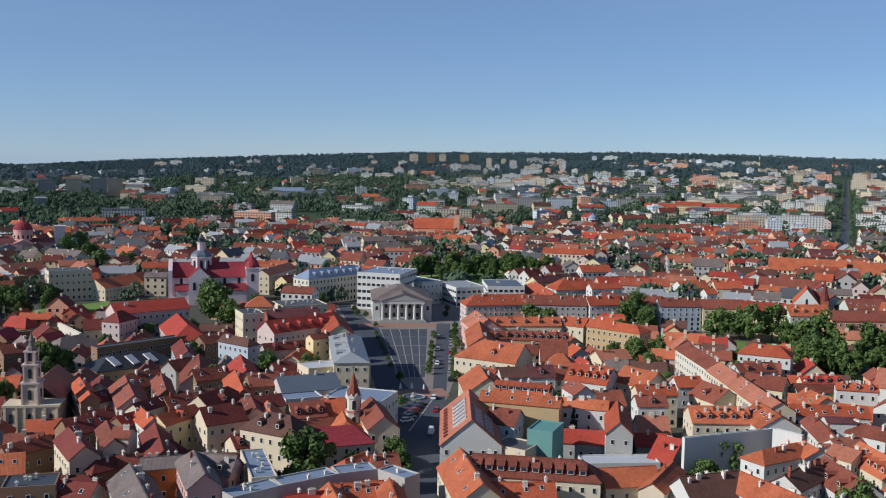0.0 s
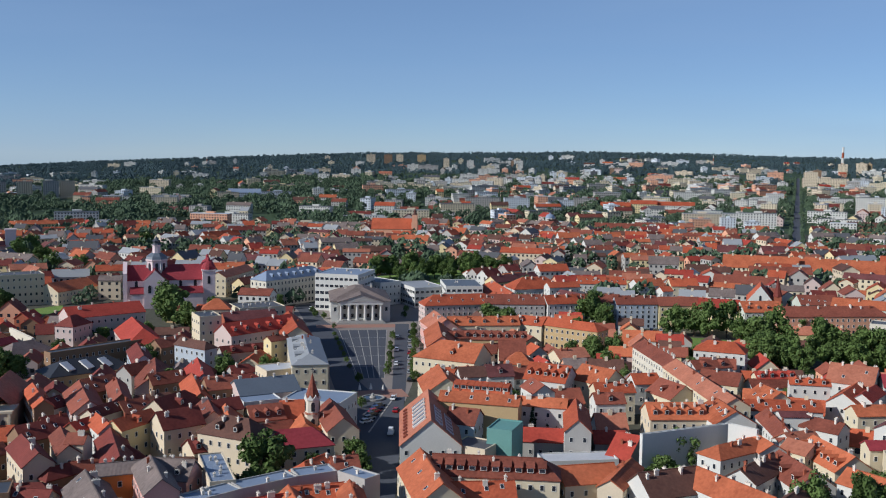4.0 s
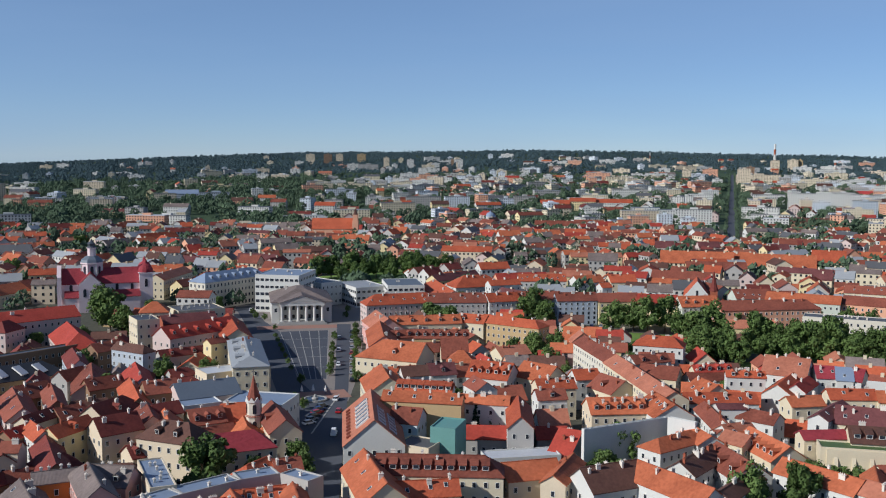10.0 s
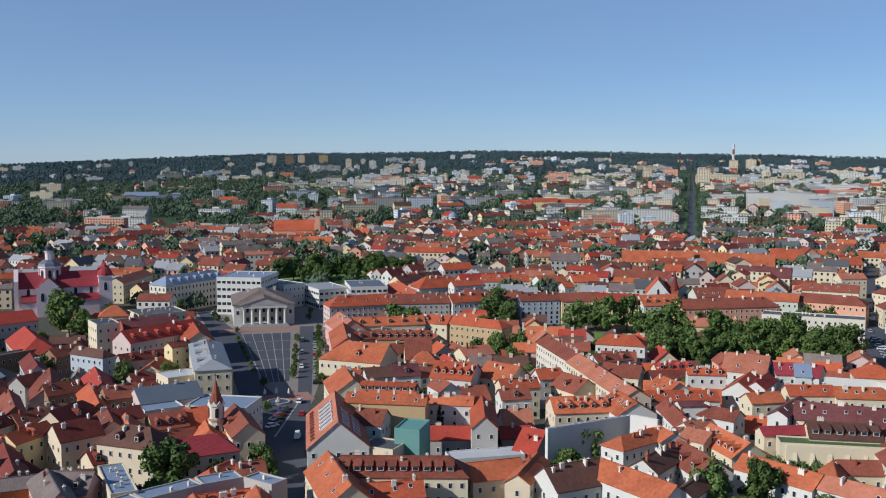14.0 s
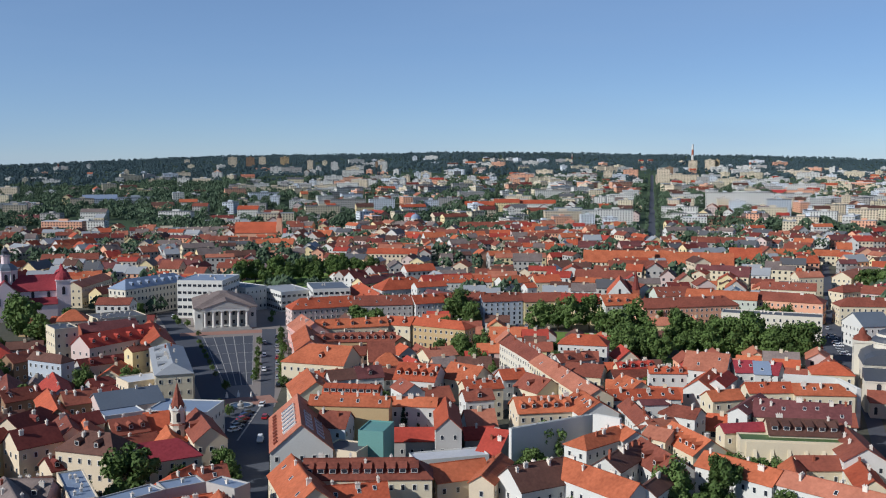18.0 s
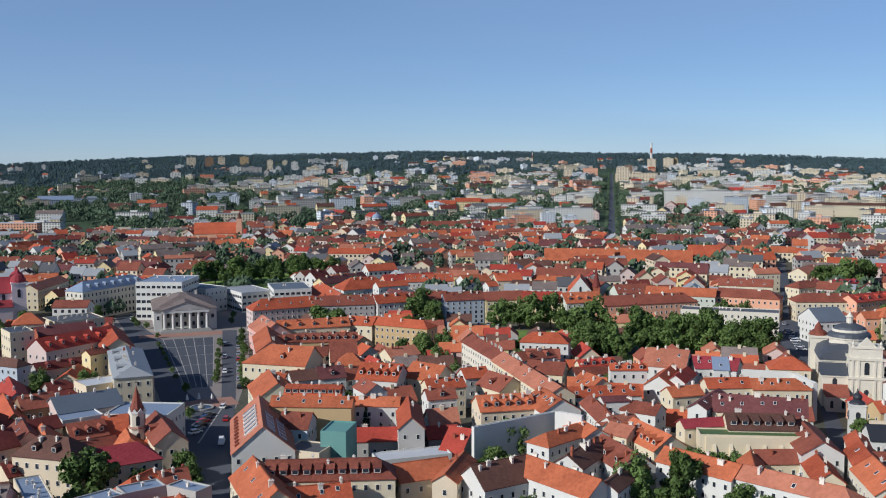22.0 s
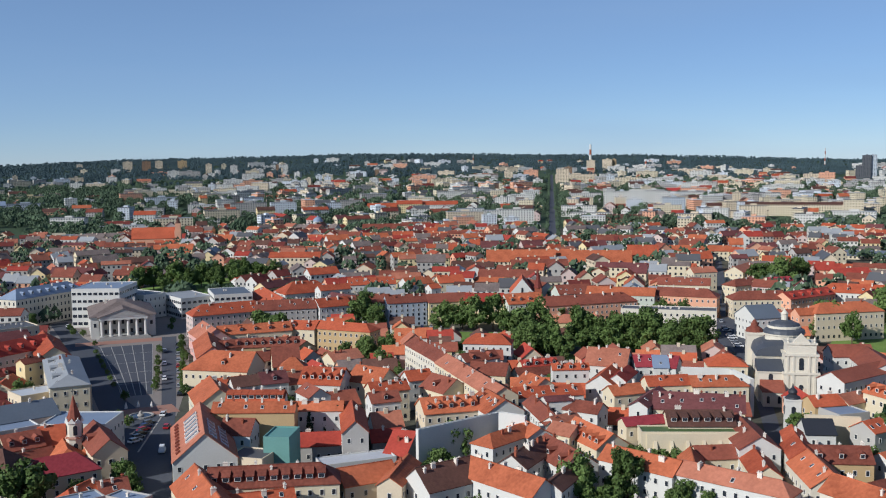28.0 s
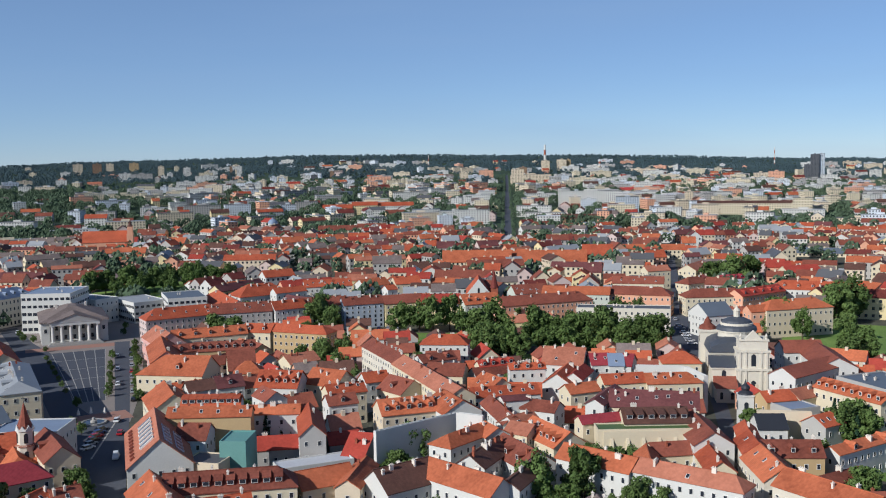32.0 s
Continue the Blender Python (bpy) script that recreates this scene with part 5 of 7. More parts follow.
    for z, y in ((2.6, -3.0), (12.2, -2.6)):
        part("window", ARCH["m"], t, pose(0, y, z))
        part("window", ARCH["s"], t, pose(-6.6 if z < 11 else -6.2, 2.5, z, 0, 0, 270))
    for x in (-5.2, -3.0, 3.0, 5.2):
        part("pilaster", Shape().box(x - 0.45, x + 0.45, -3.35, -2.95, -1, 10.6).mesh("pilaster", ["ivory"]), t)
        part("pilaster", Shape().box(x - 0.4, x + 0.4, -2.95, -2.55, 11.4, 17.2).mesh("pilaster", ["ivory"]), t)
    for x in (-5.0, 5.0):
        part("urn", Shape().ring([(0.5, 22.0), (0.3, 22.4), (0.6, 23.0), (0.15, 24.0)], 8, 0, 0, 1, 1, x, -1.4).mesh("urn", ["ivory"]), t)
    # the far tower beside the street
    tx, ty = -15.5, 30.0
    w = part("tower", Shape().box(tx - 3.6, tx + 3.6, ty - 3.6, ty + 3.6, -3, 24).box(tx - 4.0, tx + 4.0, ty - 4.0, ty + 4.0, 23.4, 24.4).mesh("tower", ["ivory"]), c)
    part("cap", Shape().ring([(4.0, 24.4), (3.4, 25.8), (1.8, 26.8), (1.4, 28.2), (0.1, 30)], 12, 0, 0, 1, 1, tx, ty).mesh("cap", ["r_redbrown"]), w)
    for a, dx, dy in ((0, 0, -3.6), (270, -3.6, 0), (90, 3.6, 0)):
        part("window", ARCH["s"], w, pose(tx + dx, ty + dy, 18.5, 0, 0, a))
    # stepped side walls and the low wing
    part("side_wing", Shape().box(-17, -6.6, -1, 8, -3, 12.5).box(-17.4, -6.2, -1.4, 8, 12.3, 13).mesh("side_wing", ["ivory"]), c)
    part("side_roof", Shape().add([(-17.6, -1.6, 13), (-6.2, -1.6, 13), (-6.2, 8, 16.5), (-17.6, 8, 16.5), (-17.6, 8, 13), (-6.2, 8, 13)], [(0, 1, 2, 3), (0, 3, 4), (1, 5, 2), (3, 2, 5, 4)]).mesh("side_roof", ["r_darkmetal"]), c)
    part("porch", Shape().box(-16, -7.5, -10, -1, -3, 6).mesh("porch", ["ivory"]), c)
    part("porch_roof", Shape().add([(-16.5, -10.5, 6), (-7.0, -10.5, 6), (-7.0, -1, 9.4), (-16.5, -1, 9.4), (-16.5, -1, 6), (-7.0, -1, 6)], [(0, 1, 2, 3), (0, 3, 4), (1, 5, 2)]).mesh("porch_roof", ["r_redbrown"]), c)
    part("window", ARCH["m"], c, pose(-12, -1, 7.5))
    for k in range(2):
        part("window", ARCH["s"], c, pose(-14 + 4.4 * k, -10, 1.5))
        part("window", ARCH["m"], c, pose(-17, 12 + 9 * k, 9, 0, 0, 270))


baroque_church()


def small_chapel_tower():
    c = thing("chapel_tower", 187, 262, 0, -27, "small white chapel tower with a black onion cap", "tower")
    c.scale = (0.72, 0.72, 0.66)
    part("tower", Shape().box(-3.2, 3.2, -3.2, 3.2, -2, 14.5).box(-3.5, 3.5, -3.5, 3.5, 14.5, 15.2).mesh("tower", ["white"]), c)
    part("cap", Shape().ring([(3.4, 15.2), (3.0, 16.0), (1.6, 17.0), (2.0, 18.2), (1.7, 19.2), (0.6, 20.2), (0.1, 22.4)], 12).mesh("cap", ["r_black"]), c)
    for a in (0, 90, 270):
        part("window", ARCH["m"], c, pose(0, 0, 0, 0, 0, a) @ pose(0, -3.2, 7.5))


small_chapel_tower()


def pink_church():
    """Pink and white church with a crowned dome."""
    rot = 14.0
    c = thing("church", -132, 560, 0, rot, "pink and white baroque church with crimson roofs and a crowned dome", "church")
    claim(-131, 566, rot, 52, 30)
    c.scale = (0.88, 0.95, 1.0)
    part("nave", Shape().box(-24, 24, -6, 12, -3, 15).mesh("nave", ["lilac"]), c)
    part("nave_roof", roof_shape(48, 18, 7.5, 0, 0, 0.4, 0.3).mesh("nave_roof", ["r_crimson"]), c, Matrix.Translation((0, 3, 15)))
    part("aisle", Shape().box(-22, 22, -12, -6, -3, 8).mesh("aisle", ["lilac"]), c)
    part("aisle_roof", Shape().add([(-22.4, -12.5, 7.9), (22.4, -12.5, 7.9), (22.4, -6, 11), (-22.4, -6, 11), (-22.4, -12.5, 8.2), (22.4, -12.5, 8.2), (22.4, -6, 11.3), (-22.4, -6, 11.3)], [(4, 5, 6, 7), (0, 1, 5, 4), (1, 2, 6, 5), (3, 0, 4, 7)]).mesh("aisle_roof", ["r_crimson"]), c)
    part("transept", Shape().box(-14, 0, -13, 3, -3, 15).mesh("transept", ["lilac"]), c)
    part("transept_gable", prism(14, 16, 15, 6.0, 0, -7, -13).mesh("transept_gable", ["lilac"]), c)
    part("transept_roof", Shape().add([(-14.5, -12.5, 15), (-7, -12.5, 21.5), (0.5, -12.5, 15), (-14.5, 3, 15), (-7, 3, 21.5), (0.5, 3, 15)], [(0, 1, 4, 3), (1, 2, 5, 4)]).mesh("transept_roof", ["r_crimson"]), c)
    part("drum", Shape().ring([(6.6, 18), (6.6, 25), (7.3, 25.2), (7.3, 26)], 8, 0, 0.39, 1, 1, -6, 4).mesh("drum", ["lilac"]), c)
    part("dome", Shape().ring([(7.2, 26), (6.6, 27.4), (4.4, 28.8), (3.3, 29.4)], 8, 0, 0.39, 1, 1, -6, 4).mesh("dome", ["r_slate"]), c)
    part("lantern", Shape().ring([(2.7, 29.4), (2.7, 33.4), (3.2, 33.6), (3.2, 34.0)], 8, 0, 0.39, 1, 1, -6, 4).mesh("lantern", ["lilac"]), c)
    part("lantern_cap", Shape().ring([(3.1, 34.0), (2.0, 34.8), (2.6, 36.2), (1.2, 37.2), (0.2, 38.8)], 8, 0, 0.39, 1, 1, -6, 4).mesh("lantern_cap", ["r_darkmetal"]), c)
    for k in range(8):
        part("window", ARCH["m"], c, pose(-6, 4, 0, 0, 0, 45 * k) @ pose(0, -6.2, 19.6))
        part("column", Shape().ring([(0.35, 18), (0.35, 25.2)], 6).mesh("column", ["white"]), c, pose(-6, 4, 0, 0, 0, 45 * k + 22.5) @ pose(0, -6.7, 0))
    cross_part(c, -6, 4, 38.2)
    for ty in (-4, 10):
        t = part("tower", Shape().box(22, 30, ty - 4, ty + 4, -3, 20).mesh("tower", ["lilac"]), c)
        part("cornice", Shape().box(21.6, 30.4, ty - 4.4, ty + 4.4, 19.6, 20.4).mesh("cornice", ["lilac"]), t)
        part("cap", Shape().ring([(4.6, 20.4), (4.4, 22), (3, 24), (1.2, 25), (0.9, 26.4), (0.1, 28)], 12, 0, 0, 1, 1, 26, ty).mesh("cap", ["r_crimson"]), t)
        part("window", ARCH["m"], t, pose(26, ty - 4, 12.5))
    part("facade", Shape().box(-26.5, -24, -8, 14, -3, 19).mesh("facade", ["lilac"]), c)
    part("facade_gable", prism(22, 2.5, 19, 5.5).mesh("facade_gable", ["lilac"]), c, pose(-24, 3, 0, 0, 0, 90))
    for k in range(5):
        if k not in (1, 2):
            part("window", ARCH["m"], c, pose(-18.5 + 9 * k, -6, 10.2))
    for x in (-10.5, -3.5):
        part("window", ARCH["m"], c, pose(x, -13, 8.5))


pink_church()


def orthodox_tower():
    c = thing("bell_tower", -25.6, 286, 0, 10, "pale pink orthodox bell tower with a red-brown spire and gold cross", "tower")
    claim(-25.6, 286, 10, 5, 5)
    c.scale = (0.9, 0.9, 0.9)
    part("tower", Shape().ring([(2.7, -2), (2.7, 5.0), (2.95, 5.1), (2.95, 5.6), (2.5, 5.7), (2.5, 10.6), (2.8, 10.7), (2.8, 11.2), (2.35, 11.3), (2.35, 15.6)], 8).mesh("tower", ["ivory"]), c)
    part("red_band", Shape().ring([(2.85, 10.9), (2.92, 10.95), (2.92, 11.1), (2.4, 11.4)], 8).mesh("red_band", ["brick"]), c)
    part("cornice", Shape().ring([(2.4, 15.4), (2.75, 15.6), (2.75, 16.2), (2.3, 16.3)], 8).mesh("cornice", ["white"]), c)
    for k in range(8):
        part("gablet", prism(1.7, 0.3, 16.1, 1.2).mesh("gablet", ["white"]), c, pose(0, 0, 0, 0, 0, 22.5 + 45 * k) @ pose(0, -2.5, 0))
    part("spire", Shape().ring([(2.55, 16.1), (1.7, 18.4), (0.95, 20.8), (0.05, 24.2)], 8).mesh("spire", ["r_redbrown"]), c)
    cross_part(c, 0, 0, 24.0)
    for a in (0, 90, 270):
        part("window", ARCH["s"], c, pose(0, 0, 0, 0, 0, a) @ pose(0, -2.33, 12.0))
        part("window", ARCH["s"], c, pose(0, 0, 0, 0, 0, a) @ pose(0, -2.45, 6.6))


orthodox_tower()


def grey_church():
    """Weathered church with one tall tiered tower at the edge of the old quarter."""
    c = thing("church", -122, 292, 0, 8, "weathered beige baroque church with one tall stepped tower", "church")
    claim(-122, 306, 8, 22, 36)
    c.scale = (0.86, 1.0, 0.96)
    part("front", Shape().box(-10, 8.5, -2, 6, -3, 8.5).box(-10.4, 8.9, -2.4, 6.4, 8.5, 9.2).mesh("front", ["beige"]), c)
    part("nave", Shape().box(-9, 7, 6, 32, -3, 8.5).mesh("nave", ["greypink"]), c)
    part("nave_roof", roof_shape(26, 16, 6, 0, 0, 0.3, 0.25).mesh("nave_roof", ["r_salmon"]), c, pose(-1, 19, 8.5, 0, 0, 90))
    for x in (-9.4, -5.6, -2.8, 0.4, 3.8, 7.9):
        part("pilaster", Shape().box(x - 0.35, x + 0.35, -2.35, -1.95, -2, 8.4).mesh("pilaster", ["beige"]), c)
    for x in (-7.5, -1.3, 5.8):
        part("window", ARCH["s"], c, pose(x, -2, 3.5))
    z, half = 9.2, 2.9
    for k, tall in enumerate((6.4, 5.2, 3.6)):
        t = part("tower_tier", Shape().box(-1.3 - half, -1.3 + half, 1.6 - half, 1.6 + half, z, z + tall).mesh("tower_tier", ["beige"]), c)
        part("cornice", Shape().box(-1.7 - half, -0.9 + half, 1.2 - half, 2.0 + half, z + tall, z + tall + 0.5).mesh("cornice", ["greypink"]), t)
        for sx in (-1, 1):
            part("pilaster", Shape().box(-1.3 + sx * (half - 0.35) - 0.3, -1.3 + sx * (half - 0.35) + 0.3, 1.25 - half, 1.6 - half, z, z + tall).mesh("pilaster", ["greypink"]), t)
        for a, dx, dy in ((0, 0, -half), (90, half, 0)):
            part("window", ARCH["s"], t, pose(-1.3 + dx, 1.6 + dy, z + 0.25 * tall, 0, 0, a))
        z, half = z + tall + 0.5, half - 0.55
    part("cap", Shape().ring([(1.9, z), (1.7, z + 0.9), (0.9, z + 1.6), (0.9, z + 2.8), (1.2, z + 3.0), (0.6, z + 4.0), (0.08, z + 5.8)], 10, 0, 0, 1, 1, -1.3, 1.6).mesh("cap", ["r_greybrown"]), c)


grey_church()


def dome_church():
    c = thing("church", -326, 772, 0, 22, "pale pink church with a red dome and small bell tower", "church")
    claim(-326, 776, 22, 48, 26)
    part("nave", Shape().box(-20, 20, 0, 16, -3, 12).mesh("nave", ["pink"]), c)
    part("nave_roof", roof_shape(40, 16, 3, 0, 0, 0.4, 0.3).mesh("nave_roof", ["r_maroon"]), c, Matrix.Translation((0, 8, 12)))
    part("wing", Shape().box(-10, 4, -8, 0, -3, 12).mesh("wing", ["pink"]), c)
    part("wing_gable", prism(14, 9, 12, 3, 0, -3, -8).mesh("wing_gable", ["pink"]), c)
    part("drum", Shape().ring([(7, 12), (7, 21), (7.4, 21.2), (7.4, 21.8)], 18, 0, 0, 1, 1, -3, 8).mesh("drum", ["pink"]), c)
    part("dome", Shape().ring([(7.2, 21.8), (6.6, 24.5), (4.6, 27), (1.6, 28.4), (0.8, 31), (0.1, 33)], 18, 0, 0, 1, 1, -3, 8).mesh("dome", ["r_crimson"]), c)
    part("bell_tower", Shape().box(20, 28, 2, 10, -3, 24).box(19.6, 28.4, 1.6, 10.4, 24, 25).mesh("bell_tower", ["lilac"]), c)
    for k in range(4):
        part("window", ARCH["s"], c, pose(-15 + 10 * k, 0, 5))
    for k in range(5):
        a = -60 + 30 * k
        part("window", ARCH["s"], c, pose(-3, 8, 0, 0, 0, a) @ pose(0, -7, 15))


dome_church()

# the narrow street past the white church, the car park and greens
for q in ((137, 184, 147.6, 204, 6), (147.6, 204, 166.8, 238.6, 6), (166.8, 238.6, 193.2, 284.7, 6), (193.2, 284.7, 219.4, 332.3, 6), (219.4, 332.3, 254.5, 398.2, 8), (254.5, 398.2, 296.4, 475.2, 9), (296.4, 475.2, 360.7, 585.5, 7), (360.7, 585.5, 415.8, 679.2, 6), (415.8, 679.2, 492.4, 807.4, 6)):
    clear_strip(*q)
    strip("road", *q[:4], q[4] - 1, "asphalt", 0.05, "narrow shaded asphalt street between houses", "road")
clear_strip(238, 380, 276, 460, 16)
strip("car_park", 237, 378, 275, 462, 16, "asphalt", 0.09, "grey asphalt car park beside the street")
strip("lawn", 130, 452, 205, 418, 34, "grass", 0.06, "shady green lawn of the park", "lawn")
strip("lawn", 165, 380, 235, 398, 26, "grass", 0.07, "green lawn under park trees", "lawn")
strip("lawn", 285, 330, 350, 400, 60, "grass", 0.06, "sunlit green lawn by the church", "lawn")
strip("lawn", 180, 215, 240, 250, 34, "grass", 0.05, "green courtyard garden", "lawn")
strip("lawn", -5, 668, 70, 720, 70, "grass", 0.06, "green park behind the museum", "lawn")
for q in ((120, 460, 210, 415, 30), (150, 385, 245, 400, 26), (285, 330, 350, 400, 60), (175, 215, 240, 250, 30), (-215, 522, -120, 500, 24), (-15, 662, 75, 722, 60), (80, 262, 92, 290, 12), (92, 222, 134, 206, 20), (-160, 545, -98, 530, 14)):
    clear_strip(*q)


# ---- trees of the parks and courtyards ----
def grove(x0, y0, x1, y1, w, n, seed, size=(0.85, 1.15), kinds=(0, 1, 4)):
    rnd = random.Random(seed)
    d = Vector((y1 - y0, x0 - x1)).normalized()
    for k in range(n):
        a, b = (k + rnd.uniform(0.1, 0.9)) / n, rnd.uniform(-0.5, 0.5) * w
        tree(x0 + (x1 - x0) * a + d.x * b, y0 + (y1 - y0) * a + d.y * b, rnd.choice(kinds), rnd.uniform(*size), z=0)


grove(146, 393, 158, 389, 8, 7, 1, (0.95, 1.2))
grove(172, 393, 207, 388, 12, 18, 2, (0.95, 1.2))
grove(205, 380, 221, 371, 12, 10, 3, (0.9, 1.15), (0, 1, 2, 4))
grove(182, 420, 222, 408, 10, 8, 33, (0.7, 0.95), (0, 1, 3))
grove(-12, 672, 75, 722, 34, 34, 4, (0.8, 1.1))
grove(236, 446, 262, 458, 8, 5, 21, (0.6, 0.8), (0, 1))


def garden_tree(x, y, r, kind):
    """A tree with a crown r metres wide to either side."""
    tree(x, y, kind, r / (5.0, 5.5, 4.2, 4.4, 6.2)[kind], z=0, group="garden trees of the courtyards")
    claim(x, y, 0, 1.2 * r, 1.2 * r)


garden_tree(-291.5, 762.1, 7.0, 1)
garden_tree(-293.9, 794.8, 8.0, 4)
garden_tree(-262.5, 732.5, 7.0, 0)
garden_tree(-236.4, 679.1, 6.0, 1)
garden_tree(-217.9, 488.7, 7.0, 0)
garden_tree(-209.7, 484.1, 6.0, 4)
garden_tree(-205.4, 515.6, 5.0, 2)
garden_tree(-217.8, 682.1, 6.0, 0)
garden_tree(-188.0, 607.1, 4.0, 3)
garden_tree(-219.8, 862.6, 7.0, 4)
garden_tree(-33.8, 248.4, 6.4, 0)
garden_tree(-35.8, 237.7, 3.8, 2)
garden_tree(-21.3, 263.8, 3.2, 2)
garden_tree(-23.0, 257.4, 2.5, 3)
garden_tree(-11.9, 262.3, 3.8, 4)
garden_tree(-9.8, 255.7, 2.8, 3)
garden_tree(-79.9, 346.2, 4.2, 2)
garden_tree(-65.8, 371.1, 4.0, 1)
garden_tree(-50.3, 368.3, 3.5, 3)
garden_tree(-144.6, 358.2, 5.4, 4)
garden_tree(-139.9, 360.6, 4.5, 0)
garden_tree(-112.1, 489.0, 8.5, 2)
garden_tree(-122.0, 512.8, 7.6, 1)
garden_tree(-102.1, 469.0, 6.1, 3)
garden_tree(-201.7, 507.2, 5.7, 4)
garden_tree(-100.2, 327.1, 2.8, 3)
garden_tree(76.0, 259.4, 4.8, 0)
garden_tree(80.2, 262.7, 3.8, 0)
garden_tree(69.6, 250.8, 3.6, 2)
garden_tree(84.1, 262.0, 2.6, 3)
garden_tree(132.8, 323.3, 3.7, 0)
garden_tree(81.5, 378.4, 4.5, 2)
garden_tree(89.9, 403.8, 4.3, 1)
garden_tree(81.1, 405.3, 4.8, 3)
garden_tree(62.4, 389.8, 3.2, 4)
garden_tree(50.9, 461.6, 5.5, 0)
garden_tree(44.5, 487.8, 5.8, 2)
garden_tree(49.1, 483.3, 4.0, 1)
garden_tree(96.1, 490.7, 7.7, 3)
garden_tree(98.5, 471.2, 5.7, 4)
garden_tree(83.7, 459.4, 3.9, 0)
garden_tree(132.5, 469.7, 6.2, 2)
garden_tree(142.2, 468.1, 5.7, 1)
garden_tree(147.4, 461.7, 6.7, 3)
garden_tree(157.4, 465.5, 6.3, 4)
garden_tree(158.4, 447.6, 5.0, 0)
garden_tree(158.0, 423.5, 6.8, 2)
garden_tree(167.1, 429.7, 7.0, 1)
garden_tree(146.1, 387.9, 5.3, 3)
garden_tree(155.4, 386.3, 4.9, 4)
garden_tree(159.9, 379.4, 4.8, 0)
garden_tree(190.5, 459.9, 5.2, 2)
garden_tree(34.5, 226.6, 2.0, 2)
garden_tree(35.8, 222.4, 1.9, 3)
garden_tree(105.9, 212.4, 5.4, 4)
garden_tree(98.2, 207.3, 3.6, 0)
garden_tree(93.2, 212.6, 5.0, 1)
garden_tree(92.9, 205.2, 3.3, 1)
garden_tree(114.3, 201.1, 3.7, 3)
garden_tree(117.2, 195.8, 3.1, 3)
garden_tree(106.8, 201.0, 2.8, 2)
garden_tree(204.1, 232.3, 6.2, 2)
garden_tree(196.1, 228.9, 4.7, 1)
garden_tree(173.6, 210.9, 3.9, 3)
garden_tree(203.5, 225.9, 4.7, 4)
garden_tree(168.2, 189.1, 4.3, 0)
garden_tree(341.6, 404.4, 8.5, 2)
garden_tree(354.3, 409.1, 8.5, 1)
garden_tree(312.3, 362.1, 5.2, 3)
garden_tree(305.6, 349.1, 4.2, 4)
garden_tree(298.0, 394.8, 6.9, 0)
garden_tree(288.2, 390.1, 5.1, 2)
garden_tree(299.1, 376.4, 5.0, 1)
garden_tree(377.0, 541.2, 8.4, 3)
garden_tree(393.9, 546.8, 7.8, 4)
garden_tree(367.8, 552.6, 7.6, 0)
garden_tree(276.9, 319.2, 5.9, 2)
garden_tree(286.1, 321.8, 6.0, 1)
for k in range(3):
    tree(39.0 + 4.0 * k, 282.4 - 0.5 * k, k, 1.25, conifer=True, z=0)
for k in range(3):
    tree(-66 + 4 * k, 448, k, 0.6, conifer=True, z=0)
tree(196, 232, 0, 1.2, conifer=True, z=0)
tree(199, 226, 1, 1.1, conifer=True, z=0)
rt = random.Random(21)
for k in range(8):
    tree(-4.6 + 0.1 * k + rt.uniform(-0.6, 0.6), 380 + 12.5 * k + rt.uniform(-2.5, 2.5), None, rt.uniform(0.75, 1.15), bush=True, z=0.1, group="street trees of the square")
    tree(-31.5 + 1.6 * (7 - k) - (0.2 * k), 392 + 12 * k if k < 7 else 486, None, 0.75, bush=True, z=0.1, group="street trees of the square")
for k in range(12):
    tree(5.6 + 0.1 * k + rt.uniform(-0.8, 0.8), 372 + 10 * k + rt.uniform(-2.5, 2.5), None, rt.uniform(0.8, 1.35), bush=True, z=0.1, group="street trees of the square")
for (x, y) in ((-15.5, 368), (-16, 338), (-13, 330), (2, 520), (3, 540), (-45, 520), (-48, 535), (-40, 515)):
    tree(x, y, None, 1.1, bush=True, z=0.1, group="street trees of the square")

# ---- parked cars ----
rc = random.Random(3)
CC = ["white", "silver", "black", "red", "blue", "grey", "white", "silver"]
for k in range(6):
    car(-10.6 + 0.75 * k, 311 + 4.2 * k, 40, CC[k % 8])
car(-2.6, 298, 84, "white", van=True)
car(-1.2, 325, 80, "red")
car(-2.2, 342, 80, "white")
for k in range(9):
    car(3.6 + 0.12 * k, 372 + 13 * k + rc.uniform(-2, 2), 88, rc.choice(CC))
for k in range(3):
    car(-1.6 + 0.1 * k, 400 + 30 * k, 88, rc.choice(CC))
for k in range(7):
    car(-50 + 4.2 * k, 548 + rc.uniform(-1, 1), 92, rc.choice(CC))
for k in range(10):
    a = k / 9
    car(235 + 26 * a, 384 + 56 * a, -25, rc.choice(CC), z=0.12)
    if k % 3:
        car(244 + 26 * a, 380 + 56 * a, -25, rc.choice(CC), z=0.12)
for k in range(9):
    car(98 + 4.6 * k, 489 - 0.8 * k, 70, rc.choice(CC), z=0.02)
for k in range(5):
    car(252 + 12 * k, 400 + 24 * k, 63, rc.choice(CC))
clear_strip(92, 492, 142, 482, 12)


def stack(x, y, r, h, label, bands=5, name="chimney_stack"):
    e = thing(name, x, y, terrain(x, y), 0, label, "chimney" if name == "chimney_stack" else "mast")
    for k in range(bands):
        a, b = k / bands, (k + 1) / bands
        part("section", Shape().ring([(r * (1 - 0.4 * a), h * a), (r * (1 - 0.4 * b), h * b)], 10).mesh("section", ["white" if (bands - k) % 2 else "brick"]), e)


def at(az, r):
    return r * math.sin(radians(az)), r * math.cos(radians(az))


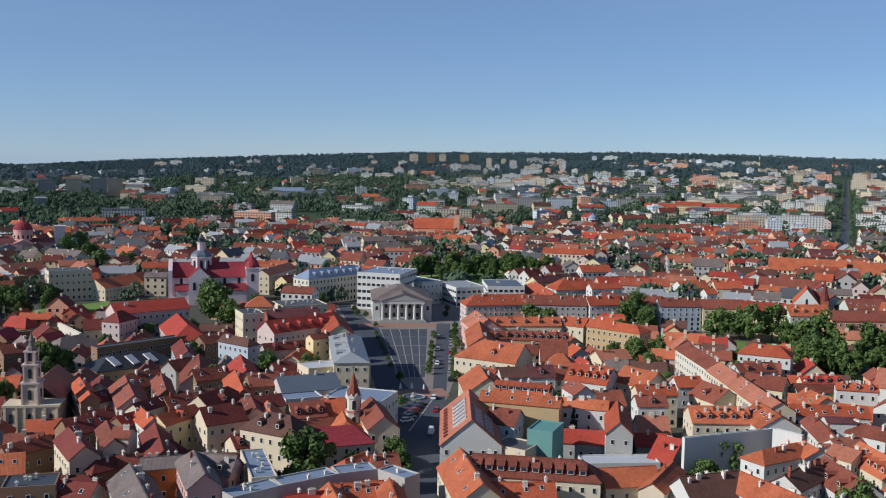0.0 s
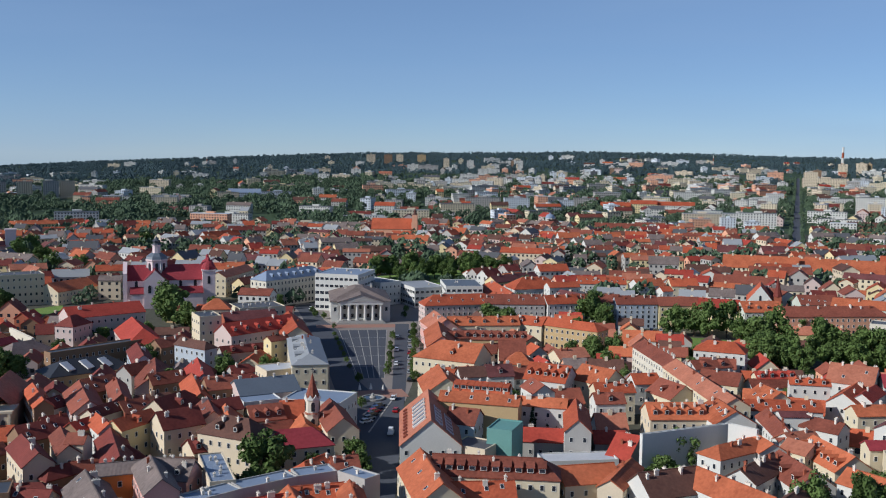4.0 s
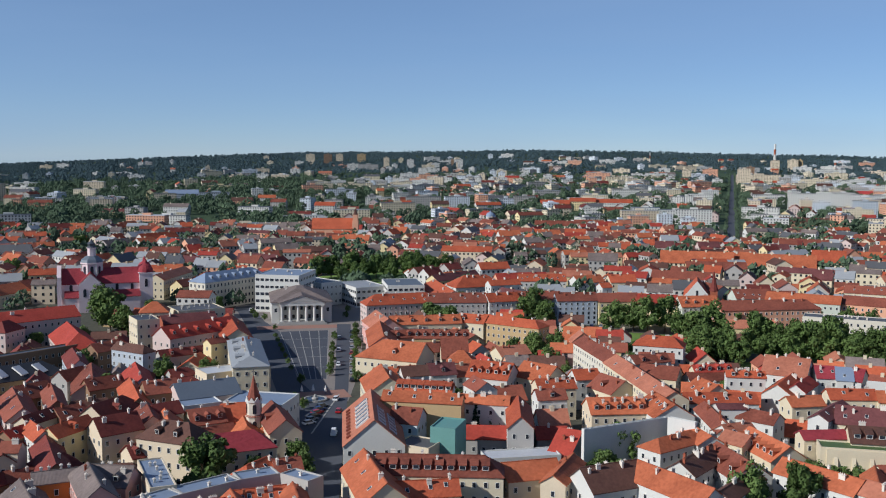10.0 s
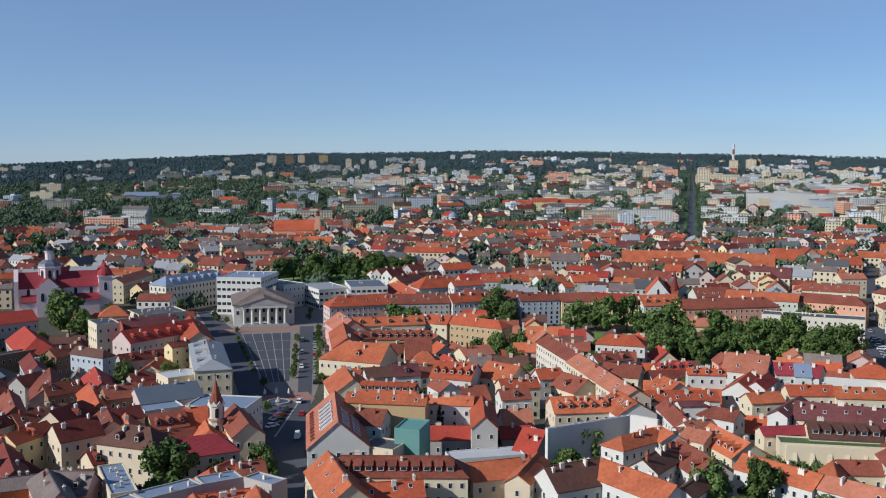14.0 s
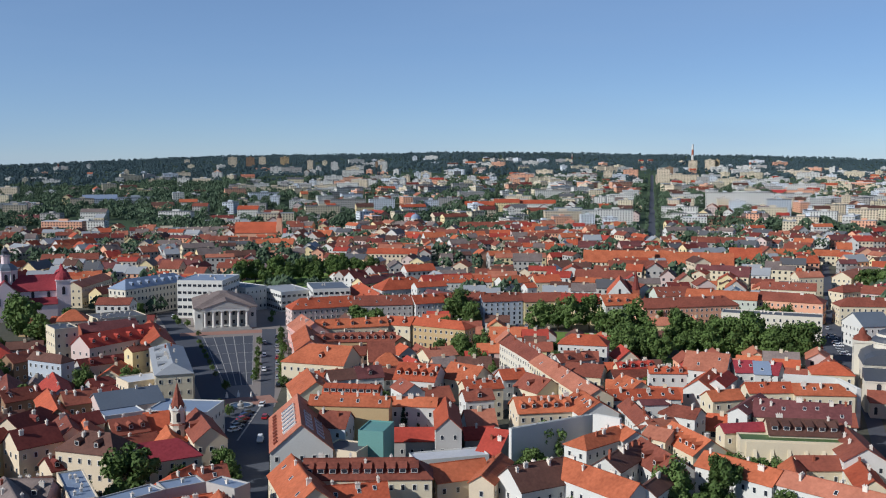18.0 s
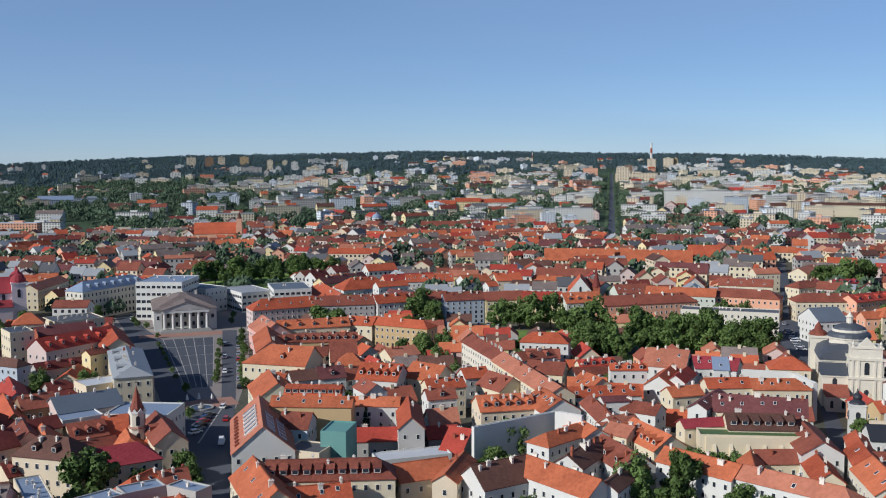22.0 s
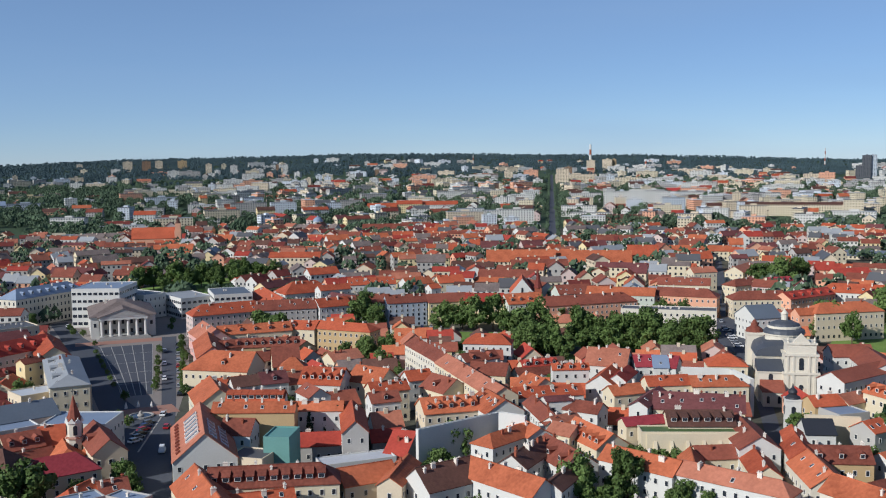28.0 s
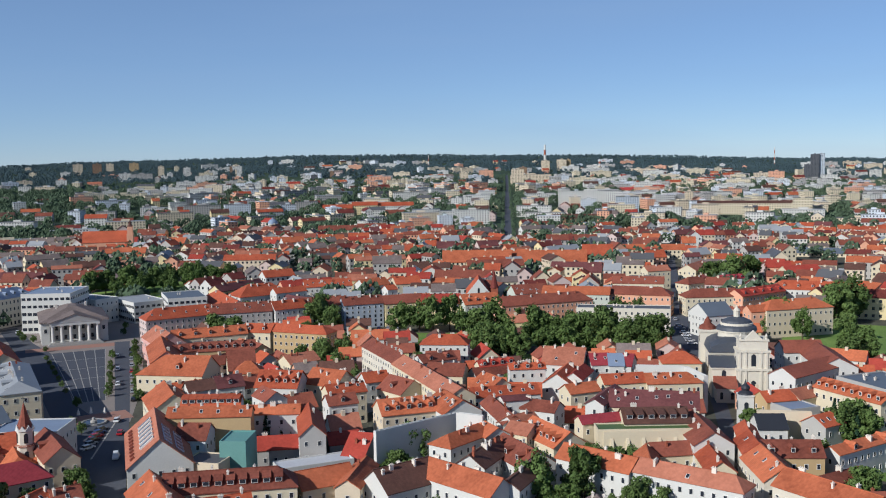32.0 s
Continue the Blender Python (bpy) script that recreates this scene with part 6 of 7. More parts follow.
stack(*at(24.3, 3000), 4.6, 76, "tall red and white chimney stack above the far town")
stack(*at(27.4, 3000), 4.0, 34, "red and white chimney stack above the far town")
stack(*at(36.9, 3600), 2.2, 66, "slender red and white lattice mast on the skyline", 6, "mast")
stack(*at(-11.0, 3400), 1.8, 36, "slender mast on the wooded skyline", 4, "mast")
stack(*at(17.6, 3300), 1.8, 40, "slender mast above the far town", 4, "mast")


def blue_dome():
    x, y = at(8.6, 1180)
    e = thing("domed_church", x, y, terrain(x, y), 0, "pale church with a light blue dome", "church")
    claim(x, y, 0, 30, 20)
    part("hall", Shape().box(-15, 15, -9, 9, -5, 9).mesh("hall", ["white"]), e)
    part("drum", Shape().ring([(5.5, 9), (5.5, 12.5)], 16).mesh("drum", ["white"]), e)
    part("dome", Shape().ring([(5.8, 12.5), (5.3, 15), (3.6, 17), (1.2, 18), (0.2, 20)], 16).mesh("dome", ["r_bluewhite"]), e)


def twin_tower_church():
    """Brick gothic church with two slender towers."""
    x, y = at(0.5, 1000)
    e = thing("church", x, y, 0, -4, "brick church with two slender towers and orange roof", "church")
    claim(x - 12, y, 0, 52, 24)
    part("nave", Shape().box(-38, 4, -8, 8, -3, 13).mesh("nave", ["salmon"]), e)
    part("roof", roof_shape(42, 16, 10, 0, 0, 0.4, 0.3).mesh("roof", ["r_redorange"]), e, Matrix.Translation((-17, 0, 13)))
    for ty in (-5, 6):
        t = part("tower", Shape().box(2, 8, ty - 3, ty + 3, -3, 20).box(2.6, 7.4, ty - 2.4, ty + 2.4, 20, 27).mesh("tower", ["salmon"]), e)
        part("cap", Shape().ring([(2.6, 27), (1.2, 29), (0.1, 33)], 8, 0, 0, 1, 1, 5, ty).mesh("cap", ["r_brown"]), t)
    for k in range(5):
        part("window", ARCH["m"], e, pose(-34 + 7.5 * k, -8, 4))


blue_dome()
twin_tower_church()


def small_gothic():
    """White gabled church with a slim red spire among the roofs."""
    x, y = at(20.4, 560)
    e = thing("church", x, y, 0, -20, "small white gabled church with a slim brick spire", "church")
    claim(x, y + 10, -20, 16, 26)
    part("nave", Shape().box(-7, 7, 0, 26, -3, 9).mesh("nave", ["white"]), e)
    part("gable", prism(14, 1.2, 9, 8.5).mesh("gable", ["white"]), e)
    part("roof", roof_shape(25, 14, 8, 0, 0, 0.4, 0.3).mesh("roof", ["r_redorange"]), e, pose(0, 13.5, 9, 0, 0, 90))
    part("spire_base", Shape().box(7, 11, 2, 6, -3, 12).mesh("spire_base", ["brick"]), e)
    part("spire", Shape().ring([(2.6, 12), (1.6, 15), (0.1, 23)], 8, 0, 0, 1, 1, 9, 4).mesh("spire", ["r_darkred"]), e)
    part("window", ARCH["s"], e, pose(0, 0, 9.5))


small_gothic()

# the straight avenue with its dark tree rows
ax, ay = at(22.15, 980)
bx, by = at(22.1, 2700)
clear_strip(ax, ay, bx, by, 16)
v, f = [], []
for k in range(61):
    px_, py_ = ax + (bx - ax) * k / 60, ay + (by - ay) * k / 60
    v += [(px_ - 7, py_ + 2.6, terrain(px_ - 7, py_ + 2.6) + 0.35), (px_ + 7, py_ - 2.6, terrain(px_ + 7, py_ - 2.6) + 0.35)]
    if k:
        f.append((2 * k - 2, 2 * k - 1, 2 * k + 1, 2 * k))
tagged(new("road", mesh("road", v, f, ["asphalt"])), "long straight asphalt avenue climbing to the hills", "road", kind="structure")

# the gabled house by the main street: glazed strips and solar panels on its slopes
G_HALF, G_RISE = 8.05, 6.8
g_tilt = math.degrees(math.atan2(G_RISE, G_HALF))


def on_slope(name, along, down, lift, label, category, group):
    """An Empty that lies on a slope of the gabled house; down: metres from the ridge, minus on the sunless side."""
    e = new(name)
    e.matrix_basis = pose(8.3, 270.7, 9.7, 0, 0, 89.9) @ pose(along, down, G_RISE * (1 - abs(down) / G_HALF) + 0.22 + lift, -g_tilt if down > 0 else g_tilt, 0, 0)
    return tagged(e, label, category, group)


for k in range(6):
    e = on_slope("roof_light", -11.5 + 3.9 * k, 2.9, 0.1, "long white-framed roof light on a salmon tiled roof", "roof light", "roof lights of the gabled house")
    part("frame", Shape().box(-1.05, 1.05, -2.2, 2.2, -0.1, 0.35).mesh("frame", ["frame"]), e)
    part("pane", Shape().box(-0.5, 0.9, -2.0, 2.0, 0.35, 0.38).mesh("pane", ["r_slate"]), e)
for k in range(9):
    e = on_slope("roof_window", -14.0 + 3.3 * k, 6.6, 0.05, "small brown-framed roof window above the eaves", "roof window", "roof windows of the gabled house")
    part("frame", Shape().box(-0.55, 0.55, -0.6, 0.6, -0.05, 0.5).mesh("frame", ["r_redbrown"]), e)
    part("pane", Shape().box(-0.42, 0.42, 0.6, 0.63, 0.05, 0.42).mesh("pane", ["glass"]), e)
for k in range(5):
    for j in range(2):
        e = on_slope("roof_window", -13.0 + 3.4 * k, -2.2 - 2.9 * j, 0.05, "large pale-framed glazed roof window on a shaded slope", "roof window", "large roof windows of the gabled house")
        part("frame", Shape().box(-1.3, 1.3, -1.25, 1.25, -0.05, 0.16).mesh("frame", ["r_whitemetal"]), e)
        part("pane", Shape().box(-0.5, 1.1, -1.05, 1.05, 0.16, 0.19).mesh("pane", ["car_black"]), e)

# three slanting glazed panels on the black hipped roof
for k in range(3):
    e = new("roof_light")
    e.matrix_basis = pose(-117.3, 368.6, 4.8, 0, 0, 38.0) @ pose(-8.0 + 7.0 * k, -3.9, 4.2 * (1 - 3.9 / 7.6) + 0.3, math.degrees(math.atan2(4.2, 7.6)), 0, 25)
    tagged(e, "large white-framed glazed panel on a black metal roof", "roof light", "glazed panels of the black roof")
    part("frame", Shape().box(-1.7, 1.7, -2.6, 2.6, 0, 0.5).mesh("frame", ["frame"]), e)
    part("pane", Shape().box(-1.5, 1.5, -2.4, 2.4, 0.5, 0.53).mesh("pane", ["r_whitemetal"]), e)

# ---- town beyond: streets of houses, blocks, woods ----
def polar(r, az):
    return r * math.sin(radians(az)), r * math.cos(radians(az))


FAR = {}            # far buildings, joined by district
FAR_MATS = ["glass"] + list(WALLS) + ["r_" + k for k in (*ROOFS, *FLATS)]


def far_block(x, y, rot, L, W, h, wall, roof, rise=0.0, where="far_town", tall=3.0):
    """A far building, added to its district: walls, roof and windows."""
    s = FAR.setdefault(where, Shape())
    m = pose(x, y, terrain(x, y), 0, 0, rot)
    q = Shape()
    wi, ri = FAR_MATS.index(wall), FAR_MATS.index("r_" + roof)
    q.box(-L / 2, L / 2, -W / 2, W / 2, -6, h, wi)
    if rise > 0:
        for X in (-L / 2, L / 2):
            q.add([(X, -W / 2, h), (X, W / 2, h), (X, 0, h + rise)], [(0, 1, 2) if X > 0 else (0, 2, 1)], wi)
        r = roof_shape(L, W, rise, 0, 0, 0.4, 0.3)
        q.add([(a, b, c + h) for a, b, c in r.v], r.f, ri)
        for k in range(max(1, int(L / 12))):
            cx = -L / 2 + L * (k + 0.5) / max(1, int(L / 12))
            q.box(cx - 0.6, cx + 0.6, -0.8, 0.1, h + rise - 1, h + rise + 1.2, FAR_MATS.index("beige"))
    else:
        q.box(-L / 2 - 0.2, L / 2 + 0.2, -W / 2 - 0.2, W / 2 + 0.2, h, h + 0.5, ri)
        q.box(-L * 0.1, L * 0.12, -W * 0.2, W * 0.2, h + 0.5, h + 2.6, wi)
    nf = max(1, int(h / tall))
    c, sn = math.cos(radians(rot)), math.sin(radians(rot))
    for (dx, dy, ln) in ((0, -1, L), (0, 1, L), (-1, 0, W), (1, 0, W)):
        if (c * dx - sn * dy) * x + (sn * dx + c * dy) * y > 0:
            continue
        n = max(1, int(ln / 3.2))
        for i in range(n):
            for j in range(nf):
                u = (i + 0.5) * ln / n - ln / 2
                zz = (j + 0.3) * h / nf
                hw, hh = 0.7, 1.6
                if dy:
                    Y = dy * (W / 2 + 0.05)
                    p = [(u - hw, Y, zz), (u + hw, Y, zz), (u + hw, Y, zz + hh), (u - hw, Y, zz + hh)]
                else:
                    X = dx * (L / 2 + 0.05)
                    p = [(X, u - hw, zz), (X, u + hw, zz), (X, u + hw, zz + hh), (X, u - hw, zz + hh)]
                q.add(p, [(0, 1, 2, 3)], 0)
    o = len(s.v)
    s.v += [tuple(m @ Vector(p)) for p in q.v]
    s.f += [tuple(k + o for k in t) for t in q.f]
    s.i += q.i
    claim(x, y, rot, L, W)


def link_far():
    words = {"courtyard_houses": "low tiled houses crowding the courtyards", "old_town_roofs": "tiled roofs and plastered houses of the old town", "far_town": "pale blocks and houses of the newer town", "hill_town": "small houses and blocks on the far hills"}
    for k, s in FAR.items():
        tagged(new(k, s.mesh(k, FAR_MATS)), words.get(k, "far houses"), "houses", kind="stuff")


# landmark blocks
far_block(31, 2732, -0.6, 31.5, 14.0, 21.3, 'white', 'tar', 0.0, 'far_town')
far_block(72, 2716, -1.5, 54.7, 14.0, 19.9, 'grey', 'tar', 0.0, 'far_town')
far_block(-102, 3290, 1.8, 28.7, 14.0, 33.0, 'beige', 'tar', 0.0, 'far_town')
far_block(-45, 3272, 0.8, 26.5, 14.0, 32.9, 'brown', 'tar', 0.0, 'far_town')
far_block(-7, 3357, 0.1, 23.3, 14.0, 30.0, 'beige', 'tar', 0.0, 'far_town')
far_block(66, 3331, -1.1, 28.8, 14.0, 29.9, 'ochre', 'tar', 0.0, 'far_town')
far_block(129, 2878, -2.6, 16.5, 12.0, 32.4, 'beige', 'tar', 0.0, 'far_town')
far_block(197, 2854, -4.0, 19.7, 12.0, 27.5, 'white', 'tar', 0.0, 'far_town')
far_block(336, 2806, -6.8, 14.5, 12.0, 28.8, 'white', 'tar', 0.0, 'far_town')
far_block(331, 2963, -6.4, 8.5, 12.0, 23.7, 'brown', 'tar', 0.0, 'far_town')
far_block(434, 2312, -10.6, 13.4, 14.0, 20.0, 'white', 'tar', 0.0, 'far_town')
far_block(450, 2309, -11.0, 16.1, 14.0, 21.4, 'darkgrey', 'tar', 0.0, 'far_town')
far_block(552, 2588, -12.0, 10.6, 12.0, 18.0, 'brown', 'tar', 0.0, 'far_town')
far_block(-263, 1674, 8.9, 52.8, 30.0, 12.3, 'bluegrey', 'bluewhite', 6.0, 'far_town')
far_block(-213, 1711, 7.1, 66.6, 18.0, 11.3, 'bluegrey', 'tar', 0.0, 'far_town')
far_block(-230, 1923, 6.8, 47.2, 14.0, 12.7, 'yellow', 'tar', 0.0, 'far_town')
far_block(-134, 1840, 4.2, 81.0, 20.0, 7.0, 'white', 'greymetal', 0.0, 'far_town')
far_block(-107, 1112, 5.5, 61.1, 14.0, 9.7, 'cream', 'greymetal', 0.0, 'far_town')
far_block(-51, 1225, 2.4, 41.3, 13.0, 9.0, 'beige', 'greymetal', 0.0, 'far_town')
far_block(125, 1876, -3.8, 81.6, 20.0, 11.7, 'white', 'greymetal', 0.0, 'far_town')
far_block(110, 1504, -4.2, 43.0, 16.0, 13.7, 'brick', 'redbrown', 0.0, 'far_town')
far_block(311, 1425, -12.3, 43.1, 16.0, 9.8, 'orange', 'redorange', 5.0, 'far_town')
far_block(351, 1420, -13.9, 37.5, 16.0, 13.1, 'yellow', 'redorange', 5.0, 'far_town')
far_block(396, 1414, -15.6, 52.9, 16.0, 11.5, 'white', 'redorange', 5.0, 'far_town')
far_block(403, 1286, -17.4, 37.9, 16.0, 13.8, 'white', 'slate', 0.0, 'far_town')
far_block(431, 1246, -19.1, 40.3, 16.0, 13.3, 'white', 'slate', 0.0, 'far_town')
far_block(243, 1116, -12.3, 44.2, 14.0, 6.5, 'cream', 'redbrown', 5.0, 'far_town')
far_block(293, 1165, -14.1, 28.8, 12.0, 4.2, 'beige', 'redbrown', 4.0, 'far_town')
far_block(336, 1008, -18.4, 51.9, 16.0, 4.2, 'cream', 'redorange', 6.0, 'far_town')
far_block(398, 1102, -19.9, 16.9, 14.0, 4.8, 'white', 'redbrown', 5.0, 'far_town')
far_block(511, 1567, -18.1, 42.7, 16.0, 9.2, 'white', 'salmon', 0.0, 'far_town')
far_block(702, 1386, -26.9, 97.5, 18.0, 25.2, 'white', 'tar', 0.0, 'far_town')
far_block(706, 1276, -29.0, 32.7, 16.0, 21.8, 'bluegrey', 'tar', 0.0, 'far_town')
far_block(939, 1645, -29.7, 78.6, 18.0, 8.1, 'cream', 'reddeck', 5.0, 'far_town')
far_block(544, 1139, -25.5, 74.8, 14.0, 6.6, 'brown', 'brown', 5.0, 'far_town')
far_block(514, 1020, -26.7, 40.9, 14.0, 5.1, 'brown', 'redbrown', 5.0, 'far_town')
far_block(421, 871, -25.8, 48.7, 14.0, 6.6, 'white', 'redbrown', 5.0, 'far_town')
far_block(481, 885, -28.5, 60.7, 14.0, 3.6, 'white', 'greybrown', 4.0, 'far_town')
far_block(518, 872, -30.7, 31.0, 18.0, 8.8, 'white', 'whitemetal', 0.0, 'far_town')
far_block(479, 885, -28.4, 10.9, 12.0, 8.6, 'blue', 'darkmetal', 0.0, 'far_town')
far_block(425, 739, -29.9, 66.4, 14.0, 7.9, 'cream', 'orange', 4.0, 'far_town')
far_block(260, 702, -20.3, 51.7, 18.0, 9.0, 'cream', 'orange', 8.0, 'far_town')
far_block(311, 688, -24.3, 60.9, 20.0, 8.0, 'white', 'orange', 8.0, 'far_town')
far_block(352, 683, -27.2, 22.9, 16.0, 11.0, 'beige', 'redorange', 8.0, 'far_town')
far_block(903, 2079, -23.5, 93.3, 14.0, 21.3, 'beige', 'tar', 0.0, 'far_town')
far_block(1015, 2385, -23.1, 19.8, 14.0, 25.7, 'brown', 'tar', 0.0, 'far_town')
far_block(987, 1985, -26.4, 59.6, 14.0, 16.9, 'cream', 'tar', 0.0, 'far_town')
far_block(1019, 1946, -27.6, 39.7, 14.0, 16.5, 'white', 'tar', 0.0, 'far_town')
far_block(1302, 2537, -27.2, 77.1, 14.0, 13.8, 'white', 'tar', 0.0, 'far_town')
far_block(1227, 2122, -30.0, 18.0, 12.0, 23.3, 'white', 'tar', 0.0, 'far_town')
far_block(1187, 2626, -24.3, 23.8, 14.0, 33.1, 'beige', 'tar', 0.0, 'far_town')
far_block(1272, 2697, -25.3, 28.3, 14.0, 32.4, 'beige', 'tar', 0.0, 'far_town')
far_block(1294, 2698, -25.6, 14.2, 14.0, 32.5, 'ochre', 'tar', 0.0, 'far_town')
far_block(659, 1938, -18.8, 35.5, 14.0, 13.8, 'cream', 'tar', 0.0, 'far_town')
far_block(703, 2250, -17.3, 81.4, 14.0, 10.5, 'white', 'tar', 0.0, 'far_town')
far_block(799, 2239, -19.7, 20.7, 14.0, 24.0, 'beige', 'tar', 0.0, 'far_town')
far_block(893, 2337, -20.9, 36.4, 14.0, 22.3, 'salmon', 'tar', 0.0, 'far_town')
far_block(829, 1156, -35.7, 140.1, 16.0, 15.6, 'cream', 'brown', 3.0, 'far_town')
far_block(837, 1057, -38.4, 23.8, 16.0, 26.6, 'cream', 'tar', 0.0, 'far_town')
far_block(1631, 2016, -39.0, 20.6, 16.0, 60.6, 'darkgrey', 'slate', 0.0, 'far_town')
far_block(1645, 2011, -39.3, 17.5, 16.0, 61.8, 'bluegrey', 'slate', 0.0, 'far_town')
far_block(1578, 1974, -38.6, 18.5, 14.0, 37.6, 'darkgrey', 'tar', 0.0, 'far_town')
far_block(1479, 1962, -37.0, 35.6, 14.0, 23.7, 'salmon', 'tar', 0.0, 'far_town')
far_block(1359, 1618, -40.0, 106.9, 16.0, 3.7, 'cream', 'reddeck', 4.0, 'far_town')
far_block(1620, 1951, -39.7, 39.1, 12.0, 13.3, 'white', 'tar', 0.0, 'far_town')
far_block(560, 688, -39.1, 48.7, 14.0, 3.1, 'cream', 'slate', 4.0, 'far_town')
far_block(735, 926, -38.5, 32.3, 14.0, 3.6, 'white', 'bluewhite', 4.0, 'far_town')
far_block(758, 1010, -36.9, 47.8, 16.0, 3.4, 'cream', 'slate', 6.0, 'far_town')
far_block(779, 864, -42.0, 27.7, 16.0, 10.7, 'white', 'redbrown', 4.0, 'far_town')
far_block(636, 881, -35.8, 35.7, 14.0, 3.3, 'cream', 'redbrown', 4.0, 'far_town')
far_block(555, 767, -35.9, 56.5, 14.0, 3.3, 'white', 'crimson', 4.0, 'far_town')
far_block(449, 635, -35.2, 39.2, 16.0, 8.1, 'greygreen', 'greymetal', 3.0, 'far_town')
far_block(463, 593, -38.0, 22.7, 14.0, 4.1, 'cream', 'redorange', 5.0, 'far_town')
far_block(-677, 1688, 21.8, 26.9, 18.0, 29.7, 'grey', 'tar', 0.0, 'hill_town')
far_block(-634, 1694, 20.5, 24.3, 18.0, 29.7, 'beige', 'tar', 0.0, 'hill_town')
far_block(-590, 1694, 19.2, 24.9, 18.0, 30.9, 'grey', 'tar', 0.0, 'hill_town')
far_block(-577, 1736, 18.4, 25.3, 18.0, 29.5, 'beige', 'tar', 0.0, 'hill_town')
far_block(839, 2003, -22.7, 27.1, 14.0, 37.4, 'beige', 'tar', 0.0, 'far_town')
far_block(-54, 1306, 2.4, 33.5, 14.0, 4.2, 'cream', 'redbrown', 4.0, 'far_town')
# end of landmark blocks


def fill_town():
    rnd = random.Random(5)
    roofs = ["orange", "redorange", "redbrown", "salmon", "redbrown", "red", "darkred", "brown", "greymetal", "maroon", "tar", "greybrown", "brown"]
    walls = ["white", "cream", "beige", "greypink", "yellow", "white", "salmon", "grey"]
    # eastern side: darker roofs and duller walls, its shade put into the colours
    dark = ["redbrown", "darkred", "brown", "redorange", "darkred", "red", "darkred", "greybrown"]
    shaded_walls = ["ochre", "grey", "greypink", "brown", "beige", "brick"]
    # small houses that crowd the near quarters
    for r0 in range(186, 520, 8):
        az = -28.0
        while az < 45:
            x, y = polar(r0 + rnd.uniform(-3, 3), az)
            L, W = rnd.uniform(8, 17), rnd.uniform(7, 10)
            rot = -az * 0.6 + 40 * noise.noise((x / 90, y / 90, 4)) + rnd.choice((0, 0, 90) if az > -1 else (0, 90, 90)) + rnd.uniform(-4, 4)
            az += math.degrees(6.0 / r0)
            if noise.noise((x / 40, y / 40, 7.7)) > 0.4 or not is_free(x, y, rot, L, W, 0.15):
                continue
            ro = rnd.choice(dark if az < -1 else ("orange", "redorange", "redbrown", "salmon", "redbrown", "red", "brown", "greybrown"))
            if r0 > 270:
                far_block(x, y, rot, L, W, rnd.uniform(4, 6.5), rnd.choice(walls if az > -1 else shaded_walls), ro, W / 2 * rnd.uniform(0.6, 0.85), "courtyard_houses", 2.6)
                continue
            house(x, y, rot, L, W, rnd.uniform(4, 6.5), W / 2 * rnd.uniform(0.6, 0.85), rnd.choice(walls if az > -1 else shaded_walls), ro, ends=rnd.choice(("gg", "hh", "hh", "gh")), ch=rnd.choice((1, 2, 2)), dm=rnd.choice((0, 0, 2)) if L > 10 else 0, sky=rnd.choice((0, 1, 2)), near=0)
    for r0 in range(500, 1150, 13):
        az = -29.0
        while az < 46:
            x, y = polar(r0 + rnd.uniform(-5, 5), az)
            L, W = rnd.uniform(9, 22) if rnd.random() < 0.88 else rnd.uniform(26, 42), rnd.uniform(8, 12.5)
            rot = -az * 0.7 + 75 * noise.noise((x / 130, y / 130, 4)) + rnd.choice((0, 0, 90)) + rnd.uniform(-6, 6)
            az += math.degrees((L + 2) / r0)
            if noise.noise((x / 70, y / 70, 7.7)) > 0.24 or rnd.random() < 0.1:
                continue
            if not is_free(x, y, rot, L, W, 0.6):
                continue
            ro = rnd.choice(roofs if rnd.random() < 0.7 else ("orange", "redorange", "greymetal", "redbrown", "greybrown"))
            far_block(x, y, rot, L, W, rnd.uniform(7, 12), rnd.choice(walls), ro, W / 2 * rnd.uniform(0.5, 0.85), "old_town_roofs")
    for r0 in list(range(1150, 2300, 38)) + list(range(2300, 3700, 75)):
        az = -29.0
        while az < 46:
            x, y = polar(r0 + rnd.uniform(-18, 18), az)
            L, W, h = rnd.uniform(16, 55), rnd.uniform(12, 16), rnd.choice((9, 12, 15, 16, 18))
            az += math.degrees((L + rnd.uniform(6, 40)) / r0)
            keep = 0.95 if az > 3 else 0.24
            if r0 > 2300:
                keep *= 0.75 if az < 2 else 0.4
            if r0 > 3000:
                keep *= 0.3
            if rnd.random() > keep + 0.6 * noise.noise((x / 260, y / 260, 2.2)):
                continue
            rot = -az * 0.6 + 40 * noise.noise((x / 400, y / 400, 9)) + rnd.choice((0, 0, 90))
            if not is_free(x, y, rot, L, W, 3):
                continue
            where = "far_town" if r0 < 2300 else "hill_town"
            if rnd.random() < (0.45 if r0 < 1600 else 0.2):
                far_block(x, y, rot, L * 0.7, W * 0.9, h * 0.7, rnd.choice(walls), rnd.choice(roofs), W / 2 * 0.6, where)
            else:
                far_block(x, y, rot, L, W, h, rnd.choice(("white", "white", "white", "cream", "cream", "beige", "grey", "paleblue", "salmon")), rnd.choice(("tar", "greymetal", "whitemetal", "tar")), 0, where)


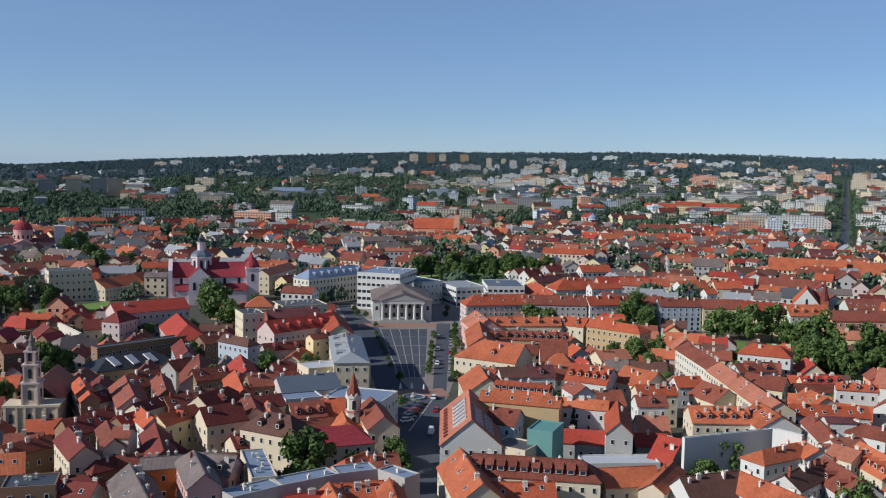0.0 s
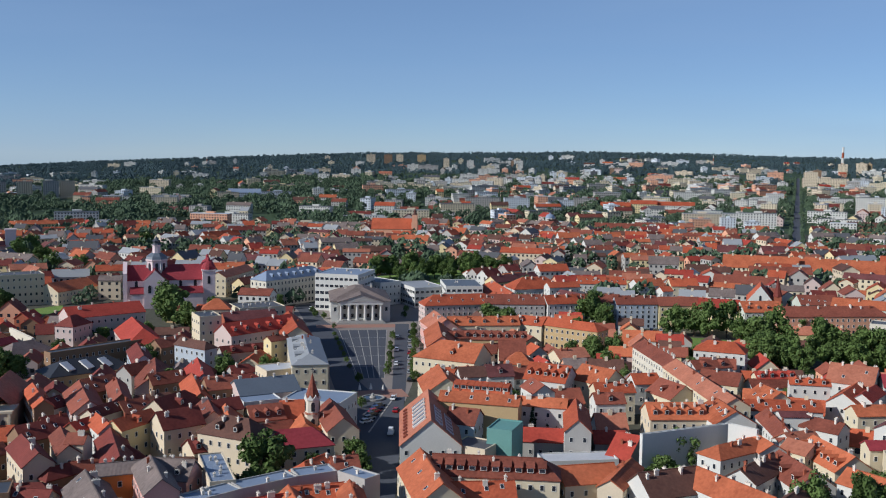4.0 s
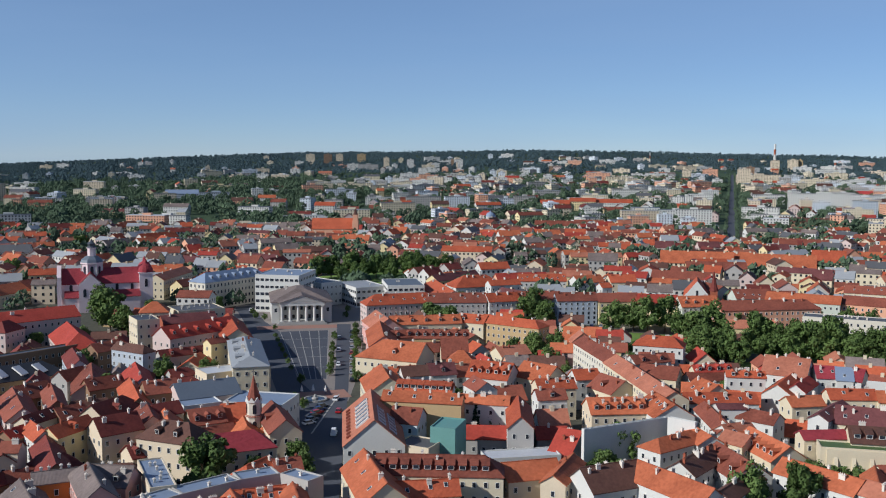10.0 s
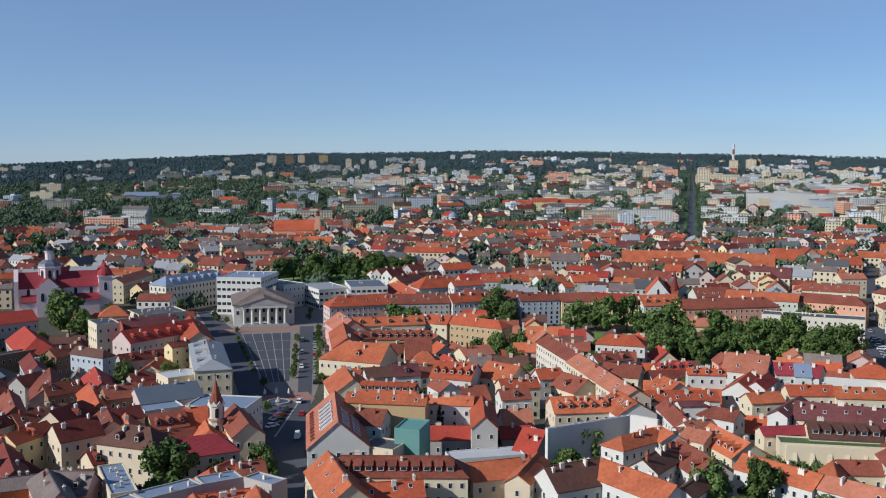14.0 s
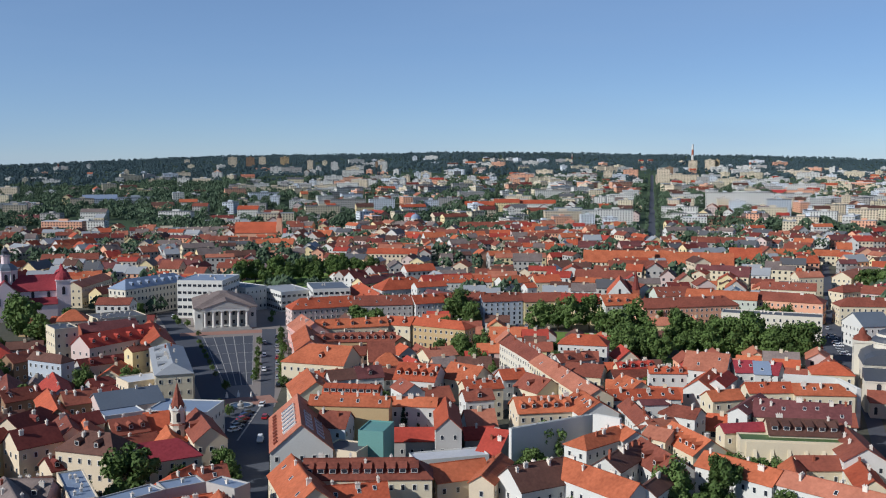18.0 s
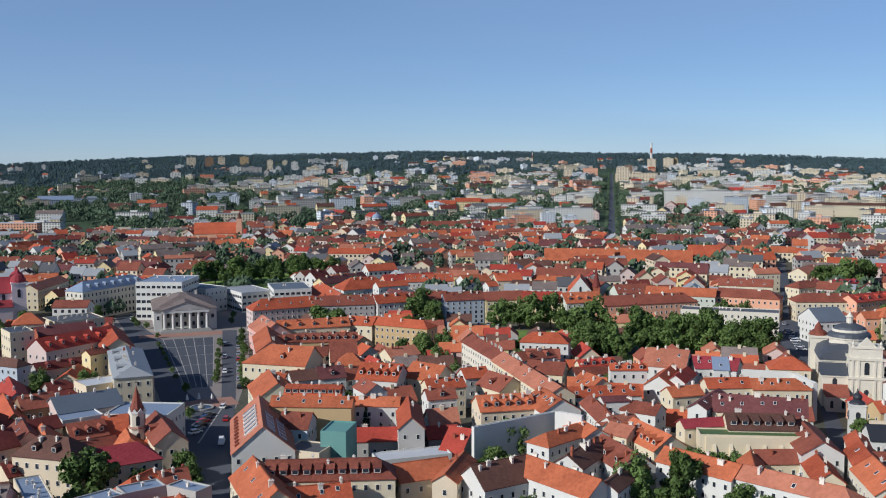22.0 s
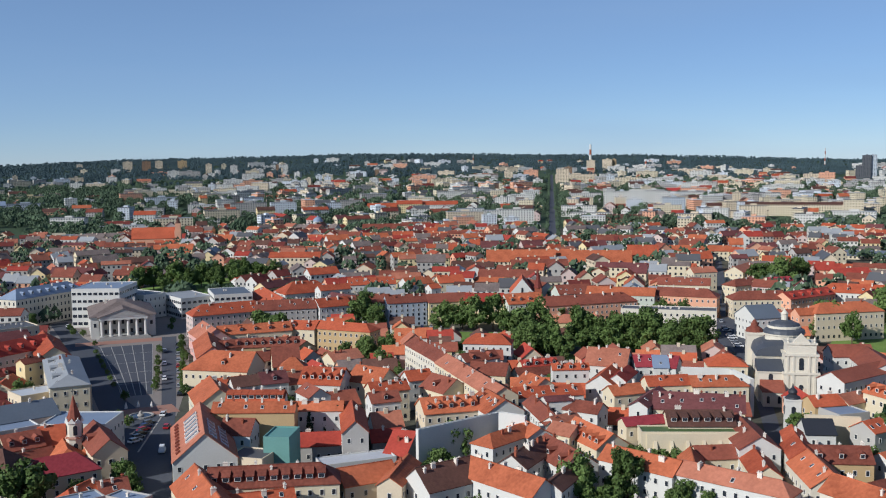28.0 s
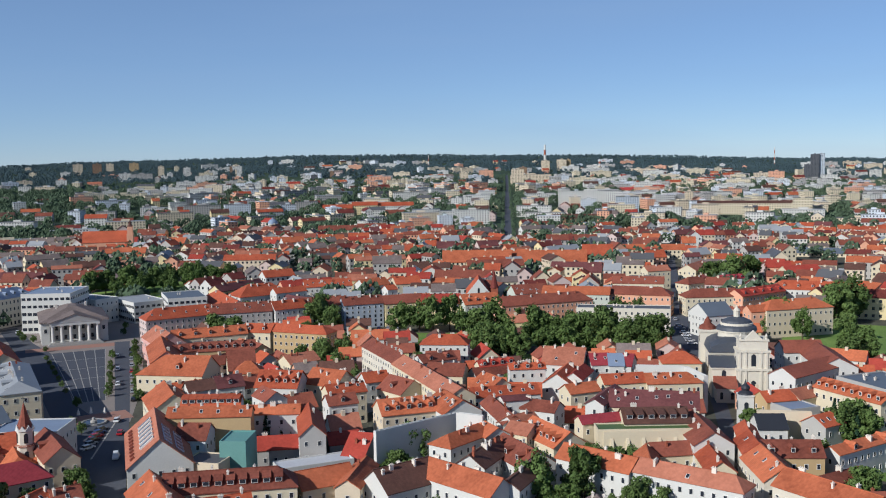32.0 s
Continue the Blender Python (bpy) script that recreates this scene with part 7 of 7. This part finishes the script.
def woods(name, label, spots, size, mat="leaf", clumps=16):
    """Many small crowns joined into one mesh of woods."""
    rnd = random.Random(len(spots))
    V, F = [], []
    for (x, y, k) in spots:
        z0 = terrain(x, y)
        h = size * k * rnd.uniform(0.75, 1.25)
        w = h * rnd.uniform(0.38, 0.52)
        for q in range(clumps):
            a, e = rnd.uniform(0, 6.283), rnd.uniform(-0.7, 1)
            ce = math.sqrt(1 - e * e)
            cx, cy, cz = x + w * ce * math.cos(a) * 0.8, y + w * ce * math.sin(a) * 0.8, z0 + h * 0.58 + e * h * 0.36
            s = w * rnd.uniform(0.35, 0.6) * (16 / clumps) ** 0.6
            o = len(V)
            t = rnd.uniform(0, 6.283)
            V += [(cx + s * math.cos(t), cy + s * math.sin(t), cz - s * 0.4), (cx + s * math.cos(t + 2.1), cy + s * math.sin(t + 2.1), cz - s * 0.4),
                  (cx + s * math.cos(t + 4.2), cy + s * math.sin(t + 4.2), cz - s * 0.4), (cx + s * 0.2, cy, cz + s * 0.7)]
            F += [(o, o + 1, o + 3), (o + 1, o + 2, o + 3), (o + 2, o, o + 3), (o + 2, o + 1, o)]
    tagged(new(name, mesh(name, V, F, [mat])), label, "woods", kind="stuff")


def far_trees():
    rnd = random.Random(9)
    mid, far = [], []
    for k in range(17000):
        r, az = math.sqrt(rnd.uniform(560 ** 2, 2400 ** 2)), rnd.uniform(-29, 46)
        x, y = polar(r, az)
        d = noise.noise((x / 120, y / 120, 3.3)) + (0.2 if az < 1 and r > 850 else 0.05) + (0.0 if r > 1100 else -0.02)
        if d < 0.01 or not is_free(x, y, 0, 5, 5, 1.0):
            continue
        mid.append((x, y, rnd.uniform(0.7, 1.1)))
    for k in range(26000):
        r, az = math.sqrt(rnd.uniform(2300 ** 2, 4400 ** 2)), rnd.uniform(-29, 46)
        x, y = polar(r, az)
        if r < 2750 + 300 * noise.noise((x / 400, y / 400, 5)) - (500 if az < 0 else 0) and noise.noise((x / 150, y / 150, 8)) < 0.1:
            continue
        if is_free(x, y, 0, 6, 6, 1):
            far.append((x, y, rnd.uniform(0.8, 1.2)))
    for k in range(110):
        a = k / 110
        for s in (-6.5, 6.5):
            mid.append((ax + (bx - ax) * a + s + rnd.uniform(-1, 1), ay + (by - ay) * a, rnd.uniform(0.32, 0.48)))
    woods("trees", "scattered green trees between the far houses, tinted for haze", mid, 13, "leaf_hazed_mid", 30)
    woods("woods", "dark green woods on the far hills, tinted blue for haze", far, 9, "leaf_hazed_far")


def courtyard_trees():
    """Garden trees in the gaps between the near houses."""
    rnd = random.Random(77)
    n = 0
    for k in range(4000):
        r, az = rnd.uniform(215, 560), rnd.uniform(-27, 44)
        x, y = polar(r, az)
        if -40 < x < 14 and y > 240 or not is_free(x, y, 0, 4.5, 4.5, 0.2):
            continue
        claim(x, y, 0, 4, 4)
        tree(x, y, rnd.choice((0, 2, 3)), rnd.uniform(0.55, 0.85), z=0, group="garden trees of the courtyards")
        n += 1
        if n >= 70:
            break


fill_town()
courtyard_trees()
link_far()
far_trees()
